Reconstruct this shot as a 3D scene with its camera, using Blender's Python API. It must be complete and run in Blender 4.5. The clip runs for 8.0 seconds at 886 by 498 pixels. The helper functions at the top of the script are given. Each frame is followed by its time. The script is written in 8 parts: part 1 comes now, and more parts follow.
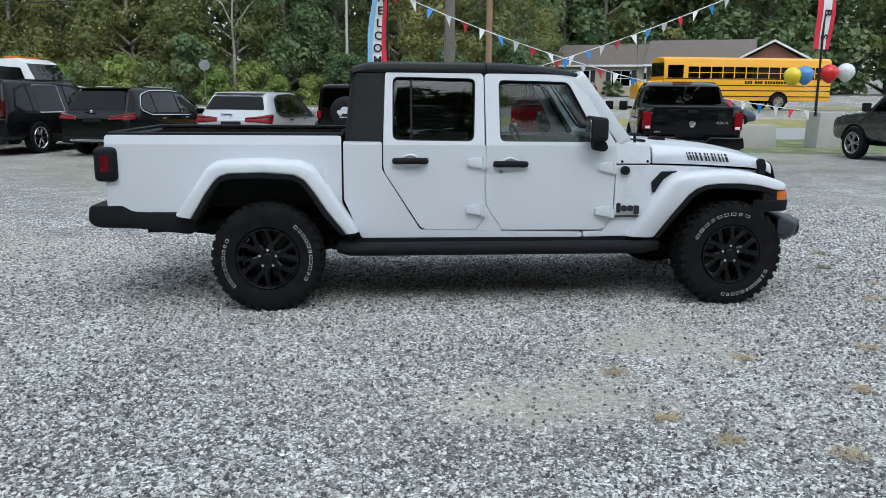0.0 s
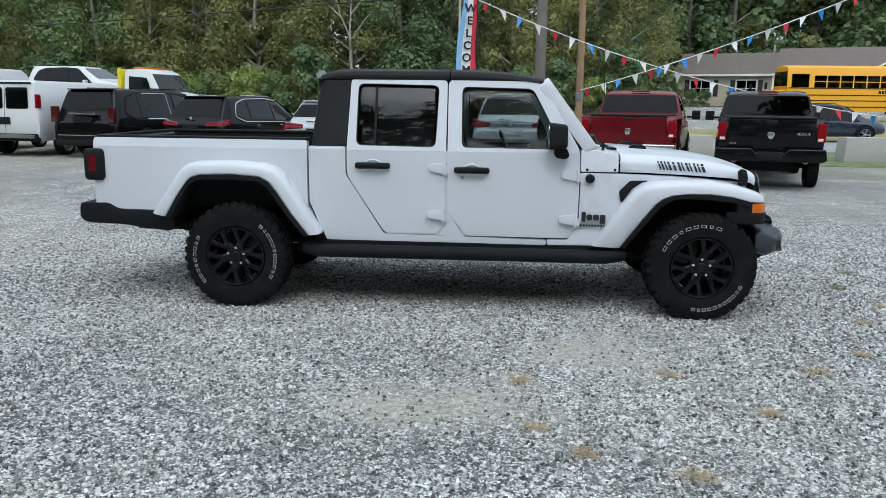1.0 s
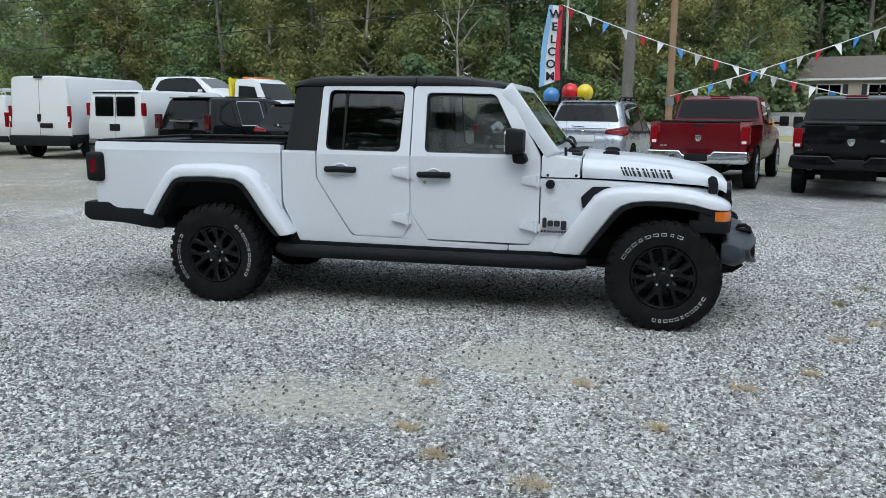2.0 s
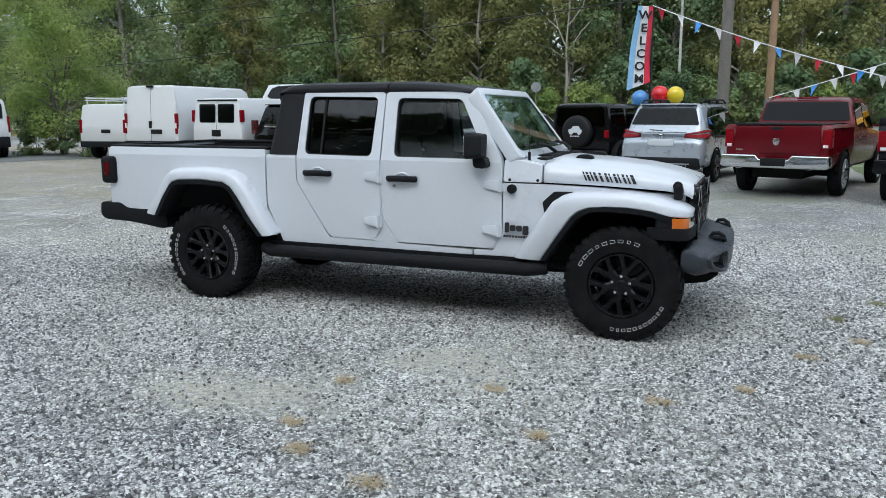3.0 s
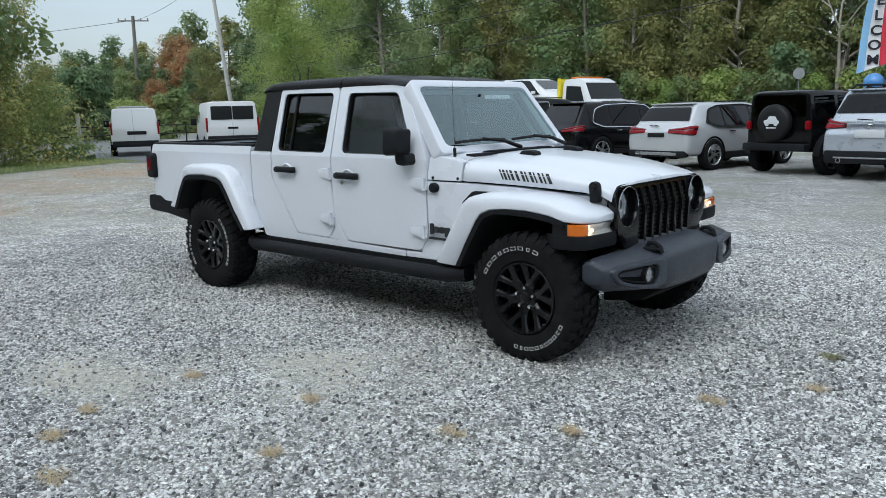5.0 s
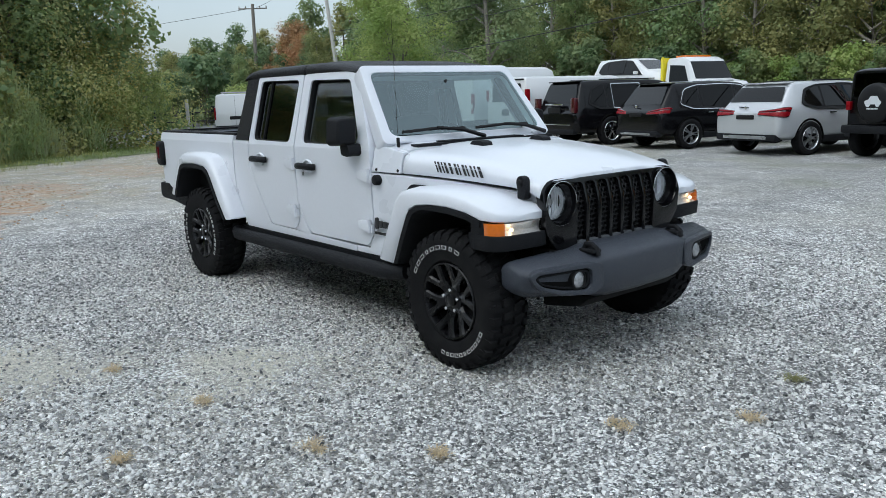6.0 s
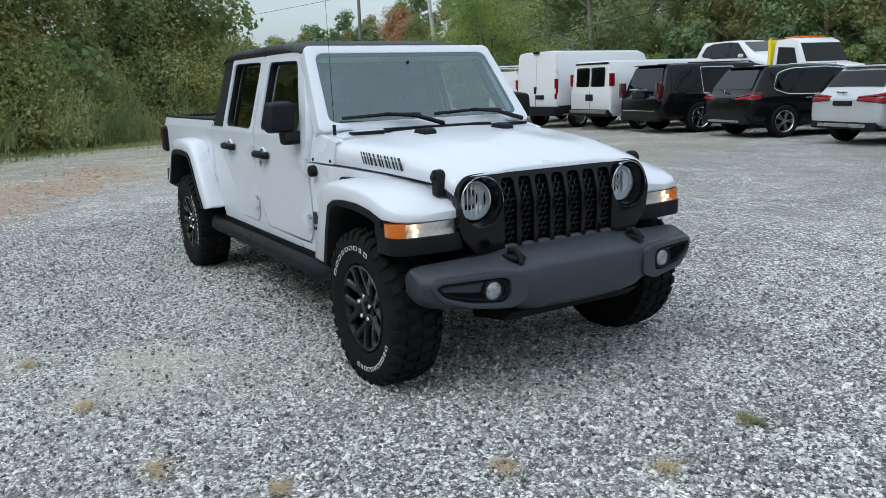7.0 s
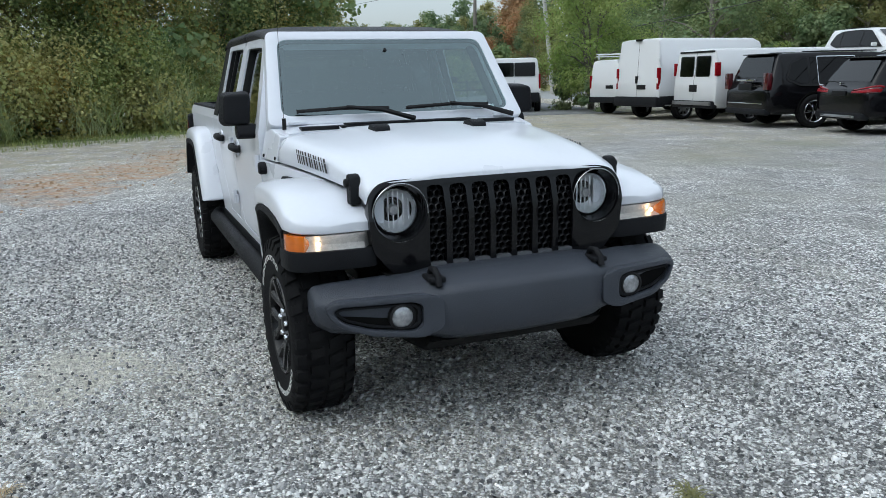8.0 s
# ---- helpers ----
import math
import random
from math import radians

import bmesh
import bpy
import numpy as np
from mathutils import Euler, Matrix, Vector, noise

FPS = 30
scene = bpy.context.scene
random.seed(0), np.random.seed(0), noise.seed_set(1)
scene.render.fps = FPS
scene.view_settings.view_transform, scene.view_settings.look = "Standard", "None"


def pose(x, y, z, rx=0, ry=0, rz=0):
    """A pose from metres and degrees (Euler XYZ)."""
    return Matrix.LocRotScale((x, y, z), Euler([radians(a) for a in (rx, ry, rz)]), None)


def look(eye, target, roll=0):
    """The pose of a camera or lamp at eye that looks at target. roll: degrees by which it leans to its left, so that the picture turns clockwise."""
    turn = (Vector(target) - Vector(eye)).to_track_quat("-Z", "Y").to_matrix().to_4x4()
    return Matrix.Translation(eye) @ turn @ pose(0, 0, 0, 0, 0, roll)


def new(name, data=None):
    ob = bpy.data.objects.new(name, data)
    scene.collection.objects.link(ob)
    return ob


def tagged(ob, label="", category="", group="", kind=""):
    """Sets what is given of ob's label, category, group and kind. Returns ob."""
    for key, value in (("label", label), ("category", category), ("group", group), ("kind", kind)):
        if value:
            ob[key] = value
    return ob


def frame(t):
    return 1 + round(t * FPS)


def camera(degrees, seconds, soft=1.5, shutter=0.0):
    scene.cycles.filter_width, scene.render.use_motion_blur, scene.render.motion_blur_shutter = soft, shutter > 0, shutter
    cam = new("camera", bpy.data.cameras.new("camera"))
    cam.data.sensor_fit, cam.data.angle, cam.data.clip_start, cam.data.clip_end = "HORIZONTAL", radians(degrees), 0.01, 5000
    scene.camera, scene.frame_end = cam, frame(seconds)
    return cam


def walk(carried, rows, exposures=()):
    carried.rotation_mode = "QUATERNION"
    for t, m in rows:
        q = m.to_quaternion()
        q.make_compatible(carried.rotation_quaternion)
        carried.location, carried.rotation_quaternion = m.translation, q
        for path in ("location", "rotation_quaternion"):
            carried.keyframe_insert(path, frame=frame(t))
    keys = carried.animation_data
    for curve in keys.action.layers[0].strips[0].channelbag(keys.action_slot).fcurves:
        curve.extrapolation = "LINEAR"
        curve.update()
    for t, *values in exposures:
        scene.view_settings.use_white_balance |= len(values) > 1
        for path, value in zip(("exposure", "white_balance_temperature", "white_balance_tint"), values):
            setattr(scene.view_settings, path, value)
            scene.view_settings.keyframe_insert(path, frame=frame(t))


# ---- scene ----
cam = camera(58.9, 8.0, soft=0.75)
PATH = [
    (0, (0.752, -6.575, 1.57), (0.933, -4.621, 1.184), 0.5),
    (0.5, (1.372, -6.6, 1.557), (1.394, -4.636, 1.177), 0.7),
    (1, (1.978, -6.664, 1.557), (1.844, -4.703, 1.192), 0.7),
    (1.5, (2.587, -6.648, 1.541), (2.3, -4.701, 1.188), 0.5),
    (1.7, (2.822, -6.622, 1.547), (2.475, -4.684, 1.195), 0.5),
    (3, (4.321, -6.281, 1.564), (3.587, -4.452, 1.223), -0.0),
    (3.5, (4.872, -6.012, 1.548), (3.987, -4.25, 1.212), -0.3),
    (4, (5.359, -5.64, 1.517), (4.328, -3.959, 1.183), -0.5),
    (4.5, (5.842, -5.222, 1.517), (4.666, -3.64, 1.177), -0.8),
    (4.7, (6.017, -5.023, 1.536), (4.781, -3.489, 1.194), -1.0),
    (5.8, (6.745, -3.887, 1.522), (5.259, -2.601, 1.148), -1.8),
    (6, (6.827, -3.666, 1.538), (5.305, -2.426, 1.155), -1.9),
    (6.5, (6.947, -3.107, 1.509), (5.346, -1.976, 1.112), -2.0),
    (7, (7.009, -2.544, 1.49), (5.332, -1.534, 1.081), -2.0),
    (7.5, (6.995, -2.011, 1.476), (5.248, -1.134, 1.055), -1.7),
    (8, (6.957, -1.533, 1.488), (5.152, -0.787, 1.056), -1.4),
]
walk(cam, [(t, look(eye, target, roll)) for t, eye, target, roll in PATH], exposures=[(0, 0.26, 6120, 3), (8, 0.26, 6120, 3)])

# ---- overcast daylight ----
SUN_EL, SUN_ROT = radians(55), radians(175)
world = bpy.data.worlds.new("overcast_sky")
scene.world = world
world.use_nodes = True
wn, wl = world.node_tree.nodes, world.node_tree.links
wn.clear()
sky = wn.new("ShaderNodeTexSky")
sky.sky_type = 'NISHITA'
sky.sun_disc = False
sky.sun_elevation, sky.sun_rotation = SUN_EL, SUN_ROT
sky.air_density, sky.dust_density, sky.ozone_density = 1.6, 1.6, 1.2
hsv = wn.new("ShaderNodeHueSaturation")
hsv.inputs["Saturation"].default_value = 0.3
cloud = wn.new("ShaderNodeTexNoise")
cloud.inputs["Scale"].default_value = 2.2
cloud.inputs["Detail"].default_value = 6
cramp = wn.new("ShaderNodeMapRange")
cramp.inputs["From Min"].default_value, cramp.inputs["From Max"].default_value = 0.3, 0.7
cramp.inputs["To Min"].default_value, cramp.inputs["To Max"].default_value = 0.88, 1.12
cmul = wn.new("ShaderNodeMixRGB")
cmul.blend_type = 'MULTIPLY'
cmul.inputs[0].default_value = 1
bg = wn.new("ShaderNodeBackground")
bg.inputs["Strength"].default_value = 0.15
wo = wn.new("ShaderNodeOutputWorld")
wl.new(sky.outputs[0], hsv.inputs["Color"])
wl.new(cloud.outputs["Fac"], cramp.inputs["Value"])
wl.new(hsv.outputs[0], cmul.inputs[1])
wl.new(cramp.outputs[0], cmul.inputs[2])
# clouded sky: dim towards the horizon, even above
wtc = wn.new("ShaderNodeTexCoord")
wxyz = wn.new("ShaderNodeSeparateXYZ")
wl.new(wtc.outputs["Generated"], wxyz.inputs[0])
over = wn.new("ShaderNodeMapRange")
over.inputs["From Min"].default_value, over.inputs["From Max"].default_value = 0.12, 0.60
over.inputs["To Min"].default_value, over.inputs["To Max"].default_value = 0.0, 1.0
wl.new(wxyz.outputs[2], over.inputs["Value"])
omul = wn.new("ShaderNodeMixRGB")
omul.blend_type = 'MULTIPLY'
omul.inputs[0].default_value = 1
wl.new(cmul.outputs[0], omul.inputs[1])
tint = wn.new("ShaderNodeMixRGB")
tint.inputs[1].default_value, tint.inputs[2].default_value = (0.70, 0.75, 0.845, 1), (1.52, 1.51, 1.53, 1)
wl.new(over.outputs[0], tint.inputs[0])
wl.new(tint.outputs[0], omul.inputs[2])
wl.new(omul.outputs[0], bg.inputs["Color"])
wl.new(bg.outputs[0], wo.inputs["Surface"])
sun = new("sun", bpy.data.lights.new("sun", 'SUN'))
sun.data.energy, sun.data.angle, sun.data.color = 0.28, radians(45), (1.0, 0.98, 0.95)
sun.matrix_world = look((math.sin(SUN_ROT) * 40, math.cos(SUN_ROT) * 40, 57.1), (0, 0, 0))


# ---- materials ----
def principled(name):
    m = bpy.data.materials.new(name)
    m.use_nodes = True
    nt = m.node_tree
    return m, nt, nt.nodes["Principled BSDF"]


def mat(name, color, rough=0.5, metal=0.0, var=0.12, scale=6.0, fine=60.0, bump=0.0, coat=0.0, island=0.0, dirt=None, dirt_amt=0.0, translucent=0.0, spec=0.5):
    """Procedural surface: base colour varied at two scales, with optional relief, clear coat and dust."""
    m, nt, p = principled(name)
    n, l = nt.nodes, nt.links
    tc = n.new("ShaderNodeTexCoord")
    a = n.new("ShaderNodeTexNoise")
    a.inputs["Scale"].default_value, a.inputs["Detail"].default_value = scale, 5
    b = n.new("ShaderNodeTexNoise")
    b.inputs["Scale"].default_value, b.inputs["Detail"].default_value = fine, 3
    l.new(tc.outputs["Object"], a.inputs["Vector"])
    l.new(tc.outputs["Object"], b.inputs["Vector"])
    add = n.new("ShaderNodeMath")
    add.operation = 'ADD'
    l.new(a.outputs["Fac"], add.inputs[0])
    l.new(b.outputs["Fac"], add.inputs[1])
    if island:
        g = n.new("ShaderNodeNewGeometry")
        mi = n.new("ShaderNodeMath")
        mi.operation = 'MULTIPLY_ADD'
        l.new(g.outputs["Random Per Island"], mi.inputs[0])
        mi.inputs[1].default_value = 2 * island
        l.new(add.outputs[0], mi.inputs[2])
        last, lo, hi = mi.outputs[0], 0.6, 1.4 + 2 * island
    else:
        last, lo, hi = add.outputs[0], 0.6, 1.4
    r = n.new("ShaderNodeMapRange")
    r.inputs["From Min"].default_value, r.inputs["From Max"].default_value = lo, hi
    r.inputs["To Min"].default_value, r.inputs["To Max"].default_value = 1 - var, 1 + var
    l.new(last, r.inputs["Value"])
    mul = n.new("ShaderNodeMixRGB")
    mul.blend_type = 'MULTIPLY'
    mul.inputs[0].default_value = 1
    mul.inputs[1].default_value = (*color, 1)
    l.new(r.outputs[0], mul.inputs[2])
    out = mul.outputs[0]
    if dirt:
        d = n.new("ShaderNodeMapRange")
        d.inputs["From Min"].default_value, d.inputs["From Max"].default_value = 0.45, 0.75
        d.inputs["To Max"].default_value = dirt_amt
        l.new(a.outputs["Fac"], d.inputs["Value"])
        dm = n.new("ShaderNodeMixRGB")
        l.new(d.outputs[0], dm.inputs[0])
        l.new(out, dm.inputs[1])
        dm.inputs[2].default_value = (*dirt, 1)
        out = dm.outputs[0]
    l.new(out, p.inputs["Base Color"])
    rr = n.new("ShaderNodeMapRange")
    rr.inputs["From Min"].default_value, rr.inputs["From Max"].default_value = 0.3, 0.7
    rr.inputs["To Min"].default_value, rr.inputs["To Max"].default_value = max(0.0, rough - 0.06), min(1.0, rough + 0.06)
    l.new(a.outputs["Fac"], rr.inputs["Value"])
    l.new(rr.outputs[0], p.inputs["Roughness"])
    p.inputs["Metallic"].default_value = metal
    p.inputs["Specular IOR Level"].default_value = spec
    p.inputs["Coat Weight"].default_value = coat
    p.inputs["Coat Roughness"].default_value = 0.05
    if bump:
        bp = n.new("ShaderNodeBump")
        bp.inputs["Strength"].default_value = min(1.0, bump * 4)
        bp.inputs["Distance"].default_value = bump * 0.02
        l.new(b.outputs["Fac"], bp.inputs["Height"])
        l.new(bp.outputs[0], p.inputs["Normal"])
    if translucent:
        tr = n.new("ShaderNodeBsdfTranslucent")
        l.new(out, tr.inputs["Color"])
        mx = n.new("ShaderNodeMixShader")
        mx.inputs[0].default_value = translucent
        l.new(p.outputs[0], mx.inputs[1])
        l.new(tr.outputs[0], mx.inputs[2])
        l.new(mx.outputs[0], n["Material Output"].inputs["Surface"])
    return m


def glass(name, tint, ior=1.5, shine=(1.0, 1.0, 1.0)):
    m, nt, p = principled(name)
    n, l = nt.nodes, nt.links
    n.remove(p)
    tr = n.new("ShaderNodeBsdfTransparent")
    tr.inputs[0].default_value = (*tint, 1)
    gl = n.new("ShaderNodeBsdfGlossy")
    gl.inputs["Roughness"].default_value = 0.02
    gl.inputs["Color"].default_value = (*shine, 1)
    lw = n.new("ShaderNodeLayerWeight")
    lw.inputs["Blend"].default_value = 0.5
    pw = n.new("ShaderNodeMath")
    pw.operation = 'POWER'
    l.new(lw.outputs["Facing"], pw.inputs[0])
    pw.inputs[1].default_value = 4.0
    f0 = ((ior - 1) / (ior + 1)) ** 2
    ma = n.new("ShaderNodeMath")
    ma.operation = 'MULTIPLY_ADD'
    l.new(pw.outputs[0], ma.inputs[0])
    ma.inputs[1].default_value, ma.inputs[2].default_value = 1 - f0, f0
    mx = n.new("ShaderNodeMixShader")
    l.new(ma.outputs[0], mx.inputs[0])
    l.new(tr.outputs[0], mx.inputs[1])
    l.new(gl.outputs[0], mx.inputs[2])
    l.new(mx.outputs[0], n["Material Output"].inputs["Surface"])
    return m


def leaf_mat(name, c0, c1, c2):
    """Foliage: three colours by leaf, and a drift from plant to plant."""
    m, nt, p = principled(name)
    n, l = nt.nodes, nt.links
    g = n.new("ShaderNodeNewGeometry")
    oi = n.new("ShaderNodeObjectInfo")
    tc = n.new("ShaderNodeTexCoord")
    nz = n.new("ShaderNodeTexNoise")
    nz.inputs["Scale"].default_value = 0.5
    nz.inputs["Detail"].default_value = 4
    l.new(tc.outputs["Object"], nz.inputs["Vector"])
    s1 = n.new("ShaderNodeMath")
    s1.operation = 'MULTIPLY_ADD'
    l.new(g.outputs["Random Per Island"], s1.inputs[0])
    s1.inputs[1].default_value = 0.13
    l.new(nz.outputs["Fac"], s1.inputs[2])
    s2 = n.new("ShaderNodeMath")
    s2.operation = 'MULTIPLY_ADD'
    l.new(oi.outputs["Random"], s2.inputs[0])
    s2.inputs[1].default_value = 0.16
    l.new(s1.outputs[0], s2.inputs[2])
    r = n.new("ShaderNodeValToRGB")
    r.color_ramp.elements[0].position, r.color_ramp.elements[0].color = 0.36, (*c0, 1)
    r.color_ramp.elements[1].position, r.color_ramp.elements[1].color = 0.78, (*c2, 1)
    e = r.color_ramp.elements.new(0.56)
    e.color = (*c1, 1)
    l.new(s2.outputs[0], r.inputs[0])
    l.new(r.outputs[0], p.inputs["Base Color"])
    p.inputs["Roughness"].default_value = 0.55
    tr = n.new("ShaderNodeBsdfTranslucent")
    l.new(r.outputs[0], tr.inputs["Color"])
    mx = n.new("ShaderNodeMixShader")
    mx.inputs[0].default_value = 0.5
    l.new(p.outputs[0], mx.inputs[1])
    l.new(tr.outputs[0], mx.inputs[2])
    l.new(mx.outputs[0], n["Material Output"].inputs["Surface"])
    return m


WHITE = mat("white_paint", (0.692, 0.715, 0.772), 0.32, var=0.02, scale=2, fine=40, coat=0.4, dirt=(0.55, 0.53, 0.5), dirt_amt=0.06)
VANWHITE = mat("van_white_paint", (0.66, 0.67, 0.685), 0.4, var=0.03, scale=1.5, coat=0.3, dirt=(0.5, 0.48, 0.44), dirt_amt=0.12)
BLACKPL = mat("black_textured_plastic", (0.0095, 0.0102, 0.0125), 0.6, var=0.2, scale=5, fine=300, bump=0.2, dirt=(0.03, 0.03, 0.03), dirt_amt=0.15, spec=0.18)
ROOFBLK = mat("black_textured_hardtop", (0.013, 0.013, 0.015), 0.5, var=0.12, scale=4, fine=350, bump=0.15, dirt=(0.03, 0.03, 0.03), dirt_amt=0.2, spec=0.2)
BUMPER = mat("charcoal_moulded_plastic", (0.040, 0.046, 0.060), 0.35, var=0.18, scale=5, fine=300, bump=0.2, spec=0.45)
SLOTGREY = mat("satin_grey_trim", (0.10, 0.105, 0.115), 0.4, var=0.1)
GRILLMESH = mat("satin_black_mesh", (0.008, 0.008, 0.009), 0.35, var=0.15, spec=0.3)
GLOSSBLK = mat("gloss_black_paint", (0.004, 0.004, 0.005), 0.12, var=0.1, coat=0.0, spec=0.3)
CARBLACK = mat("black_car_paint", (0.004, 0.004, 0.005), 0.12, var=0.2, scale=2, coat=0.05, dirt=(0.015, 0.015, 0.015), dirt_amt=0.08, spec=0.26)
CARGREY = mat("dark_grey_car_paint", (0.03, 0.032, 0.036), 0.25, var=0.1, coat=0.7)
CARBLUE = mat("dark_blue_car_paint", (0.012, 0.02, 0.04), 0.2, var=0.1, coat=0.7)
CARRED = mat("dark_red_car_paint", (0.115, 0.003, 0.008), 0.22, metal=0.05, var=0.12, scale=2, coat=0.1, spec=0.3)
SILVER = mat("silver_car_paint", (0.50, 0.515, 0.535), 0.35, metal=0.25, var=0.02, coat=0.5)
SILVERBLUE = mat("blue_silver_car_paint", (0.42, 0.455, 0.51), 0.3, metal=0.35, var=0.05, coat=0.6)
CHROME = mat("chrome", (0.75, 0.76, 0.78), 0.12, metal=1.0, var=0.03)
ALLOY = mat("brushed_alloy", (0.5, 0.51, 0.53), 0.3, metal=0.9, var=0.08)
REFLECTOR = mat("satin_silver_reflector", (0.82, 0.83, 0.85), 0.35, metal=0.6, var=0.12, scale=20)
STEEL = mat("bare_steel", (0.35, 0.35, 0.36), 0.4, metal=0.9, var=0.15)
RUBBER = mat("black_tyre_rubber", (0.010, 0.010, 0.011), 0.75, var=0.2, scale=9, fine=120, bump=0.15, dirt=(0.035, 0.034, 0.032), dirt_amt=0.25, spec=0.1)
TYREWHITE = mat("white_tyre_lettering", (0.72, 0.72, 0.70), 0.6, var=0.1)
WELL = mat("dark_wheel_well", (0.006, 0.006, 0.006), 0.9, var=0.3, spec=0.05)
UNDER = mat("underbody_black", (0.012, 0.012, 0.012), 0.7, var=0.4, scale=12, bump=0.2, spec=0.1)
TRIM = mat("black_rubber_trim", (0.012, 0.012, 0.013), 0.5, var=0.1, spec=0.2)
CLOTH = mat("charcoal_seat_cloth", (0.025, 0.025, 0.028), 0.85, var=0.2, fine=250, bump=0.2, spec=0.15)
DASH = mat("dark_dashboard_plastic", (0.03, 0.03, 0.032), 0.6, var=0.15, bump=0.1, fine=200, spec=0.2)
GLASS = glass("clear_side_glass", (0.76, 0.785, 0.78), ior=1.4)
WSGLASS = glass("windscreen_glass", (0.60, 0.74, 0.74), ior=2.6, shine=(0.82, 0.98, 1.0))
TINT = glass("dark_tinted_glass", (0.22, 0.23, 0.24))
CARGLASS = glass("car_window_glass", (0.05, 0.055, 0.06), ior=1.33)
LENS = glass("clear_lamp_lens", (0.93, 0.94, 0.95))
REDLENS = mat("red_lamp_lens", (0.21, 0.003, 0.008), 0.3, var=0.25, scale=14, coat=0.0, spec=0.15)
TAILRED = mat("deep_red_lamp_lens", (0.11, 0.004, 0.008), 0.25, var=0.3, scale=20, spec=0.2)
DARKRED = mat("smoked_red_lamp_lens", (0.06, 0.006, 0.009), 0.15, var=0.1, coat=0.6)
AMBER = mat("amber_lamp_lens", (0.62, 0.15, 0.012), 0.15, var=0.1, coat=0.5)
CLEARLAMP = mat("clear_lamp_over_reflector", (0.78, 0.74, 0.70), 0.35, metal=0.6, var=0.2, scale=18)
FOGLENS = mat("fog_lamp_glass", (0.36, 0.37, 0.39), 0.18, metal=0.6, var=0.4, scale=30, coat=0.4)
WHITELENS = mat("white_lamp_lens", (0.75, 0.75, 0.74), 0.2, var=0.06, coat=0.5)
PLATE = mat("plain_plate_white", (0.6, 0.62, 0.65), 0.5, var=0.05)
LINER = mat("black_bed_liner", (0.016, 0.016, 0.017), 0.8, var=0.3, fine=250, bump=0.4, spec=0.15)


def glow(name, color, strength):
    m, nt, p = principled(name)
    p.inputs["Base Color"].default_value = (*color, 1)
    p.inputs["Emission Color"].default_value = (*color, 1)
    p.inputs["Emission Strength"].default_value = strength
    return m


LAMPON = glow("lit_turn_lamp", (1.0, 0.70, 0.42), 4.5)


# ---- mesh helpers ----
def B():
    return bmesh.new()


def box(bm, x0, x1, y0, y1, z0, z1):
    v = [bm.verts.new((x, y, z)) for x in (x0, x1) for y in (y0, y1) for z in (z0, z1)]
    for f in ((0, 1, 3, 2), (4, 6, 7, 5), (0, 4, 5, 1), (2, 3, 7, 6), (0, 2, 6, 4), (1, 5, 7, 3)):
        bm.faces.new([v[i] for i in f])
    return v


def place(axis, u, v, a):
    return (u, a, v) if axis == 'y' else (a, u, v) if axis == 'x' else (u, v, a)


def prism(bm, pts, a0, a1, axis='y'):
    """A polygon drawn in the plane across the axis, pushed from a0 to a1."""
    p = [bm.verts.new(place(axis, u, v, a0)) for u, v in pts]
    q = [bm.verts.new(place(axis, u, v, a1)) for u, v in pts]
    bm.faces.new(p)
    bm.faces.new(q[::-1])
    for i in range(len(p)):
        j = (i + 1) % len(p)
        bm.faces.new((p[i], q[i], q[j], p[j]))
    return p + q


def loft(bm, rings, closed=True, cap=True):
    rs = [[bm.verts.new(p) for p in r] for r in rings]
    for a, b in zip(rs, rs[1:]):
        n = len(a)
        for i in range(n if closed else n - 1):
            j = (i + 1) % n
            bm.faces.new((a[i], a[j], b[j], b[i]))
    if cap and closed:
        bm.faces.new(rs[0][::-1])
        bm.faces.new(rs[-1])
    return rs


def lathe(bm, prof, n=32, centre=(0, 0, 0), axis='y', closed=False, cap=True):
    """Turns a profile of (radius, place along the axis) round the axis."""
    rings = []
    for r, a in prof:
        ring = []
        for i in range(n):
            t = 2 * math.pi * i / n
            p = place(axis, r * math.cos(t), r * math.sin(t), a)
            ring.append(Vector(centre) + Vector(p))
        rings.append(ring)
    if closed:
        rings.append(rings[0])
    loft(bm, rings, cap=cap and not closed)
    if closed:
        bmesh.ops.remove_doubles(bm, verts=bm.verts, dist=1e-5)


def tube(bm, pts, r, n=8, r1=None):
    """A round bar along a line of points, tapering to r1."""
    pts = [Vector(p) for p in pts]
    r1 = r if r1 is None else r1
    rings = []
    for i, p in enumerate(pts):
        d = (pts[min(i + 1, len(pts) - 1)] - pts[max(i - 1, 0)]).normalized()
        u = d.cross(Vector((0, 0, 1)))
        u = u.normalized() if u.length > 0.05 else Vector((1, 0, 0))
        w = d.cross(u).normalized()
        rad = r + (r1 - r) * i / max(1, len(pts) - 1)
        rings.append([p + rad * (u * math.cos(2 * math.pi * k / n) + w * math.sin(2 * math.pi * k / n)) for k in range(n)])
    loft(bm, rings)


def bev(bm, w, seg=2, angle=35):
    bmesh.ops.recalc_face_normals(bm, faces=bm.faces)
    es = [e for e in bm.edges if len(e.link_faces) == 2 and e.calc_face_angle(0) > radians(angle)]
    if es:
        bmesh.ops.bevel(bm, geom=es, offset=w, segments=seg, profile=0.6, affect='EDGES', clamp_overlap=True)


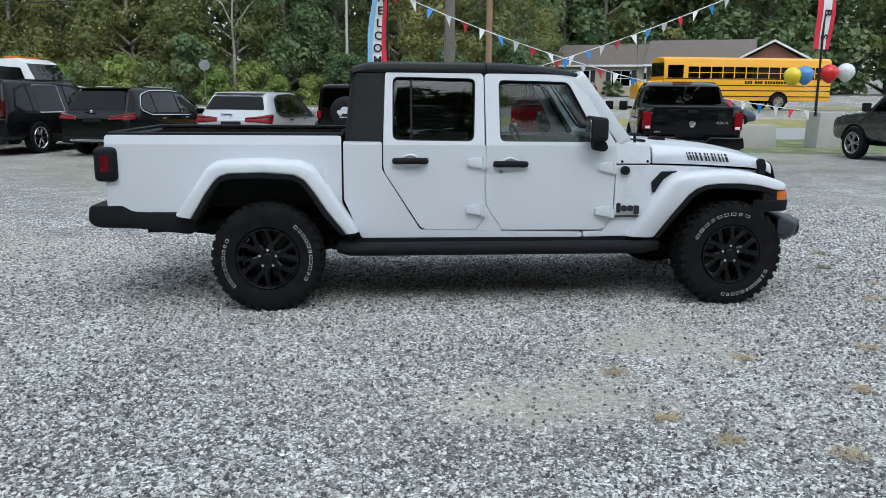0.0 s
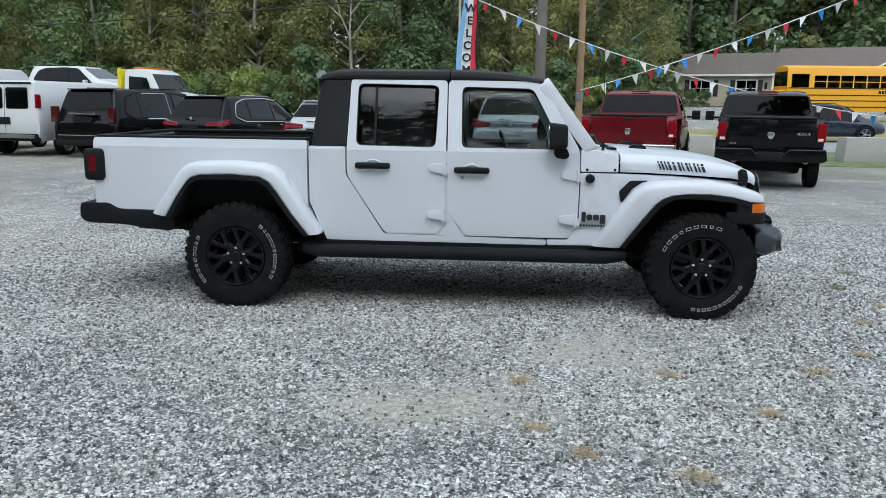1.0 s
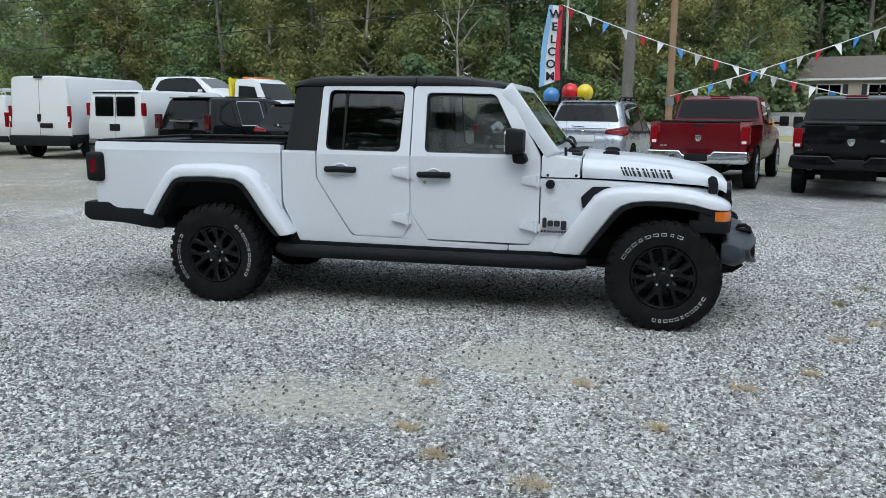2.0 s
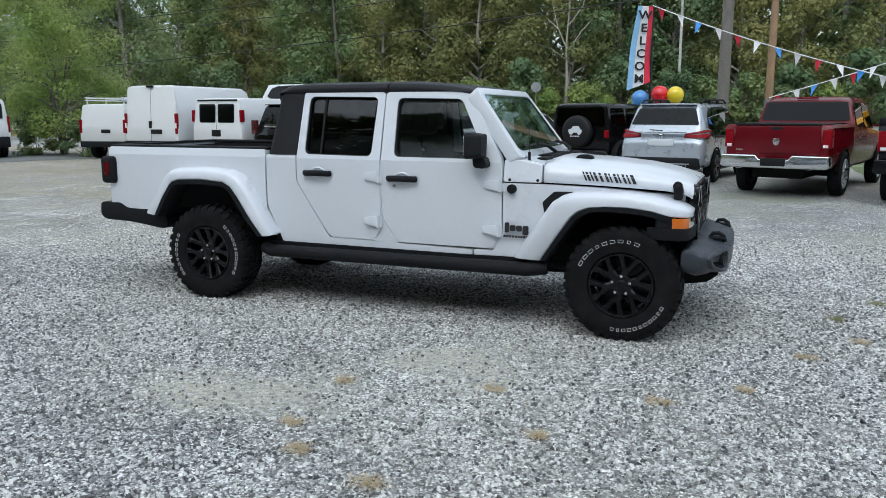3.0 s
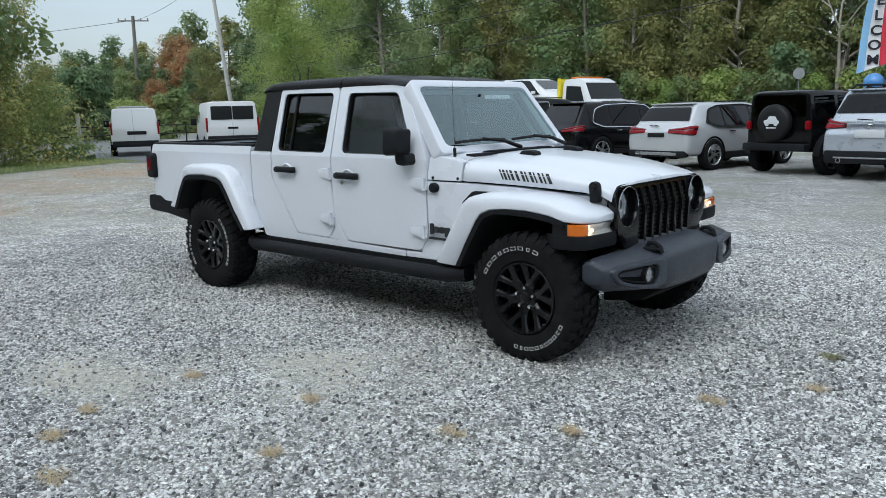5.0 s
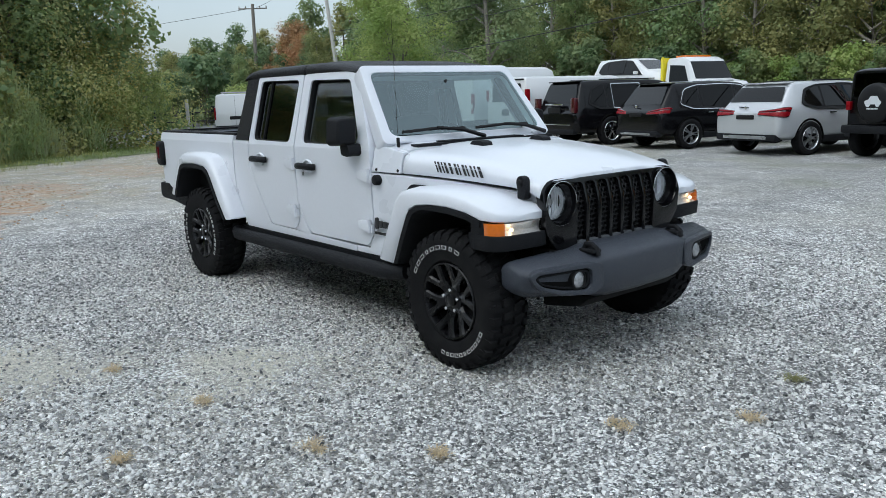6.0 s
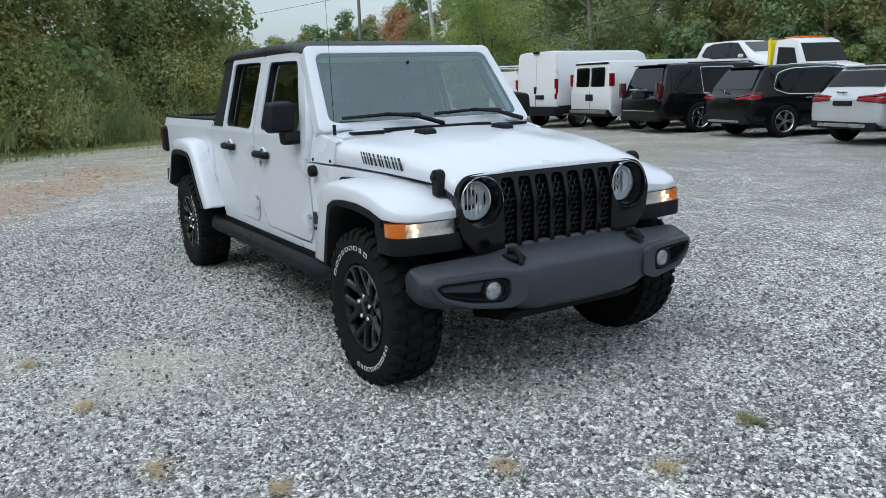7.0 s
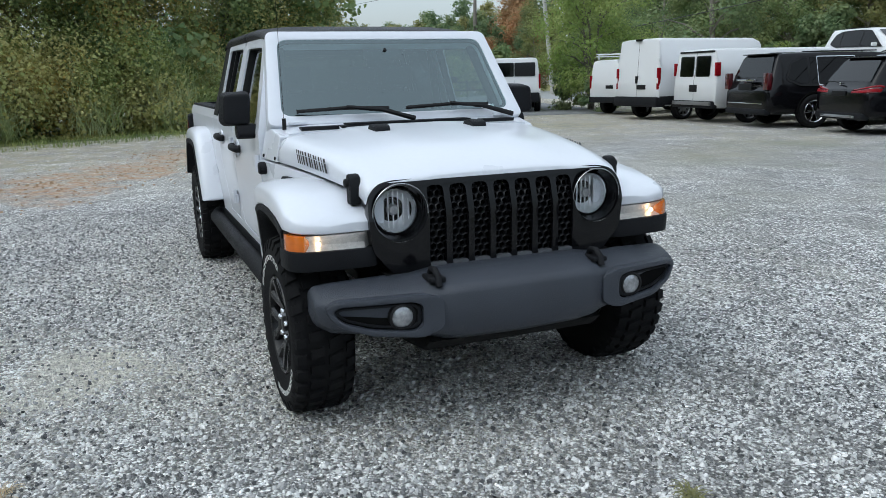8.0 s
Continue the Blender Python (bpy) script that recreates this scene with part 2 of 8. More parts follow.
def rounded(pts, r, k=4):
    """A polygon with each corner cut to a curve of k + 1 points."""
    out = []
    n = len(pts)
    for i in range(n):
        a, b, c = Vector(pts[i - 1]), Vector(pts[i]), Vector(pts[(i + 1) % n])
        u, v = (a - b), (c - b)
        d = min(r, 0.45 * u.length, 0.45 * v.length)
        p0, p1 = b + u.normalized() * d, b + v.normalized() * d
        for j in range(k + 1):
            t = j / k
            out.append(tuple((1 - t) ** 2 * p0 + 2 * t * (1 - t) * b + t * t * p1))
    return out


def mesh_of(name, bm, material, angle=38):
    bmesh.ops.recalc_face_normals(bm, faces=bm.faces)
    me = bpy.data.meshes.new(name)
    bm.to_mesh(me)
    bm.free()
    me.polygons.foreach_set("use_smooth", [True] * len(me.polygons))
    me.set_sharp_from_angle(angle=radians(angle))
    me.materials.append(material)
    return me


def part(name, bm, material, parent=None, label="", angle=38, at=None):
    ob = new(name, mesh_of(name, bm, material, angle))
    if parent is not None:
        ob.parent = parent
    if at is not None:
        ob.matrix_basis = at
    return tagged(ob, label) if label else ob


def thing(name, label, category, group="", m=None):
    ob = new(name)
    ob.empty_display_size = 0.2
    if m is not None:
        ob.matrix_basis = m
    return tagged(ob, label, category, group)


def lone(name, bm, material, label, category, group="", kind="", angle=38, m=None):
    ob = part(name, bm, material, None, "", angle, m)
    return tagged(ob, label, category, group, kind)


def shared(name, me, parent, m, label=""):
    ob = new(name, me)
    ob.parent = parent
    ob.matrix_basis = m
    return tagged(ob, label) if label else ob


def disc(bm, centre, r, axis='y', n=20, r0=0.0):
    ring = [bm.verts.new(Vector(centre) + Vector(place(axis, r * math.cos(2 * math.pi * i / n), r * math.sin(2 * math.pi * i / n), 0))) for i in range(n)]
    bm.faces.new(ring)


def text_mesh(body, size, depth=0.0):
    """Lettering in the built-in font as a mesh, centred on its origin in the x-y plane."""
    cu = bpy.data.curves.new("lettering", 'FONT')
    cu.body, cu.size, cu.extrude, cu.align_x, cu.align_y = body, size, depth, 'CENTER', 'CENTER'
    cu.offset = size * 0.025
    ob = bpy.data.objects.new("lettering", cu)
    scene.collection.objects.link(ob)
    me = bpy.data.meshes.new_from_object(ob.evaluated_get(bpy.context.evaluated_depsgraph_get()))
    bpy.data.objects.remove(ob)
    bpy.data.curves.remove(cu)
    return me


# ---- ground ----
def ground_z(x, y):
    def ease(a, b, v):
        t = min(1.0, max(0.0, (v - a) / (b - a)))
        return t * t * (3 - 2 * t)
    return 0.8 * ease(33, 39, y) + 0.7 * ease(45, 57, y) + 0.6 * ease(57, 90, y)


def gravel_material():
    m, nt, p = principled("crushed_grey_gravel")
    n, l = nt.nodes, nt.links
    tc = n.new("ShaderNodeTexCoord")
    co = tc.outputs["Object"]

    def noise_tex(scale, detail=4, src=None):
        t = n.new("ShaderNodeTexNoise")
        t.inputs["Scale"].default_value, t.inputs["Detail"].default_value = scale, detail
        l.new(src or co, t.inputs["Vector"])
        return t.outputs["Fac"]

    def ranged(v, a, b, c=0.0, d=1.0):
        r = n.new("ShaderNodeMapRange")
        for k, x in zip(("From Min", "From Max", "To Min", "To Max"), (a, b, c, d)):
            r.inputs[k].default_value = x
        l.new(v, r.inputs["Value"])
        return r.outputs[0]

    def math_n(op, a, b):
        t = n.new("ShaderNodeMath")
        t.operation = op
        for i, v in enumerate((a, b)):
            if isinstance(v, (int, float)):
                t.inputs[i].default_value = v
            else:
                l.new(v, t.inputs[i])
        return t.outputs[0]

    def mix(f, a, b, blend='MIX'):
        t = n.new("ShaderNodeMixRGB")
        t.blend_type = blend
        for i, v in enumerate((f, a, b)):
            if isinstance(v, (int, float)):
                t.inputs[i].default_value = v
            elif isinstance(v, tuple):
                t.inputs[i].default_value = (*v, 1)
            else:
                l.new(v, t.inputs[i])
        return t.outputs[0]

    # stones: two sizes of irregular cells, each with its own grey
    v1 = n.new("ShaderNodeTexVoronoi")
    v1.inputs["Scale"].default_value = 64
    v2 = n.new("ShaderNodeTexVoronoi")
    v2.inputs["Scale"].default_value = 125
    for v in (v1, v2):
        l.new(co, v.inputs["Vector"])
    sep1 = n.new("ShaderNodeSeparateColor")
    l.new(v1.outputs["Color"], sep1.inputs[0])
    sep2 = n.new("ShaderNodeSeparateColor")
    l.new(v2.outputs["Color"], sep2.inputs[0])
    ramp = n.new("ShaderNodeValToRGB")
    e = ramp.color_ramp.elements
    e[0].position, e[0].color = 0.0, (0.095, 0.096, 0.099, 1)
    e[1].position, e[1].color = 1.0, (0.97, 0.955, 0.93, 1)
    k = e.new(0.5)
    k.color = (0.53, 0.526, 0.52, 1)
    k = e.new(0.85)
    k.color = (0.76, 0.75, 0.735, 1)
    both = mix(0.45, sep1.outputs[0], sep2.outputs[0])
    l.new(ranged(both, 0.12, 0.88), ramp.inputs[0])
    # shade between stones painted into the colour: dark cell edges, bright middles
    gap_shade = math_n("MULTIPLY", ranged(v1.outputs["Distance"], 0.22, 0.66, 1.9, 0.5), ranged(v2.outputs["Distance"], 0.3, 0.75, 1.2, 0.74))
    col = mix(1.0, ramp.outputs[0], gap_shade, 'MULTIPLY')
    # broad tone: packed and loose areas
    tone = ranged(noise_tex(0.5, 6), 0.3, 0.7, 0.84, 1.44)
    col = mix(1.0, col, tone, 'MULTIPLY')
    mottle = ranged(noise_tex(2.3, 8), 0.34, 0.66, 0.78, 1.24)
    col = mix(1.0, col, mottle, 'MULTIPLY')
    clods = ranged(noise_tex(12, 7), 0.32, 0.68, 0.62, 1.42)
    col = mix(1.0, col, clods, 'MULTIPLY')
    grain = ranged(noise_tex(30, 4), 0.36, 0.64, 0.45, 1.58)
    col = mix(1.0, col, grain, 'MULTIPLY')
    # sandy worn spots where the stone is thin, at their places
    warp = noise_tex(1.6, 5)
    geo = n.new("ShaderNodeSeparateXYZ")
    l.new(co, geo.inputs[0])
    sand = None
    for sx, sy, rx, ry, amt in SANDY:
        dx = math_n('DIVIDE', math_n('SUBTRACT', geo.outputs[0], sx), rx)
        dy = math_n('DIVIDE', math_n('SUBTRACT', geo.outputs[1], sy), ry)
        d = math_n('ADD', math_n('MULTIPLY', dx, dx), math_n('MULTIPLY', dy, dy))
        d = math_n('ADD', d, math_n('MULTIPLY', math_n('SUBTRACT', warp, 0.5), 5.0))
        s = ranged(d, 1.7, -0.4, 0.0, amt)
        sand = s if sand is None else math_n('MAXIMUM', sand, s)
    wide = ranged(noise_tex(0.42, 7), 0.42, 0.66, 0.0, 0.45)
    sand = math_n('MAXIMUM', sand, wide)
    grit = noise_tex(130, 2)
    sandcol = mix(grit, (0.60, 0.572, 0.49), (0.86, 0.82, 0.72))
    sandcol = mix(1.0, sandcol, ranged(grain, 0.45, 1.58, 0.78, 1.2), 'MULTIPLY')
    col = mix(sand, col, sandcol)
    weed = math_n('MULTIPLY', ranged(noise_tex(0.33, 8), 0.48, 0.66, 0.0, 0.75), ranged(geo.outputs[1], 2.0, 9.0))
    # darker grey mixed in from y 2 to 9, broken up by noise
    far_grey = math_n('MULTIPLY', ranged(geo.outputs[1], 2.0, 9.0, 0.0, 0.55), ranged(noise_tex(0.8, 8), 0.35, 0.6, 0.35, 1.0))
    col = mix(far_grey, col, mix(noise_tex(40, 4), (0.20, 0.205, 0.20), (0.50, 0.50, 0.48)))
    col = mix(weed, col, mix(noise_tex(30, 5), (0.25, 0.265, 0.18), (0.42, 0.42, 0.32)))
    # leaf litter and thin earth towards the hedge
    west = math_n('ADD', math_n('MULTIPLY', geo.outputs[0], -0.17), math_n('MULTIPLY', math_n('SUBTRACT', noise_tex(0.3, 7), 0.5), 4.5))
    moss = ranged(west, 0.7, 2.1, 0.0, 0.7)

    def spots(rows, f):
        for sx, sy, rx, ry, amt in rows:
            dx = math_n('DIVIDE', math_n('SUBTRACT', geo.outputs[0], sx), rx)
            dy = math_n('DIVIDE', math_n('SUBTRACT', geo.outputs[1], sy), ry)
            d = math_n('ADD', math_n('MULTIPLY', dx, dx), math_n('MULTIPLY', dy, dy))
            d = math_n('ADD', d, math_n('MULTIPLY', math_n('SUBTRACT', warp, 0.5), 4.4))
            f = math_n('MAXIMUM', f, ranged(d, 1.7, 0.5, 0.0, amt))
        return f
    patchy = ranged(noise_tex(2.2, 8), 0.42, 0.57, 0.1, 1.0)
    mosscol = mix(ranged(noise_tex(14, 7), 0.4, 0.62), (0.40, 0.39, 0.25), (0.68, 0.63, 0.47))
    col = mix(math_n('MULTIPLY', spots(MOSS, moss), patchy), col, mosscol)
    fleck = ranged(noise_tex(11, 8), 0.43, 0.60)
    litcol = mix(fleck, (0.72, 0.58, 0.43), (0.57, 0.34, 0.21))
    col = mix(math_n('MULTIPLY', spots(LITTER, math_n('MULTIPLY', moss, 0.25)), ranged(noise_tex(4.1, 8), 0.38, 0.56, 0.15, 1.0)), col, litcol)
    l.new(col, p.inputs["Base Color"])
    p.inputs["Roughness"].default_value = 0.85
    bp = n.new("ShaderNodeBump")
    bp.inputs["Strength"].default_value = 0.9
    bp.inputs["Distance"].default_value = 0.035
    h = math_n('ADD', ranged(v1.outputs["Distance"], 0.0, 0.8, 1.0, 0.0), math_n('MULTIPLY', ranged(v2.outputs["Distance"], 0.0, 0.8, 1.0, 0.0), 0.5))
    l.new(h, bp.inputs["Height"])
    l.new(bp.outputs[0], p.inputs["Normal"])
    return m


# worn sandy spots: x, y, half lengths, strength
SANDY = [(2.50, -1.93, 0.62, 0.45, 1.0), (1.62, -2.72, 0.6, 0.38, 1.0), (2.08, -2.38, 0.55, 0.35, 0.7), (2.94, -1.45, 0.5, 0.28, 0.7), (3.84, -1.88, 0.4, 0.22, 0.3),
         (2.2, -2.97, 0.4, 0.2, 0.3), (3.7, -1.3, 0.5, 0.2, 0.25), (-7.5, -0.8, 3.0, 1.6, 0.5), (-12, 11.5, 5.0, 0.8, 0.5), (2.8, 3.3, 0.7, 0.25, 0.3), (-0.4, 5.7, 1.2, 0.4, 0.25)]
# fallen leaves and earth over the stone
LITTER = [(-6.2, -2.4, 1.8, 0.8, 1.0), (-7.6, -1.4, 1.5, 0.8, 1.0), (-9.9, -0.2, 1.8, 0.8, 0.9), (-13.2, 2.6, 2.4, 1.0, 0.6), (-15.6, 5.6, 2.2, 1.2, 0.8), (-17.4, 8.4, 1.6, 1.0, 0.7)]
# thin moss and yellow weeds between the stones
MOSS = [(-10.1, -3.2, 1.8, 0.9, 0.8), (-14.3, -2.6, 2.4, 1.6, 0.8), (-13.6, 0.4, 3.0, 1.2, 0.7), (-17.5, 12.6, 3.0, 1.2, 0.8), (-8.0, 11.6, 3.0, 0.5, 0.45), (-11.0, 4.5, 3.0, 1.2, 0.4), (9.5, 13.6, 5.0, 1.6, 0.5)]
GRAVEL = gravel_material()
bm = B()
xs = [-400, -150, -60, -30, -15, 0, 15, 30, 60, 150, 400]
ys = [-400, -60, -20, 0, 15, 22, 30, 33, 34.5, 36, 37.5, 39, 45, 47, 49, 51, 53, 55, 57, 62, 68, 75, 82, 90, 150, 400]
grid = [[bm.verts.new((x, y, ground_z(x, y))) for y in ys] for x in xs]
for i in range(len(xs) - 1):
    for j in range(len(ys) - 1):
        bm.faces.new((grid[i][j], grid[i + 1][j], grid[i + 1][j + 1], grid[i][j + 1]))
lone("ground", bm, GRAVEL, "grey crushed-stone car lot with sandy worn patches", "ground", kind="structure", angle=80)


def strip(name, edges, material, label, category, dz=0.006):
    """A sheet laid on the ground between two lines of points."""
    bm = B()
    rows = [[(a[0] + (b[0] - a[0]) * k / 10, a[1] + (b[1] - a[1]) * k / 10) for k in range(11)] for a, b in edges]
    loft(bm, [[(x, y, ground_z(x, y) + dz) for x, y in r] for r in rows], closed=False)
    return lone(name, bm, material, label, category, kind="structure", angle=80)


ASPHALT = mat("worn_grey_asphalt", (0.16, 0.165, 0.17), 0.85, var=0.25, scale=0.6, fine=90, bump=0.1)
PALEROAD = mat("pale_weathered_road", (0.30, 0.31, 0.31), 0.85, var=0.15, scale=0.5, fine=90, bump=0.1)
LAWN = mat("autumn_lawn", (0.265, 0.25, 0.10), 0.9, var=0.45, scale=0.9, fine=14, bump=0.3, dirt=(0.30, 0.25, 0.14), dirt_amt=0.6)
VERGE = mat("green_verge", (0.125, 0.16, 0.06), 0.9, var=0.5, scale=1.5, fine=25, bump=0.3, dirt=(0.30, 0.29, 0.20), dirt_amt=0.7)
strip("road_near", [((-60, 22.3), (90, 22.3)), ((-60, 33), (90, 33))], PALEROAD, "pale weathered asphalt road beyond the lot", "road")
strip("lawn_strip", [((-60, 33), (90, 33)), ((-60, 39.2), (90, 39.2))], LAWN, "dry autumn grass between the roads", "grass")
strip("road_far", [((-60, 39.2), (90, 39.2)), ((-60, 44.6), (90, 44.6))], ASPHALT, "grey asphalt road in front of the house", "road")
strip("lawn", [((-60, 44.6), (90, 44.6)), ((-60, 80), (90, 80))], LAWN, "autumn lawn sloping up to the house", "grass")
strip("verge", [((6.8, 15.4), (40, 13.4)), ((6.8, 22.3), (40, 22.3))], VERGE, "short green grass strip beside the lot", "grass", 0.01)
strip("driveway", [((-19.5, 8.2), (-17.0, 16.0)), ((-60, 8.0), (-60, 26))], ASPHALT, "grey asphalt driveway leading out of the lot", "road", 0.01)
strip("grass_edge", [((-13.4, -9), (-20.6, 9.2)), ((-22, -12), (-24, 9.3))], VERGE, "grass fringe at the foot of the hedge", "grass", 0.012)


# ---- the white pickup ----
TRUCK = thing("pickup_truck", "white four-door pickup truck with black hardtop parked on gravel", "pickup truck", m=pose(0, 0, -0.014))


def side_y(z):
    return 0.80 - (max(0, z - 1.22) * 0.26) - max(0, 0.95 - z) * 0.05


def panel(outer, holes=(), s=-1, depth=0.07, out=0.0, bevel=0.004, cuts=True):
    """A body panel drawn in side view, bent to the flank of the truck."""
    bm = B()
    es = []
    for loop in (outer, *holes):
        vs = [bm.verts.new((u, 0, v)) for u, v in loop]
        es += [bm.edges.new((vs[i], vs[(i + 1) % len(vs)])) for i in range(len(vs))]
    bmesh.ops.triangle_fill(bm, use_beauty=True, use_dissolve=False, edges=es)
    ret = bmesh.ops.extrude_face_region(bm, geom=bm.faces[:])
    for g in ret["geom"]:
        if isinstance(g, bmesh.types.BMVert):
            g.co.y = -1
    if cuts:
        for z in (0.95, 1.22, 1.5):
            bmesh.ops.bisect_plane(bm, geom=bm.verts[:] + bm.edges[:] + bm.faces[:], plane_co=(0, 0, z), plane_no=(0, 0, 1))
    for v in bm.verts:
        y = side_y(v.co.z) + out
        v.co.y = s * (y if v.co.y < -0.5 else y - depth)
    bev(bm, bevel)
    return bm


def skin(name, bm, material, parent, label=""):
    return part(name, bm, material, parent, label, angle=8)


def flare(pairs, yin, s, name):
    """A wheel-arch flare: white crown from the body out to its face, then a black lip and liner."""
    bm, bl = B(), B()
    ringsw, ringsb = [], []
    for (xo, zo), (xi, zi) in pairs:
        yb = yin(xo)
        dx, dz = xi - xo, zi - zo
        # the nose curves inwards over the corner lamp, the foot runs out into the body
        k = max(0.0, xo - 3.80)
        o = 0.55 * k * k / 0.13 + (2.2 * (k - 0.10) if k > 0.10 else 0.0)
        if 2.0 < xo < 3.05:
            o = 0.075 * (3.05 - xo) / 0.36
        yr = max(yb - 0.06, 0.60 if xo > 3.7 else 0.0)
        ringsw.append([(xo, s * yr, zo + 0.012), (xo, s * (yb + 0.5 * (0.93 - o - yb)), zo + 0.012), (xo, s * (0.895 - o), zo + 0.004), (xo + dx * 0.1, s * (0.918 - o), zo + dz * 0.1), (xo + dx * 0.25, s * (0.930 - o), zo + dz * 0.25),
                       (xo + dx * 0.9, s * (0.936 - o), zo + dz * 0.9), (xi, s * (0.92 - o), zi), (xi, s * yr, zi)])
        ln = max(0.02, math.hypot(dx, dz))
        ux, uz = dx / ln, dz / ln
        ringsb.append([(xi - ux * 0.004, s * (0.915 - o), zi - uz * 0.004), (xi - ux * 0.004, s * (0.942 - o), zi - uz * 0.004), (xi + ux * 0.03, s * (0.940 - o), zi + uz * 0.03), (xi + ux * 0.042, s * (0.90 - o), zi + uz * 0.042), (xi + ux * 0.03, s * 0.45, zi + uz * 0.03), (xi + ux * 0.01, s * 0.45, zi + uz * 0.01)])
    loft(bm, ringsw)
    bev(bm, 0.012, 2, 45)
    f = part(name, bm, WHITE, TRUCK, "white wheel-arch flare", angle=50)
    loft(bl, ringsb if name == "rear_flare" else ringsb[:-3])
    part("arch_lip", bl, BLACKPL, f, "black plastic lip and liner", angle=45)


REAR_ARCH = [((-0.64, 0.72), (-0.52, 0.70)), ((-0.52, 0.89), (-0.425, 0.86)), ((-0.41, 1.05), (-0.345, 0.97)), ((-0.35, 1.092), (-0.31, 1.0)), ((-0.28, 1.108), (-0.25, 1.018)), ((0.0, 1.118), (-0.01, 1.025)), ((0.24, 1.10), (0.20, 1.01)), ((0.33, 1.065), (0.27, 0.975)),
             ((0.41, 0.975), (0.33, 0.90)), ((0.53, 0.79), (0.44, 0.735)), ((0.66, 0.59), (0.565, 0.58))]
FRONT_ARCH = [((2.69, 0.535), (2.90, 0.53)), ((2.86, 0.78), (3.03, 0.72)), ((2.98, 0.95), (3.13, 0.855)), ((3.05, 0.995), (3.18, 0.90)), ((3.14, 1.017), (3.25, 0.93)), ((3.30, 1.03), (3.36, 0.942)), ((3.50, 1.03), (3.52, 0.942)), ((3.66, 1.01), (3.67, 0.925)), ((3.80, 0.975), (3.79, 0.895)), ((3.87, 0.952), (3.865, 0.892)), ((3.905, 0.936), (3.90, 0.891)), ((3.93, 0.918), (3.925, 0.89))]


def fender_in(x):
    return 0.79 if x < 2.75 else 0.79 - (x - 2.75) * 0.19


for s in (-1, 1):
    # bed side with its arch opening
    skin("bed_side", panel(rounded([(-1.125, 1.285), (0.538, 1.285), (0.538, 0.80), (0.60, 0.60), (0.50, 0.66), (0.33, 0.93), (0.22, 0.99), (-0.27, 1.0), (-0.37, 0.95), (-0.50, 0.73), (-1.135, 0.735)], 0.02, 2), s=s), WHITE, TRUCK, "white bed side panel")
    skin("quarter_panel", panel(rounded([(0.552, 1.245), (0.832, 1.245), (0.832, 1.04), (1.118, 0.588), (2.355, 0.565), (2.355, 0.525), (0.68, 0.53), (0.552, 0.82)], 0.015, 2), s=s), WHITE, TRUCK)
    rd = panel(rounded([(0.862, 1.755), (1.590, 1.745), (1.590, 0.68), (1.525, 0.592), (1.128, 0.592), (0.842, 1.035), (0.842, 1.24)], 0.045, 5), [rounded([(0.915, 1.712), (1.530, 1.703), (1.512, 1.246), (0.910, 1.254)], 0.05, 5)], s)
    skin("door_pillar", panel([(1.592, 0.95), (1.597, 0.95), (1.606, 0.77), (1.735, 0.574), (1.535, 0.582), (1.592, 0.67)], s=s, bevel=0.003), WHITE, TRUCK)
    rdoor = skin("rear_door", rd, WHITE, TRUCK)
    fd = panel(rounded([(1.597, 1.745), (2.292, 1.738), (2.583, 1.235), (2.585, 1.1), (2.583, 0.69), (2.505, 0.582), (1.745, 0.584), (1.607, 0.77)], 0.045, 5), [rounded([(1.70, 1.695), (2.228, 1.685), (2.432, 1.305), (2.405, 1.244), (1.706, 1.248)], 0.045, 5)], s)
    fdoor = skin("front_door", fd, WHITE, TRUCK)
    for door, loop, gl, tr in ((rdoor, [(0.905, 1.722), (1.540, 1.713), (1.522, 1.236), (0.900, 1.244)], TINT, True), (fdoor, [(1.69, 1.705), (2.238, 1.695), (2.442, 1.30), (2.412, 1.234), (1.696, 1.238)], GLASS, False)):
        cx, cz = sum(u for u, v in loop) / len(loop), sum(v for u, v in loop) / len(loop)
        inner = [(cx + (u - cx) * 0.95, cz + (v - cz) * 0.935) for u, v in loop]
        part("window_seal", panel(rounded(loop, 0.05, 5), [rounded(inner, 0.05, 5)], s, depth=0.05, out=-0.012, bevel=0.004), TRIM, door, "black rubber window seal")
        part("window_glass", panel(rounded([(cx + (u - cx) * 0.97, cz + (v - cz) * 0.97) for u, v in loop], 0.05, 5), (), s, depth=0.004, out=-0.035, bevel=0.0005), gl, door, "dark tinted glass" if tr else "clear glass")
        if tr:
            bm = B()
            prism(bm, [(1.045, 1.71), (1.062, 1.71), (1.058, 1.25), (1.041, 1.25)], s * 0.0, s * 0.02)
            for v in bm.verts:
                v.co.y = s * (side_y(v.co.z) - 0.042 + abs(v.co.y))
            part("window_divider", bm, TRIM, door)
    skin("door_jamb", panel([(0.87, 1.22), (2.57, 1.22), (2.57, 0.60), (2.50, 0.578), (1.15, 0.586), (0.85, 1.04)], s=s, depth=0.02, out=-0.011, bevel=0.001), WHITE, TRUCK)
    # handles, hinges, lock
    for door, hx, hz in ((rdoor, 1.04, 1.105), (fdoor, 1.785, 1.082)):
        bm = B()
        for q in (1, -1):
            tube(bm, [(hx - 0.062 + 0.124 * k / 8, s * 0.803, hz + q * (0.018 + 0.026 * math.sin(math.pi * k / 8))) for k in range(9)], 0.009, 6)
        part("handle_cup", bm, WHITE, door)
        bm = B()
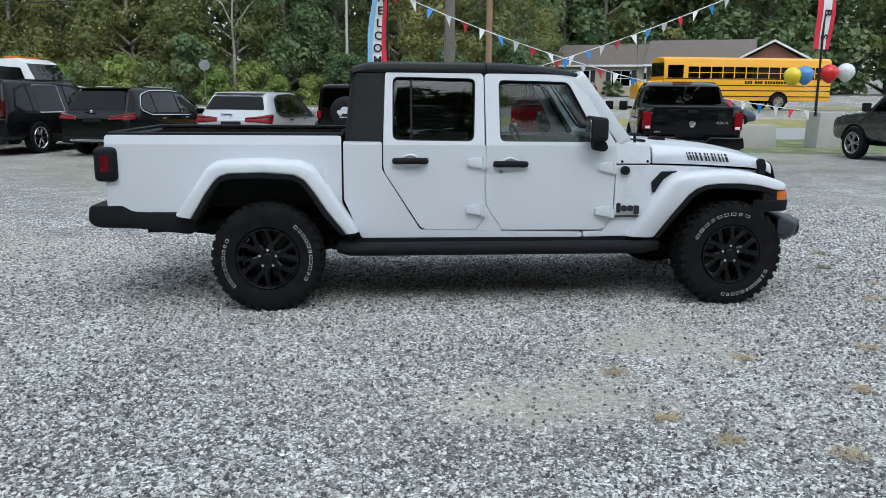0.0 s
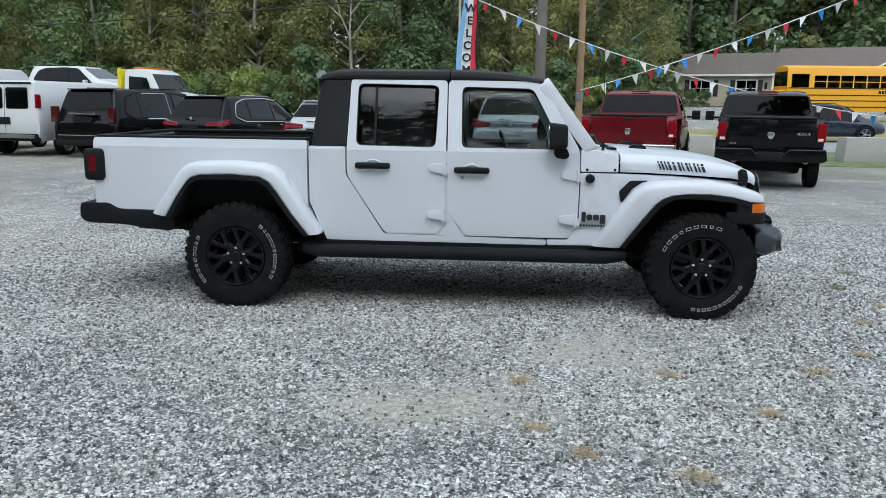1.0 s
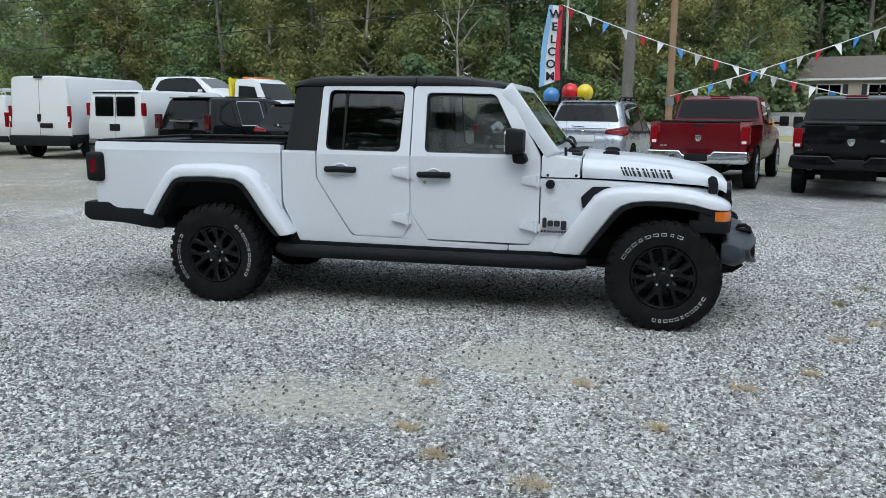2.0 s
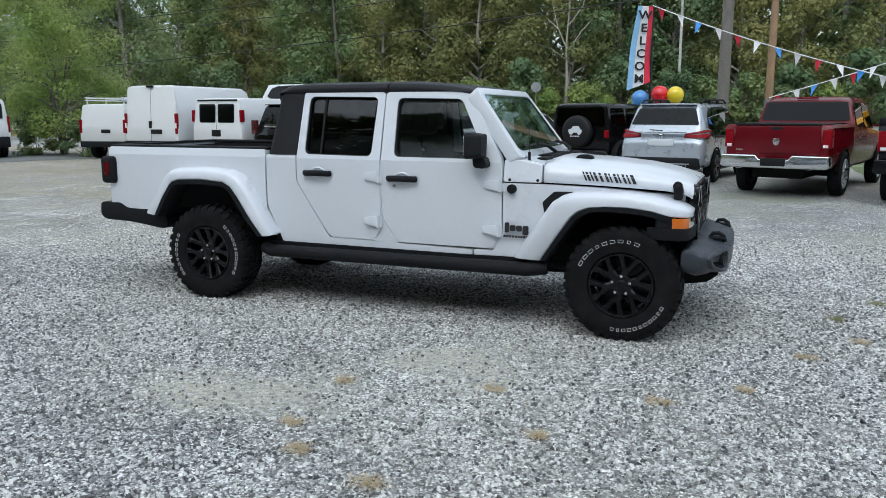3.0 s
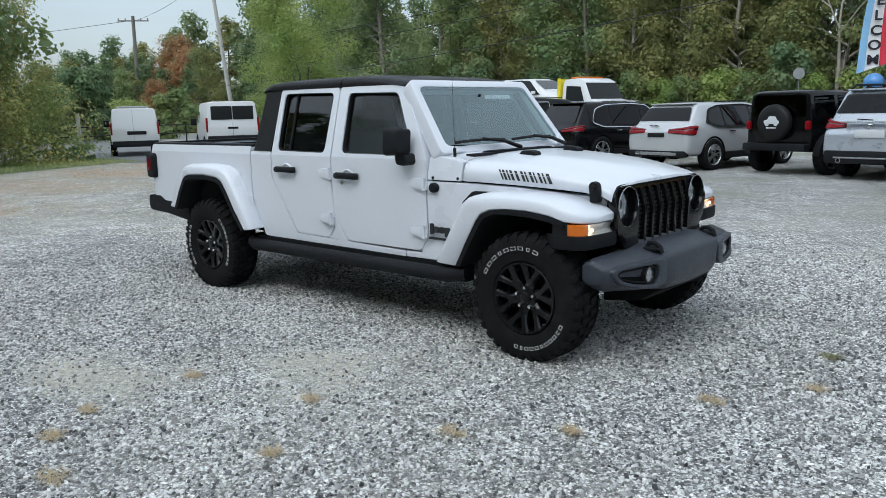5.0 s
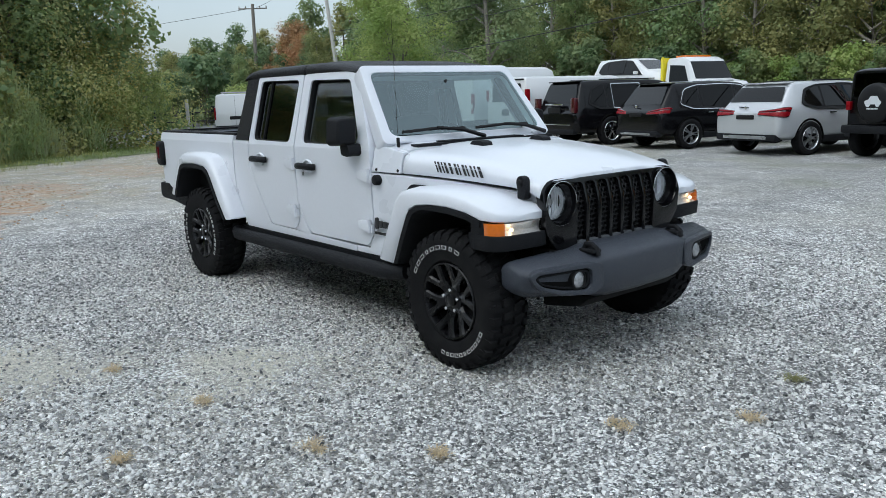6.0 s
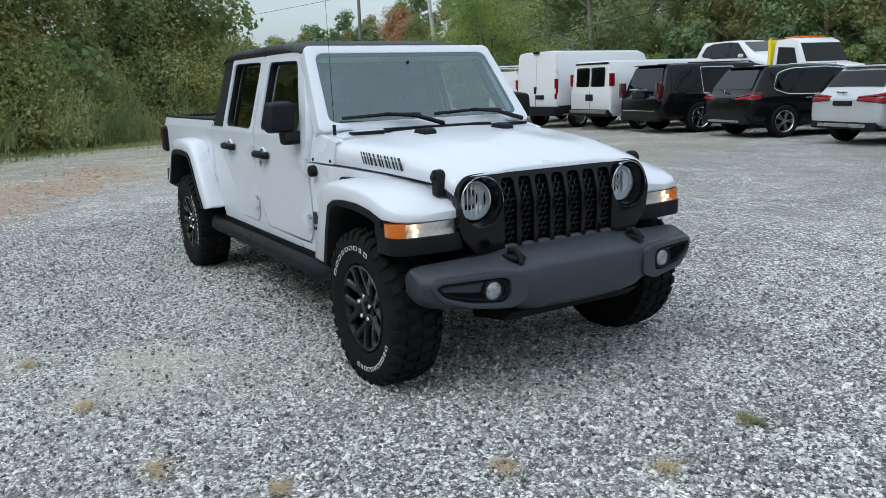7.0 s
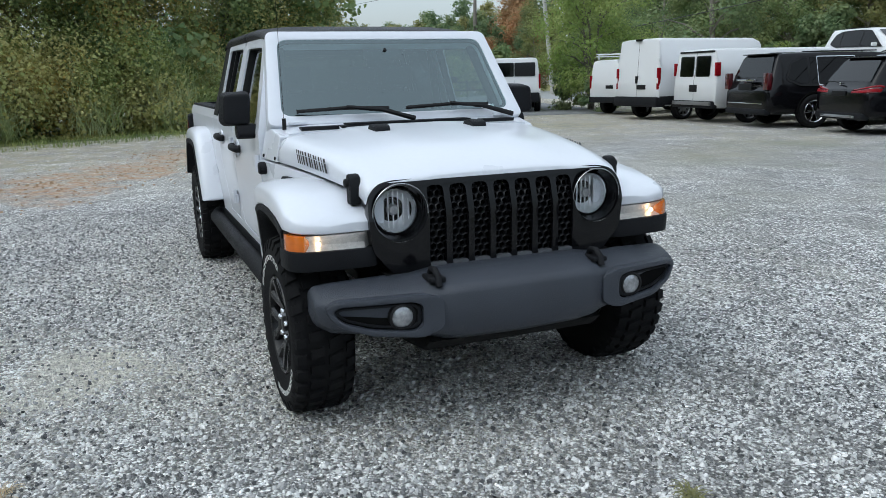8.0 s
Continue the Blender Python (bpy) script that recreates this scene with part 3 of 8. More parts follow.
        pts = [(hx - 0.118, 0.808, hz), (hx - 0.105, 0.832, hz), (hx - 0.05, 0.84, hz + 0.002), (hx + 0.05, 0.84, hz + 0.002), (hx + 0.105, 0.832, hz), (hx + 0.118, 0.808, hz)]
        tube(bm, [(x, s * y, z) for x, y, z in pts], 0.019, 8)
        for v in bm.verts:
            v.co.z = hz + (v.co.z - hz) * 1.25
        part("door_handle", bm, BLACKPL, door, "black door handle", angle=60)
    bm = B()
    lathe(bm, [(0.013, 0.80), (0.013, 0.806), (0.009, 0.808)], 12, (1.715, 0, 1.025), 'y')
    for v in bm.verts:
        v.co.y *= s
    part("door_lock", bm, STEEL, fdoor)
    for door, hx, hz in ((rdoor, 1.555, 1.095), (rdoor, 1.548, 0.745), (fdoor, 2.545, 1.06), (fdoor, 2.535, 0.728)):
        bm = B()
        prism(bm, [(hx - 0.095, hz + 0.022), (hx - 0.045, hz + 0.034), (hx + 0.02, hz + 0.036), (hx + 0.02, hz - 0.045), (hx - 0.045, hz - 0.036), (hx - 0.095, hz - 0.024)], s * 0.795, s * 0.822)
        bev(bm, 0.008, 2)
        tube(bm, [(hx + 0.028, s * 0.815, hz - 0.05), (hx + 0.028, s * 0.815, hz + 0.04)], 0.014, 10)
        box(bm, hx + 0.03, hx + 0.06, s * 0.796, s * 0.812, hz - 0.045, hz + 0.01)
        part("hinge", bm, WHITE, door)
    flare(REAR_ARCH, lambda x: 0.79, s, "rear_flare")
    flare(FRONT_ARCH, fender_in, s, "front_flare")
    # front inner fender, from the door forward, narrowing to the grille
    bm = B()
    prof = [(2.592, 1.075), (2.88, 1.072), (3.30, 1.055), (3.86, 1.01), (3.86, 0.90), (3.30, 0.96), (3.12, 0.88), (2.95, 0.88), (2.71, 0.53), (2.362, 0.525), (2.362, 0.567), (2.512, 0.570), (2.592, 0.69)]
    prism(bm, prof, 0.0, 1.0)
    for v in bm.verts:
        yo = side_y(v.co.z) if v.co.x < 2.7 else fender_in(v.co.x) - 0.004
        v.co.y = s * (yo if v.co.y > 0.5 else yo - 0.06)
    bev(bm, 0.006)
    skin("inner_fender", bm, WHITE, TRUCK)
    bm = B()
    prism(bm, rounded([(2.592, 1.085), (2.592, 1.245), (2.70, 1.245), (2.872, 1.215), (2.872, 1.082)], 0.012, 2), 0.0, 1.0)
    for v in bm.verts:
        yo = 0.795 - (v.co.z - 1.08) * 0.22 - max(0, v.co.x - 2.6) * 0.10
        v.co.y = s * (yo if v.co.y > 0.5 else yo - 0.25)
    bev(bm, 0.008)
    cs = skin("cowl_side", bm, WHITE, TRUCK)
    for bx, bz in ((2.64, 1.10), (2.845, 1.10)):
        bm = B()
        lathe(bm, [(0.011, 0.765), (0.011, 0.792 - (bx - 2.6) * 0.1), (0.006, 0.797 - (bx - 2.6) * 0.1)], 10, (bx, 0, bz), 'y')
        for v in bm.verts:
            v.co.y *= s
        part("bolt", bm, BLACKPL, cs)
    if s < 0:
        bm = B()
        lathe(bm, [(0.034, 0.77), (0.034, 0.815), (0.028, 0.825), (0.012, 0.828)], 18, (2.662, 0, 1.035), 'y')
        for v in bm.verts:
            v.co.y *= s
        part("cap", bm, BLACKPL, TRUCK, "round black cap")
    # air vent behind the arch
    bm = B()
    prism(bm, rounded([(2.90, 0.86), (2.885, 0.945), (2.965, 1.022), (3.10, 1.022), (3.02, 0.96), (2.93, 0.87)], 0.012, 2), 0, 1)
    for v in bm.verts:
        yo = fender_in(v.co.x)
        v.co.y = s * (yo + 0.012 if v.co.y > 0.5 else yo - 0.03)
    bev(bm, 0.005)
    part("side_vent", bm, BLACKPL, TRUCK, "black louvred air vent")
    # rock rail, black sill
    bm = B()
    tube(bm, [(0.52, s * 0.80, 0.47), (0.60, s * 0.835, 0.455), (2.80, s * 0.835, 0.455), (2.93, s * 0.79, 0.47)], 0.052, 12)
    box(bm, 0.56, 2.92, s * 0.70, s * 0.784, 0.41, 0.522)
    part("rock_rail", bm, BLACKPL, TRUCK, "black rock rail under the doors", angle=60)
    # C-pillar of the hardtop
    bm = B()
    rings = []
    for z, x0, x1, y in ((1.25, 0.560, 0.836, 0.798), (1.50, 0.588, 0.846, 0.727), (1.735, 0.615, 0.856, 0.666)):
        rings.append([(x0, s * 0.45, z), (x0, s * (y - 0.06), z), (x0 + 0.02, s * (y - 0.015), z), (x0 + 0.05, s * y, z), (x1, s * y, z), (x1, s * (y - 0.08), z), (x0 + 0.06, s * (y - 0.09), z), (x0 + 0.06, s * 0.45, z)])
    loft(bm, rings)
    part("hardtop_pillar", bm, ROOFBLK, TRUCK, "black hardtop pillar", angle=45)
    # mirror
    bm = B()
    prism(bm, rounded([(0.795, 1.446), (0.965, 1.440), (0.978, 1.275), (0.955, 1.250), (0.81, 1.245)], 0.035, 4), 2.345, 2.475, 'x')
    for v in bm.verts:
        v.co.y *= s
        if v.co.x > 2.44:
            v.co.y = s * 0.885 + (v.co.y - s * 0.885) * 0.84
            v.co.z = 1.345 + (v.co.z - 1.345) * 0.84
    bev(bm, 0.018, 3)
    mir = part("wing_mirror", bm, BLACKPL, TRUCK, "black wing mirror", angle=50)
    bm = B()
    prism(bm, rounded([(2.385, 1.262), (2.475, 1.262), (2.50, 1.205), (2.47, 1.18), (2.395, 1.19)], 0.02, 3), s * 0.755, s * 0.895)
    bev(bm, 0.012)
    part("mirror_arm", bm, BLACKPL, mir)
    bm = B()
    prism(bm, rounded([(s * 0.815, 1.428), (s * 0.952, 1.422), (s * 0.960, 1.275), (s * 0.828, 1.262)], 0.03, 4), 2.339, 2.3435, 'x')
    part("mirror_glass", bm, CHROME, mir)
    # tail lamp
    bm = B()
    box(bm, -1.20, -1.04, s * 0.66, s * 0.842, 0.955, 1.20)
    bev(bm, 0.045, 4)
    tl = part("tail_lamp", bm, BLACKPL, TRUCK, "black-framed tail lamp", angle=50)
    bm = B()
    box(bm, -1.15, -1.09, s * 0.83, s * 0.8465, 1.025, 1.145)
    bev(bm, 0.012, 2)
    part("lens", bm, TAILRED, tl, "smoked red lens")
    bm = B()
    box(bm, -1.2045, -1.19, s * 0.71, s * 0.80, 1.0, 1.155)
    part("lens", bm, TAILRED, tl, "smoked red lens")
    # inner wheel houses
    bm = B()
    loft(bm, [[(x, s * y, z) for x, z in ((-0.56, 0.62), (-0.42, 0.93), (-0.30, 1.0), (0.24, 1.0), (0.36, 0.9), (0.55, 0.58), (0.5, 0.5), (-0.5, 0.5))] for y in (0.42, 0.43)], cap=True)
    part("wheel_house", bm, WELL, TRUCK)
    bm = B()
    loft(bm, [[(x, s * y, z) for x, z in ((2.84, 0.52), (3.1, 0.9), (3.25, 0.95), (3.75, 0.94), (3.86, 0.86), (3.86, 0.7), (3.4, 0.6))] for y in (0.40, 0.42)], cap=True)
    part("wheel_house", bm, WELL, TRUCK)

# hood: lofted crown with a raised centre
bm = B()
rings = []
for x, hw, zs, zt in ((2.885, 0.758, 1.084, 1.225), (2.93, 0.752, 1.083, 1.222), (3.10, 0.725, 1.078, 1.212), (3.32, 0.692, 1.068, 1.196), (3.54, 0.66, 1.055, 1.173), (3.73, 0.634, 1.042, 1.138), (3.84, 0.622, 1.022, 1.112), (3.892, 0.616, 1.002, 1.095), (3.914, 0.610, 0.985, 1.083)):
    up = 1.0 if x < 3.8 else 0.75 if x < 3.88 else 0.5
    half = [(hw, zs), (hw - 0.004, zs + (zt - zs) * 0.45), (hw - 0.022, zs + (zt - zs) * 0.76), (hw - 0.06, zt - 0.012), (hw - 0.13, zt), (hw * 0.58, zt + 0.008 * up), (hw * 0.50, zt + 0.022 * up), (0.15, zt + 0.03 * up)]
    rings.append([(x, -y, z) for y, z in half] + [(x, y, z) for y, z in half[::-1]] + [(x, y, z) for y, z in ((hw - 0.02, zs), (hw - 0.05, zt - 0.022), (0.3, zt - 0.008), (-0.3, zt - 0.008), (0.05 - hw, zt - 0.022), (0.02 - hw, zs))])
loft(bm, rings)
bev(bm, 0.004, 1, 60)
hood = part("hood", bm, WHITE, TRUCK, "white bonnet with black decal on its side", angle=50)
# cowl between hood and windscreen
bm = B()
loft(bm, [[(x, -0.70, 1.13), (x, -0.69, z - 0.01), (x, -0.6, z), (x, 0.6, z), (x, 0.69, z - 0.01), (x, 0.70, 1.13)] for x, z in ((2.62, 1.268), (2.72, 1.258), (2.877, 1.235))])
part("cowl", bm, WHITE, TRUCK)
bm = B()
for k in range(9):
    box(bm, 2.735 + 0.012 * k, 2.742 + 0.012 * k, -0.36, 0.36, 1.245, 1.262)
box(bm, 2.725, 2.85, -0.40, 0.40, 1.236, 1.253)
box(bm, 2.80, 2.87, -0.62, -0.42, 1.238, 1.255)
box(bm, 2.80, 2.87, 0.42, 0.62, 1.238, 1.255)
part("cowl_grille", bm, BLACKPL, TRUCK, "black louvred cowl vent")
for y in (-0.27, 0.27):
    bm = B()
    prism(bm, rounded([(3.01, 1.238), (3.15, 1.232), (3.14, 1.258), (3.10, 1.268), (3.04, 1.266)], 0.01, 2), y - 0.04, y + 0.04)
    bev(bm, 0.008)
    part("hood_stop", bm, BLACKPL, TRUCK, "black rubber bumper on the bonnet")
for s in (-1, 1):
    bm = B()
    box(bm, 2.66, 2.74, s * 0.56, s * 0.66, 1.262, 1.278)
    bev(bm, 0.005)
    part("hinge_cover", bm, WHITE, TRUCK)
    # hood catch
    bm = B()
    prism(bm, rounded([(3.785, 0.985), (3.845, 0.985), (3.85, 1.05), (3.835, 1.105), (3.80, 1.115), (3.775, 1.09), (3.785, 1.04)], 0.015, 3), s * 0.605, s * 0.655)
    bev(bm, 0.01)
    hc = part("hood_catch", bm, BLACKPL, TRUCK, "black rubber bonnet catch")
    bm = B()
    lathe(bm, [(0.018, 0.645), (0.018, 0.668), (0.010, 0.672)], 12, (3.812, 0, 1.075), 'y')
    for v in bm.verts:
        v.co.y *= s
    part("catch_hook", bm, TRIM, hc)

# windscreen frame, glass and wipers
bm = B()
WT, WB = (2.325, 1.765), (2.70, 1.265)


def ws(u, v, out=0.0):
    """A place on the windscreen: u across (-1 to 1), v up (0 to 1)."""
    x, z = WB[0] + (WT[0] - WB[0]) * v, WB[1] + (WT[1] - WB[1]) * v
    hw = 0.765 - 0.085 * v
    bow = 0.035 * (1 - u * u)
    return Vector((x + bow + out * 0.8, u * hw, z + out * 0.6))


def screen_ring(u0, v0, u1, v1, r, k=5):
    return rounded([(-u0, v0), (u0, v0), (u1, v1), (-u1, v1)], r, k)


def screen_frame(outer, inner, t0, t1):
    bm = B()
    loops = [[bm.verts.new(ws(u, v, t)) for u, v in lp] for lp, t in ((outer, t1), (inner, t1), (inner, t0), (outer, t0))]
    n = len(outer)
    for a in range(4):
        p, q = loops[a], loops[(a + 1) % 4]
        for i in range(n):
            j = (i + 1) % n
            bm.faces.new((p[i], p[j], q[j], q[i]))
    return bm


bm = screen_frame(screen_ring(1.0, -0.02, 1.0, 1.0, 0.07), screen_ring(0.90, 0.075, 0.905, 0.90, 0.09), -0.09, 0.01)
bev(bm, 0.012, 2, 50)
wsf = part("windscreen_frame", bm, WHITE, TRUCK, angle=50)
bm = screen_frame(screen_ring(0.915, 0.06, 0.915, 0.915, 0.09), screen_ring(0.885, 0.10, 0.893, 0.872, 0.09), -0.012, 0.0)
part("windscreen_border", bm, TRIM, wsf, "black ceramic windscreen border", angle=50)
bm = B()
vs = [bm.verts.new(ws(u, v, 0.005)) for u, v in screen_ring(0.91, 0.07, 0.91, 0.905, 0.08)]
bm.faces.new(vs)
part("windscreen", bm, WSGLASS, wsf, "clear windscreen glass")
for s, u0 in ((1, -0.80), (1, 0.02)):
    bm = B()
    tube(bm, [ws(u0, 0.10, 0.025), ws(u0 + 0.36, 0.115, 0.03), ws(u0 + 0.68, 0.10, 0.03)], 0.011, 6)
    tube(bm, [ws(u0 + 0.36, 0.115, 0.04), ws(u0 + 0.62, 0.06, 0.05), ws(u0 + 0.86, -0.03, 0.035)], 0.011, 6, 0.016)
    part("wiper", bm, TRIM, wsf, "black windscreen wiper")
bm = B()
vs = [bm.verts.new(ws(u, v, 0.0)) for u, v in ((0.66, 0.09), (0.78, 0.09), (0.78, 0.13), (0.66, 0.13))]
bm.faces.new(vs)
part("sticker", bm, PLATE, wsf, "small white windscreen sticker")

# hardtop roof in two sections
for x0, x1, nm in ((0.622, 1.605, "rear_hardtop"), (1.612, 2.315, "front_hardtop")):
    bm = B()
    rings = []
    for x in [x0 + (x1 - x0) * k for k in (0, 0.05, 0.12, 0.3, 0.6, 0.85, 1.0)]:
        zt = 1.822 - 0.055 * max(0, (x - 1.7) / 0.6) ** 2 - 0.04 * max(0, (0.86 - x) / 0.24) ** 2.5
        half = [(0.668, 1.742), (0.672, zt - 0.05), (0.655, zt - 0.024), (0.61, zt - 0.010), (0.52, zt - 0.002), (0.45, zt + 0.006), (0.2, zt + 0.008)]
        rings.append([(x, -y, z) for y, z in half] + [(x, y, z) for y, z in half[::-1]] + [(x, 0.6, 1.72), (x, -0.6, 1.72)])
    loft(bm, rings)
    bev(bm, 0.010, 2, 50)
    part(nm, bm, ROOFBLK, TRUCK, "black textured hardtop section", angle=45)
bm = B()
box(bm, 0.575, 0.62, -0.70, 0.70, 1.20, 1.40)
box(bm, 0.605, 0.64, -0.64, 0.64, 1.68, 1.75)
part("hardtop_back", bm, ROOFBLK, TRUCK)
bm = B()
prism(bm, [(-0.62, 1.40), (0.62, 1.40), (0.60, 1.68), (-0.60, 1.68)], 0.598, 0.603, 'x')
part("back_window", bm, TINT, TRUCK, "dark tinted rear window")

# bed: floor, inner walls, rail caps, tailgate
bm = B()
box(bm, -1.10, 0.53, -0.70, 0.70, 0.76, 0.80)
part("bed_floor", bm, LINER, TRUCK, "black lined bed floor")
for s in (-1, 1):
    bm = B()
    box(bm, -1.10, 0.53, s * 0.66, s * 0.728, 0.801, 1.27)
    part("bed_wall", bm, LINER, TRUCK, "black lined bed wall")
    bm = B()
    box(bm, -0.45, 0.45, s * 0.50, s * 0.658, 0.801, 1.0)
    bev(bm, 0.03)
    part("wheel_box", bm, LINER, TRUCK)
bm = B()
box(bm, 0.50, 0.534, -0.655, 0.655, 0.801, 1.275)
part("bulkhead", bm, LINER, TRUCK)
bm = B()
box(bm, -1.085, -1.05, -0.655, 0.655, 0.801, 1.26)
part("tailgate_liner", bm, LINER, TRUCK)
for s in (-1, 1):
    bm = B()
    box(bm, -1.11, 0.535, s * 0.655, s * 0.775, 1.278, 1.302)
    bev(bm, 0.008)
    part("rail_cap", bm, BLACKPL, TRUCK, "black bed rail cap")
bm = B()
box(bm, -1.14, -1.088, -0.69, 0.69, 0.74, 1.285)
bev(bm, 0.015)
part("tailgate", bm, WHITE, TRUCK)
bm = B()
box(bm, -1.13, -1.06, -0.68, 0.68, 1.287, 1.304)
bev(bm, 0.006)
part("tailgate_cap", bm, BLACKPL, TRUCK)
# rear bumper
bm = B()
prism(bm, rounded([(-1.265, 0.78), (-1.03, 0.785), (-0.96, 0.74), (-0.60, 0.725), (-0.52, 0.70), (-0.50, 0.60), (-0.56, 0.565), (-0.92, 0.61), (-1.22, 0.62), (-1.275, 0.66)], 0.03, 3), -0.80, 0.80)
bev(bm, 0.02, 2)
part("rear_bumper", bm, BLACKPL, TRUCK, "black step rear bumper")
bm = B()
box(bm, -1.28, -1.26, -0.15, 0.15, 0.64, 0.76)
part("plate_mount", bm, TRIM, TRUCK)
# antenna
bm = B()
tube(bm, [(2.76, -0.69, 1.24), (2.758, -0.69, 1.30)], 0.011, 8)
tube(bm, [(2.758, -0.69, 1.30), (2.74, -0.69, 2.06)], 0.0015, 6, 0.001)
part("antenna", bm, TRIM, TRUCK, "thin black whip antenna")

# grille
def gx(z):
    """The grille's face: nearly upright, its brow leaning back."""
    return 3.955 - max(0, z - 0.93) * 0.28 - max(0, 0.93 - z) * 0.03


def slab(bm, pts, t0=-0.05, t1=0.0):
    vs = prism(bm, pts, 0, 1, 'x')
    for v in vs:
        v.co.x = gx(v.co.z) + (t1 if v.co.x > 0.5 else t0)


bm = B()
outer = rounded([(-0.614, 0.96), (-0.603, 1.03), (-0.565, 1.072), (-0.50, 1.086), (0.50, 1.086), (0.565, 1.072), (0.603, 1.03), (0.614, 0.96), (0.60, 0.80), (0.50, 0.685), (0.30, 0.662), (-0.30, 0.662), (-0.50, 0.685), (-0.60, 0.80)], 0.03, 3)
es = []
SLOT_Y = [(-3 + k) * 0.1035 for k in range(7)]
for loop in [outer] + [rounded([(y - 0.038, 1.054), (y + 0.038, 1.054), (y + 0.038, 0.705), (y - 0.038, 0.705)], 0.026, 4) for y in SLOT_Y] + [[(q * 0.474 + 0.119 * math.cos(k * math.pi / 20), 0.953 + 0.119 * math.sin(k * math.pi / 20)) for k in range(40)] for q in (-1, 1)]:
    vs = [bm.verts.new((0, u, v)) for u, v in loop]
    es += [bm.edges.new((vs[i], vs[(i + 1) % len(vs)])) for i in range(len(vs))]
bmesh.ops.triangle_fill(bm, use_beauty=True, use_dissolve=False, edges=es)
ret = bmesh.ops.extrude_face_region(bm, geom=bm.faces[:])
for g in ret["geom"]:
    if isinstance(g, bmesh.types.BMVert):
        g.co.x = 1
bmesh.ops.bisect_plane(bm, geom=bm.verts[:] + bm.edges[:] + bm.faces[:], plane_co=(0, 0, 0.93), plane_no=(0, 0, 1))
for v in bm.verts:
    v.co.x = gx(v.co.z) + (0.0 if v.co.x > 0.5 else -0.05)
bev(bm, 0.008, 2)
grille = part("grille", bm, GLOSSBLK, TRUCK, "gloss black seven-slot grille")
for y in SLOT_Y:
    bm = B()
    # honeycomb: hexagon rings in offset columns
    r = 0.0185
    for row in range(13):
        for c in range(-2, 3):
            cy = y + c * r * 1.74 + (row % 2) * r * 0.87
            cz = 0.712 + row * r * 1.5
            if abs(cy - y) > 0.0385 or cz > 1.05:
                continue
            o = [(cy + r * math.sin(k * math.pi / 3), cz + r * math.cos(k * math.pi / 3)) for k in range(6)]
            i_ = [(cy + 0.74 * r * math.sin(k * math.pi / 3), cz + 0.74 * r * math.cos(k * math.pi / 3)) for k in range(6)]
            vo = [bm.verts.new((gx(v) - 0.022, u, v)) for u, v in o]
            vi = [bm.verts.new((gx(v) - 0.018, u, v)) for u, v in i_]
            vb = [bm.verts.new((gx(v) - 0.035, u, v)) for u, v in i_]
            for k in range(6):
                j = (k + 1) % 6
                bm.faces.new((vo[k], vo[j], vi[j], vi[k]))
                bm.faces.new((vi[k], vi[j], vb[j], vb[k]))
    part("mesh_insert", bm, GRILLMESH, grille, "black honeycomb mesh insert")
    bm = B()
    slab(bm, rounded([(y - 0.036, 0.728), (y + 0.036, 0.728), (y + 0.036, 0.705), (y - 0.036, 0.705)], 0.008, 2), -0.03, 0.004)
    part("slot_trim", bm, SLOTGREY, grille, "grey slot trim")
bm = B()
box(bm, 3.78, 3.83, -0.58, 0.58, 0.60, 1.03)
box(bm, 3.852, 3.858, -0.40, 0.40, 0.70, 1.082)
box(bm, 3.74, 3.90, -0.46, 0.46, 0.56, 0.68)
part("radiator_shroud", bm, WELL, TRUCK)
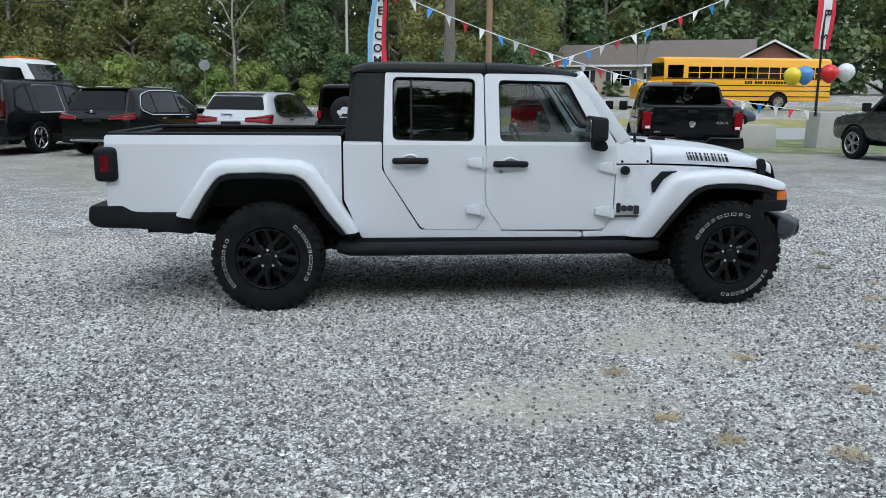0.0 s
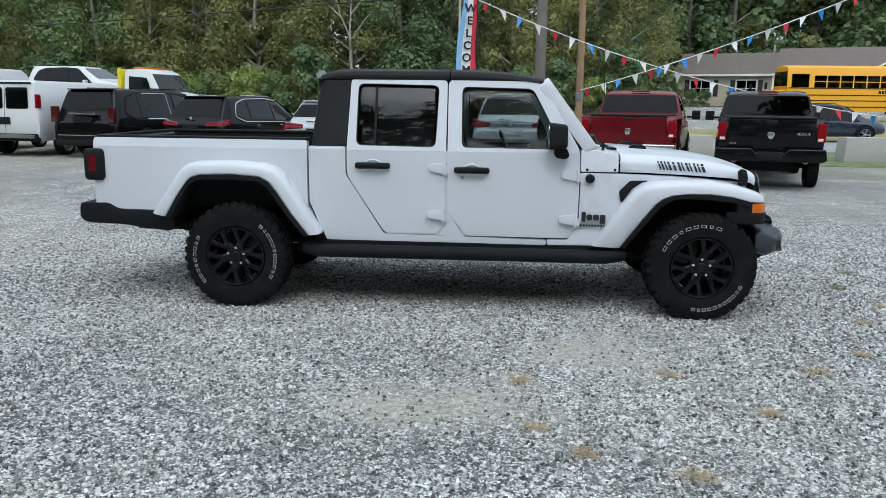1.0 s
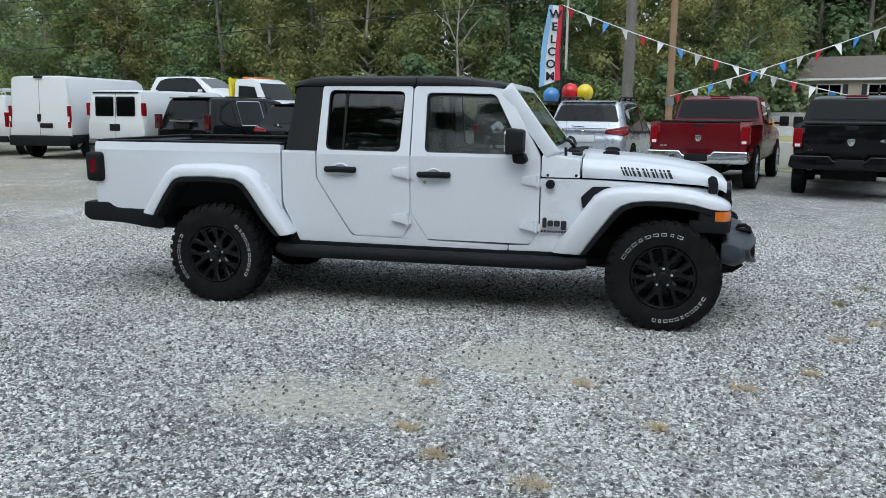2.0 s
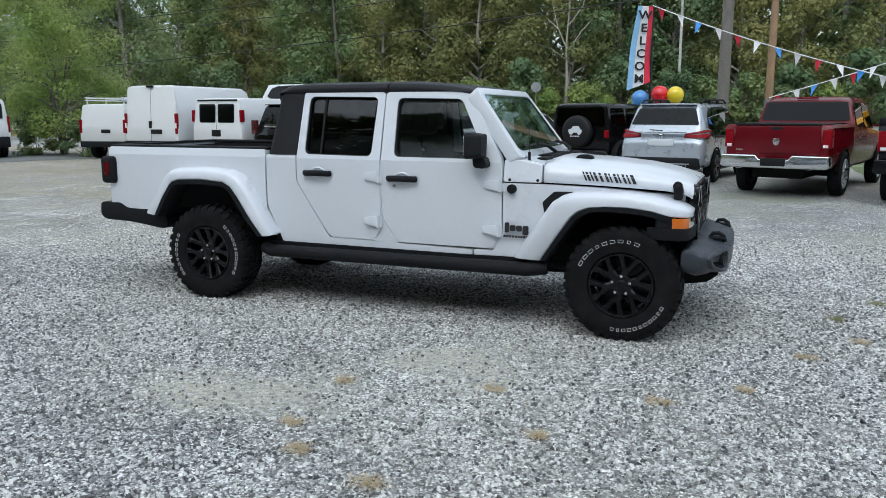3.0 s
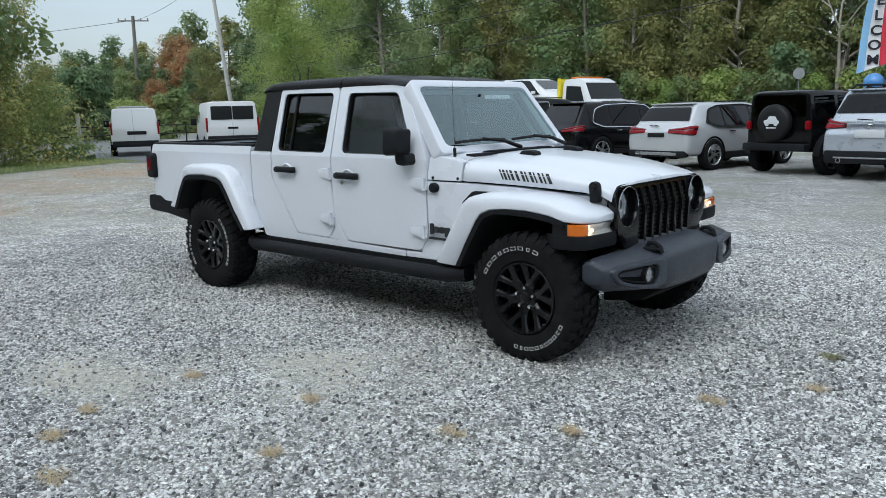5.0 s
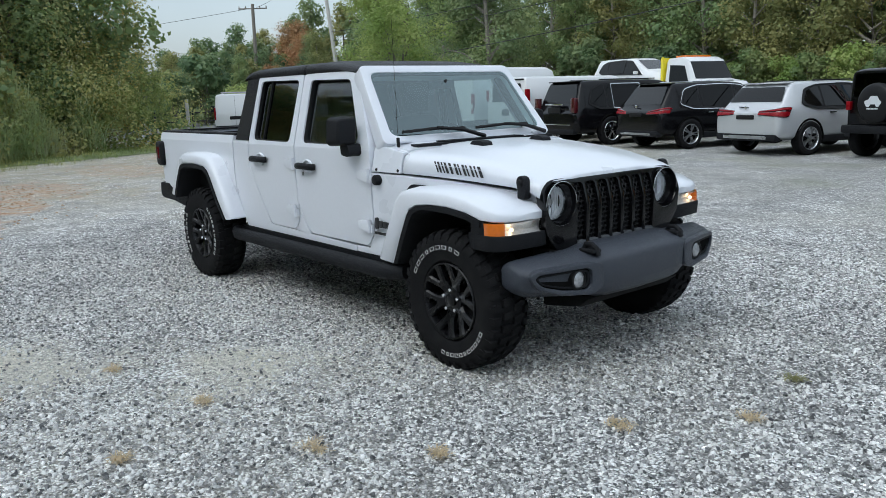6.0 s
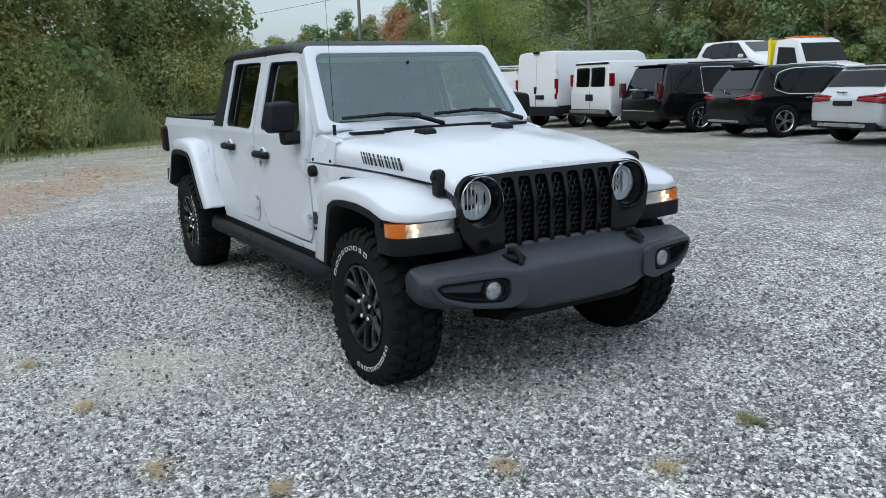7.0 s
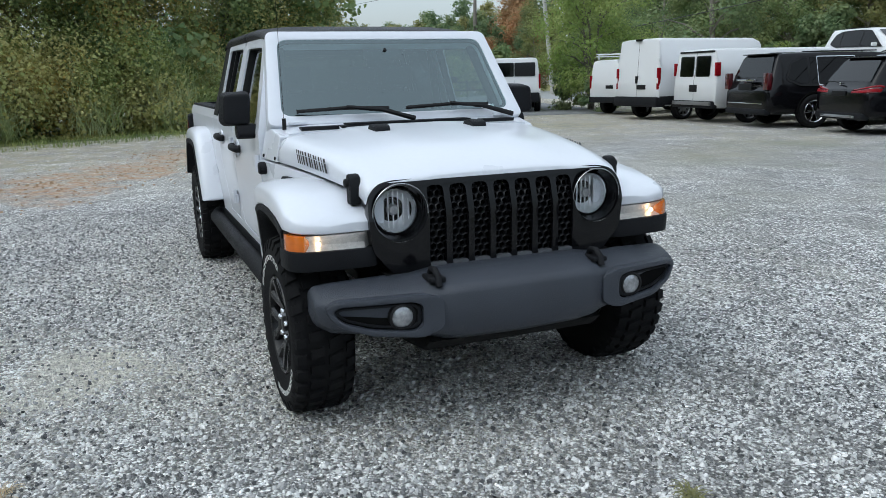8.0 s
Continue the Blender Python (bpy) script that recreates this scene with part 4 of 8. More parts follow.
for s in (-1, 1):
    c = (0.016, s * 0.474, 0.953)
    bm = B()
    lathe(bm, [(0.100, 3.80), (0.100, 3.866), (0.097, 3.872), (0.094, 3.866), (0.090, 3.85)], 40, c, 'x', cap=False)
    hl = part("headlight", bm, GLOSSBLK, TRUCK, "round headlight in a gloss black ring", angle=50)
    bm = B()
    lathe(bm, [(0.096, 3.862), (0.101, 3.872), (0.108, 3.895), (0.113, 3.922), (0.118, 3.934), (0.122, 3.930)], 48, c, 'x', cap=False)
    part("bezel", bm, GLOSSBLK, hl, "deep gloss black bezel", angle=60)
    bm = B()
    lathe(bm, [(0.090, 3.864), (0.087, 3.850), (0.07, 3.824), (0.04, 3.806), (0.012, 3.802)], 40, c, 'x', cap=False)
    part("reflector", bm, REFLECTOR, hl, "bright headlight reflector")
    bm = B()
    for k in range(-3, 4):
        hh = math.sqrt(0.0064 - (k * 0.022) ** 2)
        box(bm, 3.850, 3.856, c[1] + k * 0.022 - 0.002, c[1] + k * 0.022 + 0.002, c[2] - hh, c[2] + hh)
    part("reflector_rib", bm, REFLECTOR, hl)
    bm = B()
    lathe(bm, [(0.024, 3.808), (0.024, 3.838), (0.018, 3.848), (0.003, 3.850)], 20, c, 'x')
    part("bulb_cap", bm, STEEL, hl, "small bulb cap", angle=50)
    bm = B()
    lathe(bm, [(0.091, 3.865), (0.083, 3.877), (0.06, 3.886), (0.03, 3.890), (0.004, 3.891)], 40, c, 'x', cap=False)
    part("lens", bm, LENS, hl, "clear glass lens", angle=60)
    bm = B()
    lathe(bm, [(0.0905, 3.864), (0.0935, 3.870), (0.0965, 3.868)], 48, c, 'x', cap=False)
    part("lens_rim", bm, CHROME, hl, "thin bright lens rim", angle=60)
    # added alloy ring that imitates the highlight along the bezel's edge
    bm = B()
    lathe(bm, [(0.1195, 3.934), (0.1215, 3.9365), (0.1235, 3.934)], 48, c, 'x', cap=False)
    part("bezel_highlight", bm, ALLOY, hl, "thin alloy ring imitating the highlight on the bezel's edge", angle=60)
    # corner lamp in the flare's nose
    bm = B()
    prism(bm, rounded([(3.70, 0.932), (3.815, 0.93), (3.85, 0.87), (3.865, 0.60), (3.70, 0.60)], 0.02, 3), 0.818, 0.905, 'z')
    for v in bm.verts:
        v.co.y *= s
    part("nose_cap", bm, BLACKPL, TRUCK, "black filler behind the corner lamp")
    path = [(3.822, 0.9365), (3.86, 0.930), (3.895, 0.908), (3.915, 0.875), (3.928, 0.80), (3.936, 0.72), (3.942, 0.635)]
    for a, b, mt, nm in ((0, 4, AMBER, "amber_lens"), (3, 7, LENS, "clear_lens")):
        q = B()
        loft(q, [[(x - 0.004, s * (y - 0.002), 0.888), (x, s * y, 0.872), (x, s * y, 0.824), (x - 0.05, s * (y - 0.04), 0.815), (x - 0.05, s * (y - 0.04), 0.888)] for x, y in path[a:b]])
        part(nm, q, mt, TRUCK, "amber turn lamp lens" if a == 0 else "clear corner lamp lens", angle=60)
    q = B()
    loft(q, [[(x - 0.008, s * (y - 0.008), 0.885), (x - 0.035, s * (y - 0.012), 0.862), (x - 0.040, s * (y - 0.014), 0.842), (x - 0.006, s * (y - 0.008), 0.820), (x - 0.048, s * (y - 0.038), 0.818), (x - 0.048, s * (y - 0.038), 0.884)] for x, y in path[3:7]])
    part("lamp_reflector", q, CLEARLAMP, TRUCK, "bright reflector behind the clear lens", angle=60)
    q = B()
    bmesh.ops.create_uvsphere(q, u_segments=12, v_segments=8, radius=0.011)
    bmesh.ops.translate(q, verts=q.verts[:], vec=(3.902, s * 0.815, 0.848))
    part("lamp_bulb", q, LAMPON, TRUCK, "glowing turn lamp bulb")
    bm = B()
    loft(bm, [[(x + 0.008, s * (y + 0.004), 0.822), (x + 0.003, s * (y + 0.002), 0.740), (x - 0.10, s * (y - 0.05), 0.737), (x - 0.10, s * (y - 0.05), 0.822)] for x, y in [(3.74, 0.938)] + path + [(3.93, 0.58)]])
    bev(bm, 0.006)
    part("flare_nose", bm, BLACKPL, TRUCK, "black lower nose of the flare", angle=50)

# front bumper: steel-look moulding, deeper in the middle
bm = B()
rings = []
for y, xf, xb, zt, zb in ((-0.868, 4.01, 3.87, 0.662, 0.545), (-0.850, 4.03, 3.87, 0.682, 0.515), (-0.80, 4.062, 3.88, 0.690, 0.490), (-0.56, 4.118, 3.89, 0.697, 0.462), (-0.45, 4.136, 3.89, 0.699, 0.452), (-0.40, 4.148, 3.89, 0.706, 0.444), (-0.35, 4.166, 3.89, 0.714, 0.432), (-0.28, 4.176, 3.89, 0.716, 0.425), (0, 4.182, 3.89, 0.717, 0.42)):
    rings.append((y, xf, xb, zt, zb))
rings += [(-y, a, b, c, d) for y, a, b, c, d in rings[-2::-1]]
def bumper_ring(y, xf, xb, zt, zb):
    h = min(1.0, (zt - zb) / 0.2)
    return [(xb, y, zb + 0.02), (xb, y, zt - 0.02), (xb + 0.04, y, zt), (max(xf - 0.125, xb + 0.06), y, zt - 0.004), (max(xf - 0.035, xb + 0.09), y, zt - 0.034 * h), (xf - 0.008, y, zt - 0.056 * h), (xf, y, zt - 0.075 * h), (xf - 0.006, y, zb + 0.085 * h), (xf - 0.03, y, zb + 0.03 * h), (max(xf - 0.09, xb + 0.02), y, zb)]


loft(bm, [bumper_ring(*k) for k in rings])
bev(bm, 0.012, 3, 30)
fb = part("front_bumper", bm, BUMPER, TRUCK, "charcoal moulded front bumper", angle=40)
for s in (-1, 1):
    def face(y):
        return 4.143 - max(0, y - 0.40) * 0.12 - max(0, y - 0.68) * 0.33

    def moulding(outer, inner, t0, t1):
        q = B()
        loops = [[q.verts.new((face(u) + t, s * u, v)) for u, v in lp] for lp, t in ((outer, t0), (outer, t1), (inner, t1), (inner, t0))]
        n_ = len(outer)
        for a in range(4):
            p_, q_ = loops[a], loops[(a + 1) % 4]
            for k in range(n_):
                q.faces.new((p_[k], p_[(k + 1) % n_], q_[(k + 1) % n_], q_[k]))
        bev(q, 0.009, 2, 40)
        return q
    big = rounded([(0.375, 0.635), (0.46, 0.655), (0.80, 0.648), (0.845, 0.62), (0.80, 0.545), (0.66, 0.50), (0.46, 0.475), (0.375, 0.51)], 0.03, 3)
    pocket = rounded([(0.465, 0.61), (0.50, 0.628), (0.785, 0.625), (0.815, 0.605), (0.775, 0.56), (0.66, 0.528), (0.50, 0.508), (0.465, 0.53)], 0.025, 3)
    fp = part("fog_lamp_surround", moulding(big, pocket, -0.04, 0.024), BUMPER, fb, angle=35)
    bm = B()
    bm.faces.new([bm.verts.new((face(u) + 0.001, s * u, v)) for u, v in pocket])
    part("fog_lamp_recess", bm, WELL, fp, "black fog lamp recess")
    ring_o = rounded([(0.47, 0.603), (0.505, 0.621), (0.78, 0.618), (0.807, 0.603), (0.77, 0.565), (0.66, 0.536), (0.505, 0.515), (0.47, 0.535)], 0.025, 3)
    ring_i = rounded([(0.485, 0.600), (0.515, 0.612), (0.772, 0.609), (0.792, 0.601), (0.762, 0.571), (0.655, 0.545), (0.515, 0.525), (0.485, 0.54)], 0.025, 3)
    part("recess_trim", moulding(ring_o, ring_i, -0.005, 0.009), BLACKPL, fp)
    bm = B()
    lathe(bm, [(0.056, 4.09), (0.056, 4.134), (0.047, 4.138), (0.044, 4.130)], 24, (0, s * 0.545, 0.567), 'x', cap=False)
    part("fog_lamp_ring", bm, TRIM, fp)
    bm = B()
    lathe(bm, [(0.045, 4.130), (0.039, 4.135), (0.022, 4.138), (0.003, 4.139)], 24, (0, s * 0.545, 0.567), 'x')
    part("fog_lamp", bm, FOGLENS, fp, "round clear fog lamp", angle=60)
    # tow hook on the bumper's top
    bm = B()
    box(bm, 4.02, 4.125, s * 0.35, s * 0.42, 0.686, 0.708)
    bev(bm, 0.008)
    tube(bm, [(4.03, s * 0.385, 0.70), (4.045, s * 0.385, 0.728), (4.085, s * 0.385, 0.732), (4.118, s * 0.385, 0.712), (4.132, s * 0.385, 0.672)], 0.015, 8)
    part("tow_hook", bm, BLACKPL, fb, "black tow hook", angle=60)
bm = B()
prism(bm, [(4.05, 0.44), (4.10, 0.43), (4.02, 0.37), (3.75, 0.33), (3.75, 0.47)], -0.42, 0.42)
bev(bm, 0.02)
part("skid_plate", bm, UNDER, TRUCK, "black skid plate under the bumper")

# chassis, axles, exhaust
bm = B()
for s in (-1, 1):
    box(bm, -0.95, 3.95, s * 0.38, s * 0.48, 0.53, 0.63)
    box(bm, 3.80, 3.95, s * 0.40, s * 0.55, 0.50, 0.70)
for x in (0.0, 3.487):
    tube(bm, [(x, -0.72, 0.40), (x, 0.72, 0.40)], 0.045, 10)
    lathe(bm, [(0.02, x - 0.16), (0.12, x - 0.10), (0.15, x), (0.12, x + 0.10), (0.02, x + 0.16)], 14, (0, 0.12 if x else 0.0, 0.40), 'x')
box(bm, 0.8, 2.2, -0.34, 0.30, 0.36, 0.58)
box(bm, 2.2, 3.2, -0.30, 0.34, 0.34, 0.62)
tube(bm, [(3.3, -0.25, 0.42), (1.2, -0.28, 0.40), (0.5, -0.32, 0.46), (-0.6, -0.40, 0.55)], 0.04, 8)
tube(bm, [(0.45, -0.62, 0.43), (0.95, -0.66, 0.42)], 0.018, 8)
for s in (-1, 1):
    tube(bm, [(0.1, s * 0.52, 0.38), (1.0, s * 0.45, 0.50)], 0.03, 8)
    tube(bm, [(3.4, s * 0.5, 0.36), (2.5, s * 0.42, 0.50)], 0.03, 8)
    tube(bm, [(0.05, s * 0.55, 0.36), (0.12, s * 0.50, 0.95)], 0.03, 8)
    tube(bm, [(3.5, s * 0.5, 0.40), (3.5, s * 0.46, 0.92)], 0.055, 8)
part("chassis", bm, UNDER, TRUCK, "black frame, axles and exhaust under the truck")
# shell that closes the cab and the engine bay
bm = B()
box(bm, 0.58, 2.60, -0.735, 0.735, 0.50, 0.56)
for s in (-1, 1):
    box(bm, 0.60, 2.60, s * 0.715, s * 0.728, 0.52, 1.22)
box(bm, 0.60, 0.64, -0.72, 0.72, 0.50, 1.24)
box(bm, 2.56, 2.60, -0.72, 0.72, 0.50, 1.24)
part("cab_tub", bm, DASH, TRUCK)
bm = B()
box(bm, 0.66, 2.30, -0.60, 0.60, 1.715, 1.728)
part("headliner", bm, CLOTH, TRUCK)
bm = B()
box(bm, 2.62, 3.78, -0.55, 0.55, 0.62, 1.05)
part("engine_bay", bm, WELL, TRUCK)
# interior
bm = B()
prism(bm, rounded([(2.60, 0.95), (2.62, 1.24), (2.45, 1.265), (2.25, 1.22), (2.20, 1.10), (2.28, 0.92)], 0.05, 4), -0.69, 0.69)
part("dashboard", bm, DASH, TRUCK, "dark dashboard")
bm = B()
ringc = Vector((2.07, 0.36, 1.16))
lathe(bm, [(0.185 + 0.016 * math.cos(a), 0.016 * math.sin(a)) for a in [k * math.pi / 4 for k in range(8)]], 28, (0, 0, 0), 'x', closed=True)
for a in (0.2, math.pi - 0.2, -math.pi / 2):
    tube(bm, [(0.0, 0, 0), (0.0, 0.18 * math.cos(a), 0.18 * math.sin(a))], 0.018, 6)
lathe(bm, [(0.06, -0.02), (0.06, 0.02)], 16, (0, 0, 0), 'x')
bmesh.ops.transform(bm, matrix=Matrix.Translation(ringc) @ Matrix.Rotation(radians(-25), 4, 'Y'), verts=bm.verts)
part("steering_wheel", bm, TRIM, TRUCK, "black steering wheel", angle=60)


def truck_seat(x, y, w):
    bm = B()
    loft(bm, [[(x + a, y - w, z0), (x + a, y - w + 0.03, z1), (x + a, y + w - 0.03, z1), (x + a, y + w, z0)] for a, z0, z1 in ((-0.05, 0.70, 0.88), (0.2, 0.70, 0.90), (0.42, 0.70, 0.93), (0.48, 0.72, 0.88))])
    bev(bm, 0.03, 2)
    st = part("seat", bm, CLOTH, TRUCK, "charcoal cloth seat", angle=60)
    bm = B()
    loft(bm, [[(x + b - 0.07, y - w * f, z), (x + b + 0.05, y - w * f + 0.03, z), (x + b + 0.05, y + w * f - 0.03, z), (x + b - 0.07, y + w * f, z)] for z, b, f in ((0.85, 0.0, 1), (1.1, -0.05, 1), (1.32, -0.10, 0.9), (1.40, -0.12, 0.75))])
    bev(bm, 0.025, 2)
    part("backrest", bm, CLOTH, st, angle=60)
    bm = B()
    box(bm, x - 0.17, x - 0.09, y - 0.11, y + 0.11, 1.43, 1.58)
    bev(bm, 0.025, 2)
    tube(bm, [(x - 0.13, y - 0.05, 1.36), (x - 0.13, y - 0.05, 1.46)], 0.008, 6)
    tube(bm, [(x - 0.13, y + 0.05, 1.36), (x - 0.13, y + 0.05, 1.46)], 0.008, 6)
    part("headrest", bm, CLOTH, st, angle=60)


for y in (-0.36, 0.36):
    truck_seat(1.72, y, 0.25)
    truck_seat(0.90, y, 0.30)
bm = B()
tube(bm, [(2.43, 0, 1.66), (2.37, 0, 1.64)], 0.012, 6)
box(bm, 2.35, 2.375, -0.12, 0.12, 1.60, 1.665)
bev(bm, 0.008)
part("rear_view_mirror", bm, TRIM, TRUCK)
for s in (-1, 1):
    bm = B()
    tube(bm, [(1.62, s * 0.665, 1.22), (1.61, s * 0.62, 1.70)], 0.03, 8)
    tube(bm, [(1.61, s * 0.60, 1.70), (2.30, s * 0.60, 1.69), (2.60, s * 0.67, 1.25)], 0.028, 8)
    tube(bm, [(0.70, s * 0.60, 1.70), (1.61, s * 0.60, 1.70)], 0.028, 8)
    part("roll_bar", bm, TRIM, TRUCK, "black padded roll bar", angle=60)


# wheels: tyre with tread blocks and marked sidewall, black six-arm rim
def tyre_mesh():
    bm = B()
    prof = [(0.222, -0.10), (0.235, -0.118), (0.30, -0.131), (0.35, -0.131), (0.378, -0.120), (0.390, -0.10), (0.394, 0.0), (0.390, 0.10), (0.378, 0.120), (0.35, 0.131), (0.30, 0.131), (0.235, 0.118), (0.222, 0.10)]
    lathe(bm, prof, 64, closed=True)
    return bm


def tread_bm():
    bm = B()
    n = 34
    for k in range(n):
        t0 = 2 * math.pi * k / n
        for y0, y1, r0, r1, dt, ph in ((-0.128, -0.082, 0.372, 0.4065, 0.62, 0.0), (-0.072, -0.008, 0.385, 0.4085, 0.60, 0.35), (0.008, 0.072, 0.385, 0.4085, 0.60, 0.85), (0.082, 0.128, 0.372, 0.4065, 0.62, 0.5)):
            a0 = t0 + ph * 2 * math.pi / n
            a1 = a0 + dt * 2 * math.pi / n
            sk = 0.05 if abs(y0) < 0.05 else 0.02
            vs = []
            for r, ins in ((r0, 0.0), (r1, 0.004)):
                for a, y, e in ((a0 + ins * 2, y0 + ins, 0), (a1 - ins * 2, y0 + ins, 0), (a1 - ins * 2, y1 - ins, 1), (a0 + ins * 2, y1 - ins, 1)):
                    aa = a + (sk if e else 0)
                    rr = r - (0.012 if abs(y) > 0.12 and r > 0.4 else 0)
                    vs.append(bm.verts.new((rr * math.cos(aa), y, rr * math.sin(aa))))
            for f in ((4, 5, 6, 7), (0, 1, 5, 4), (1, 2, 6, 5), (2, 3, 7, 6), (3, 0, 4, 7)):
                bm.faces.new([vs[i] for i in f])
        # shoulder lugs that run down the sidewall
        for sy in (-1, 1):
            a0 = t0 + 0.1 * 2 * math.pi / n
            a1 = a0 + (0.5 if k % 2 else 0.3) * 2 * math.pi / n
            vs = [bm.verts.new((r * math.cos(a), sy * y, r * math.sin(a))) for r, y in ((0.352, 0.130), (0.352, 0.1345), (0.388, 0.126), (0.388, 0.110)) for a in (a0, a1)]
            for f in ((2, 3, 5, 4), (0, 1, 3, 2), (0, 2, 4, 6), (1, 3, 5, 7)):
                bm.faces.new([vs[i] for i in f])
    return bm


def mark_bm(a0, a1, cnt, k):
    """One of a row of small framed white blocks along an arc of the sidewall."""
    bm = B()
    c = a0 + (a1 - a0) * (k + 0.5) / cnt
    w = abs(a1 - a0) / cnt * (0.20 if k % 4 == 1 else 0.33)
    st = 0.0026 / 0.31
    for rr0, rr1, ww0, ww1 in ((0.3015, 0.3040, -w, w), (0.3205, 0.323, -w, w), (0.3040, 0.3205, -w, -w + st), (0.3040, 0.3205 if k % 3 else 0.312, w - st, w)):
        vs = [bm.verts.new((r * math.cos(a), y, r * math.sin(a))) for y in (-0.1300, -0.1335) for r, a in ((rr0, c + ww0), (rr0, c + ww1), (rr1, c + ww1), (rr1, c + ww0))]
        for f in ((4, 5, 6, 7), (0, 1, 5, 4), (1, 2, 6, 5), (2, 3, 7, 6), (3, 0, 4, 7)):
            bm.faces.new([vs[i] for i in f])
    return bm


def rim_bm():
    bm = B()
    lathe(bm, [(0.226, -0.116), (0.222, -0.122), (0.212, -0.118), (0.205, -0.10), (0.198, -0.05), (0.195, 0.09), (0.22, 0.11), (0.226, 0.105)], 48, closed=True)
    for k in range(6):
        a = 2 * math.pi * k / 6 + 0.26
        arms = [[(0.045, 0.0, 0.036, -0.070, 0.035), (0.085, 0.0, 0.034, -0.084, 0.032), (0.115, 0.0, 0.036, -0.092, 0.03), (0.130, 0.0, 0.030, -0.096, 0.03)]]
        for d in (-1, 1):
            arms.append([(0.108, d * 0.10, 0.022, -0.090, 0.03), (0.150, d * 0.20, 0.021, -0.100, 0.028), (0.185, d * 0.26, 0.022, -0.106, 0.026), (0.211, d * 0.28, 0.030, -0.111, 0.026)])
        for arm in arms:
            rings = []
            for r, off, w, y, t in arm:
                c, s_ = math.cos(a + off), math.sin(a + off)
                tx, tz = -s_, c
                rings.append([(r * c + q * tx, yy, r * s_ + q * tz) for q, yy in ((-w, y + t), (-w, y + 0.006), (-w * 0.6, y - 0.006), (w * 0.6, y - 0.006), (w, y + 0.006), (w, y + t))])
            loft(bm, rings)
    lathe(bm, [(0.07, -0.06), (0.07, -0.085), (0.06, -0.09), (0.036, -0.088), (0.034, -0.102), (0.028, -0.106), (0.004, -0.107)], 24)
    lathe(bm, [(0.19, 0.0), (0.10, -0.015), (0.05, -0.02)], 24)
    return bm


def nut_bm():
    bm = B()
    lathe(bm, [(0.0135, 0.0), (0.0135, -0.018), (0.010, -0.025), (0.002, -0.026)], 8)
    return bm


RIMBLK = mat("satin_black_rim", (0.005, 0.005, 0.006), 0.28, spec=0.25, var=0.15, coat=0.1)
NUT = mesh_of("lug_nut", nut_bm(), CHROME, 30)
TREADM = mesh_of("tread", tread_bm(), RUBBER, 25)
TYREM = mesh_of("tyre", tyre_mesh(), RUBBER, 40)
RIMM = mesh_of("rim", rim_bm(), RIMBLK, 32)
DISCM = B()
lathe(DISCM, [(0.15, 0.03), (0.15, 0.05), (0.05, 0.05), (0.05, 0.03)], 32, closed=True)
DISCM = mesh_of("brake_disc", DISCM, STEEL, 40)


def truck_wheel(x, s, steer, turn):
    hub = Matrix.Translation((x, s * 0.80, 0.405)) @ Matrix.Rotation(radians(steer), 4, 'Z')
    if s > 0:
        hub = hub @ Matrix.Rotation(math.pi, 4, 'Z')
    hub = hub @ Matrix.Rotation(radians(turn), 4, 'Y')
    w = new("wheel", TYREM)
    w.parent = TRUCK
    w.matrix_basis = hub
    tagged(w, "mud-terrain tyre on a black rim")
    I = Matrix.Identity(4)
    shared("tread", TREADM, w, I)
    shared("rim", RIMM, w, I, "satin black six-arm rim")
    shared("brake_disc", DISCM, w, I)
    for arc in ([(150, 222, 9), (-32, 52, 11)] if x < 1 else [(66, 158, 9), (-102, -22, 11)]):
        for k in range(arc[2]):
            part("sidewall_mark", mark_bm(radians(arc[0]), radians(arc[1]), arc[2], k), TYREWHITE, w, "raised white sidewall mark", angle=30)
    for k in range(5):
        a = 2 * math.pi * k / 5 + 0.3
        shared("lug_nut", NUT, w, Matrix.Translation((0.0635 * math.cos(a), -0.084, 0.0635 * math.sin(a))))


truck_wheel(0.0, -1, 0, 0)
truck_wheel(0.0, 1, 0, 40)
truck_wheel(3.487, -1, 0, 0)
truck_wheel(3.487, 1, 0, 25)

# decals and badges as plain shapes
DECAL = mat("matt_black_decal", (0.02, 0.02, 0.022), 0.5, var=0.1)


def hood_y(x, z):
    return 0.752 - (x - 2.93) * 0.1508 + 0.006


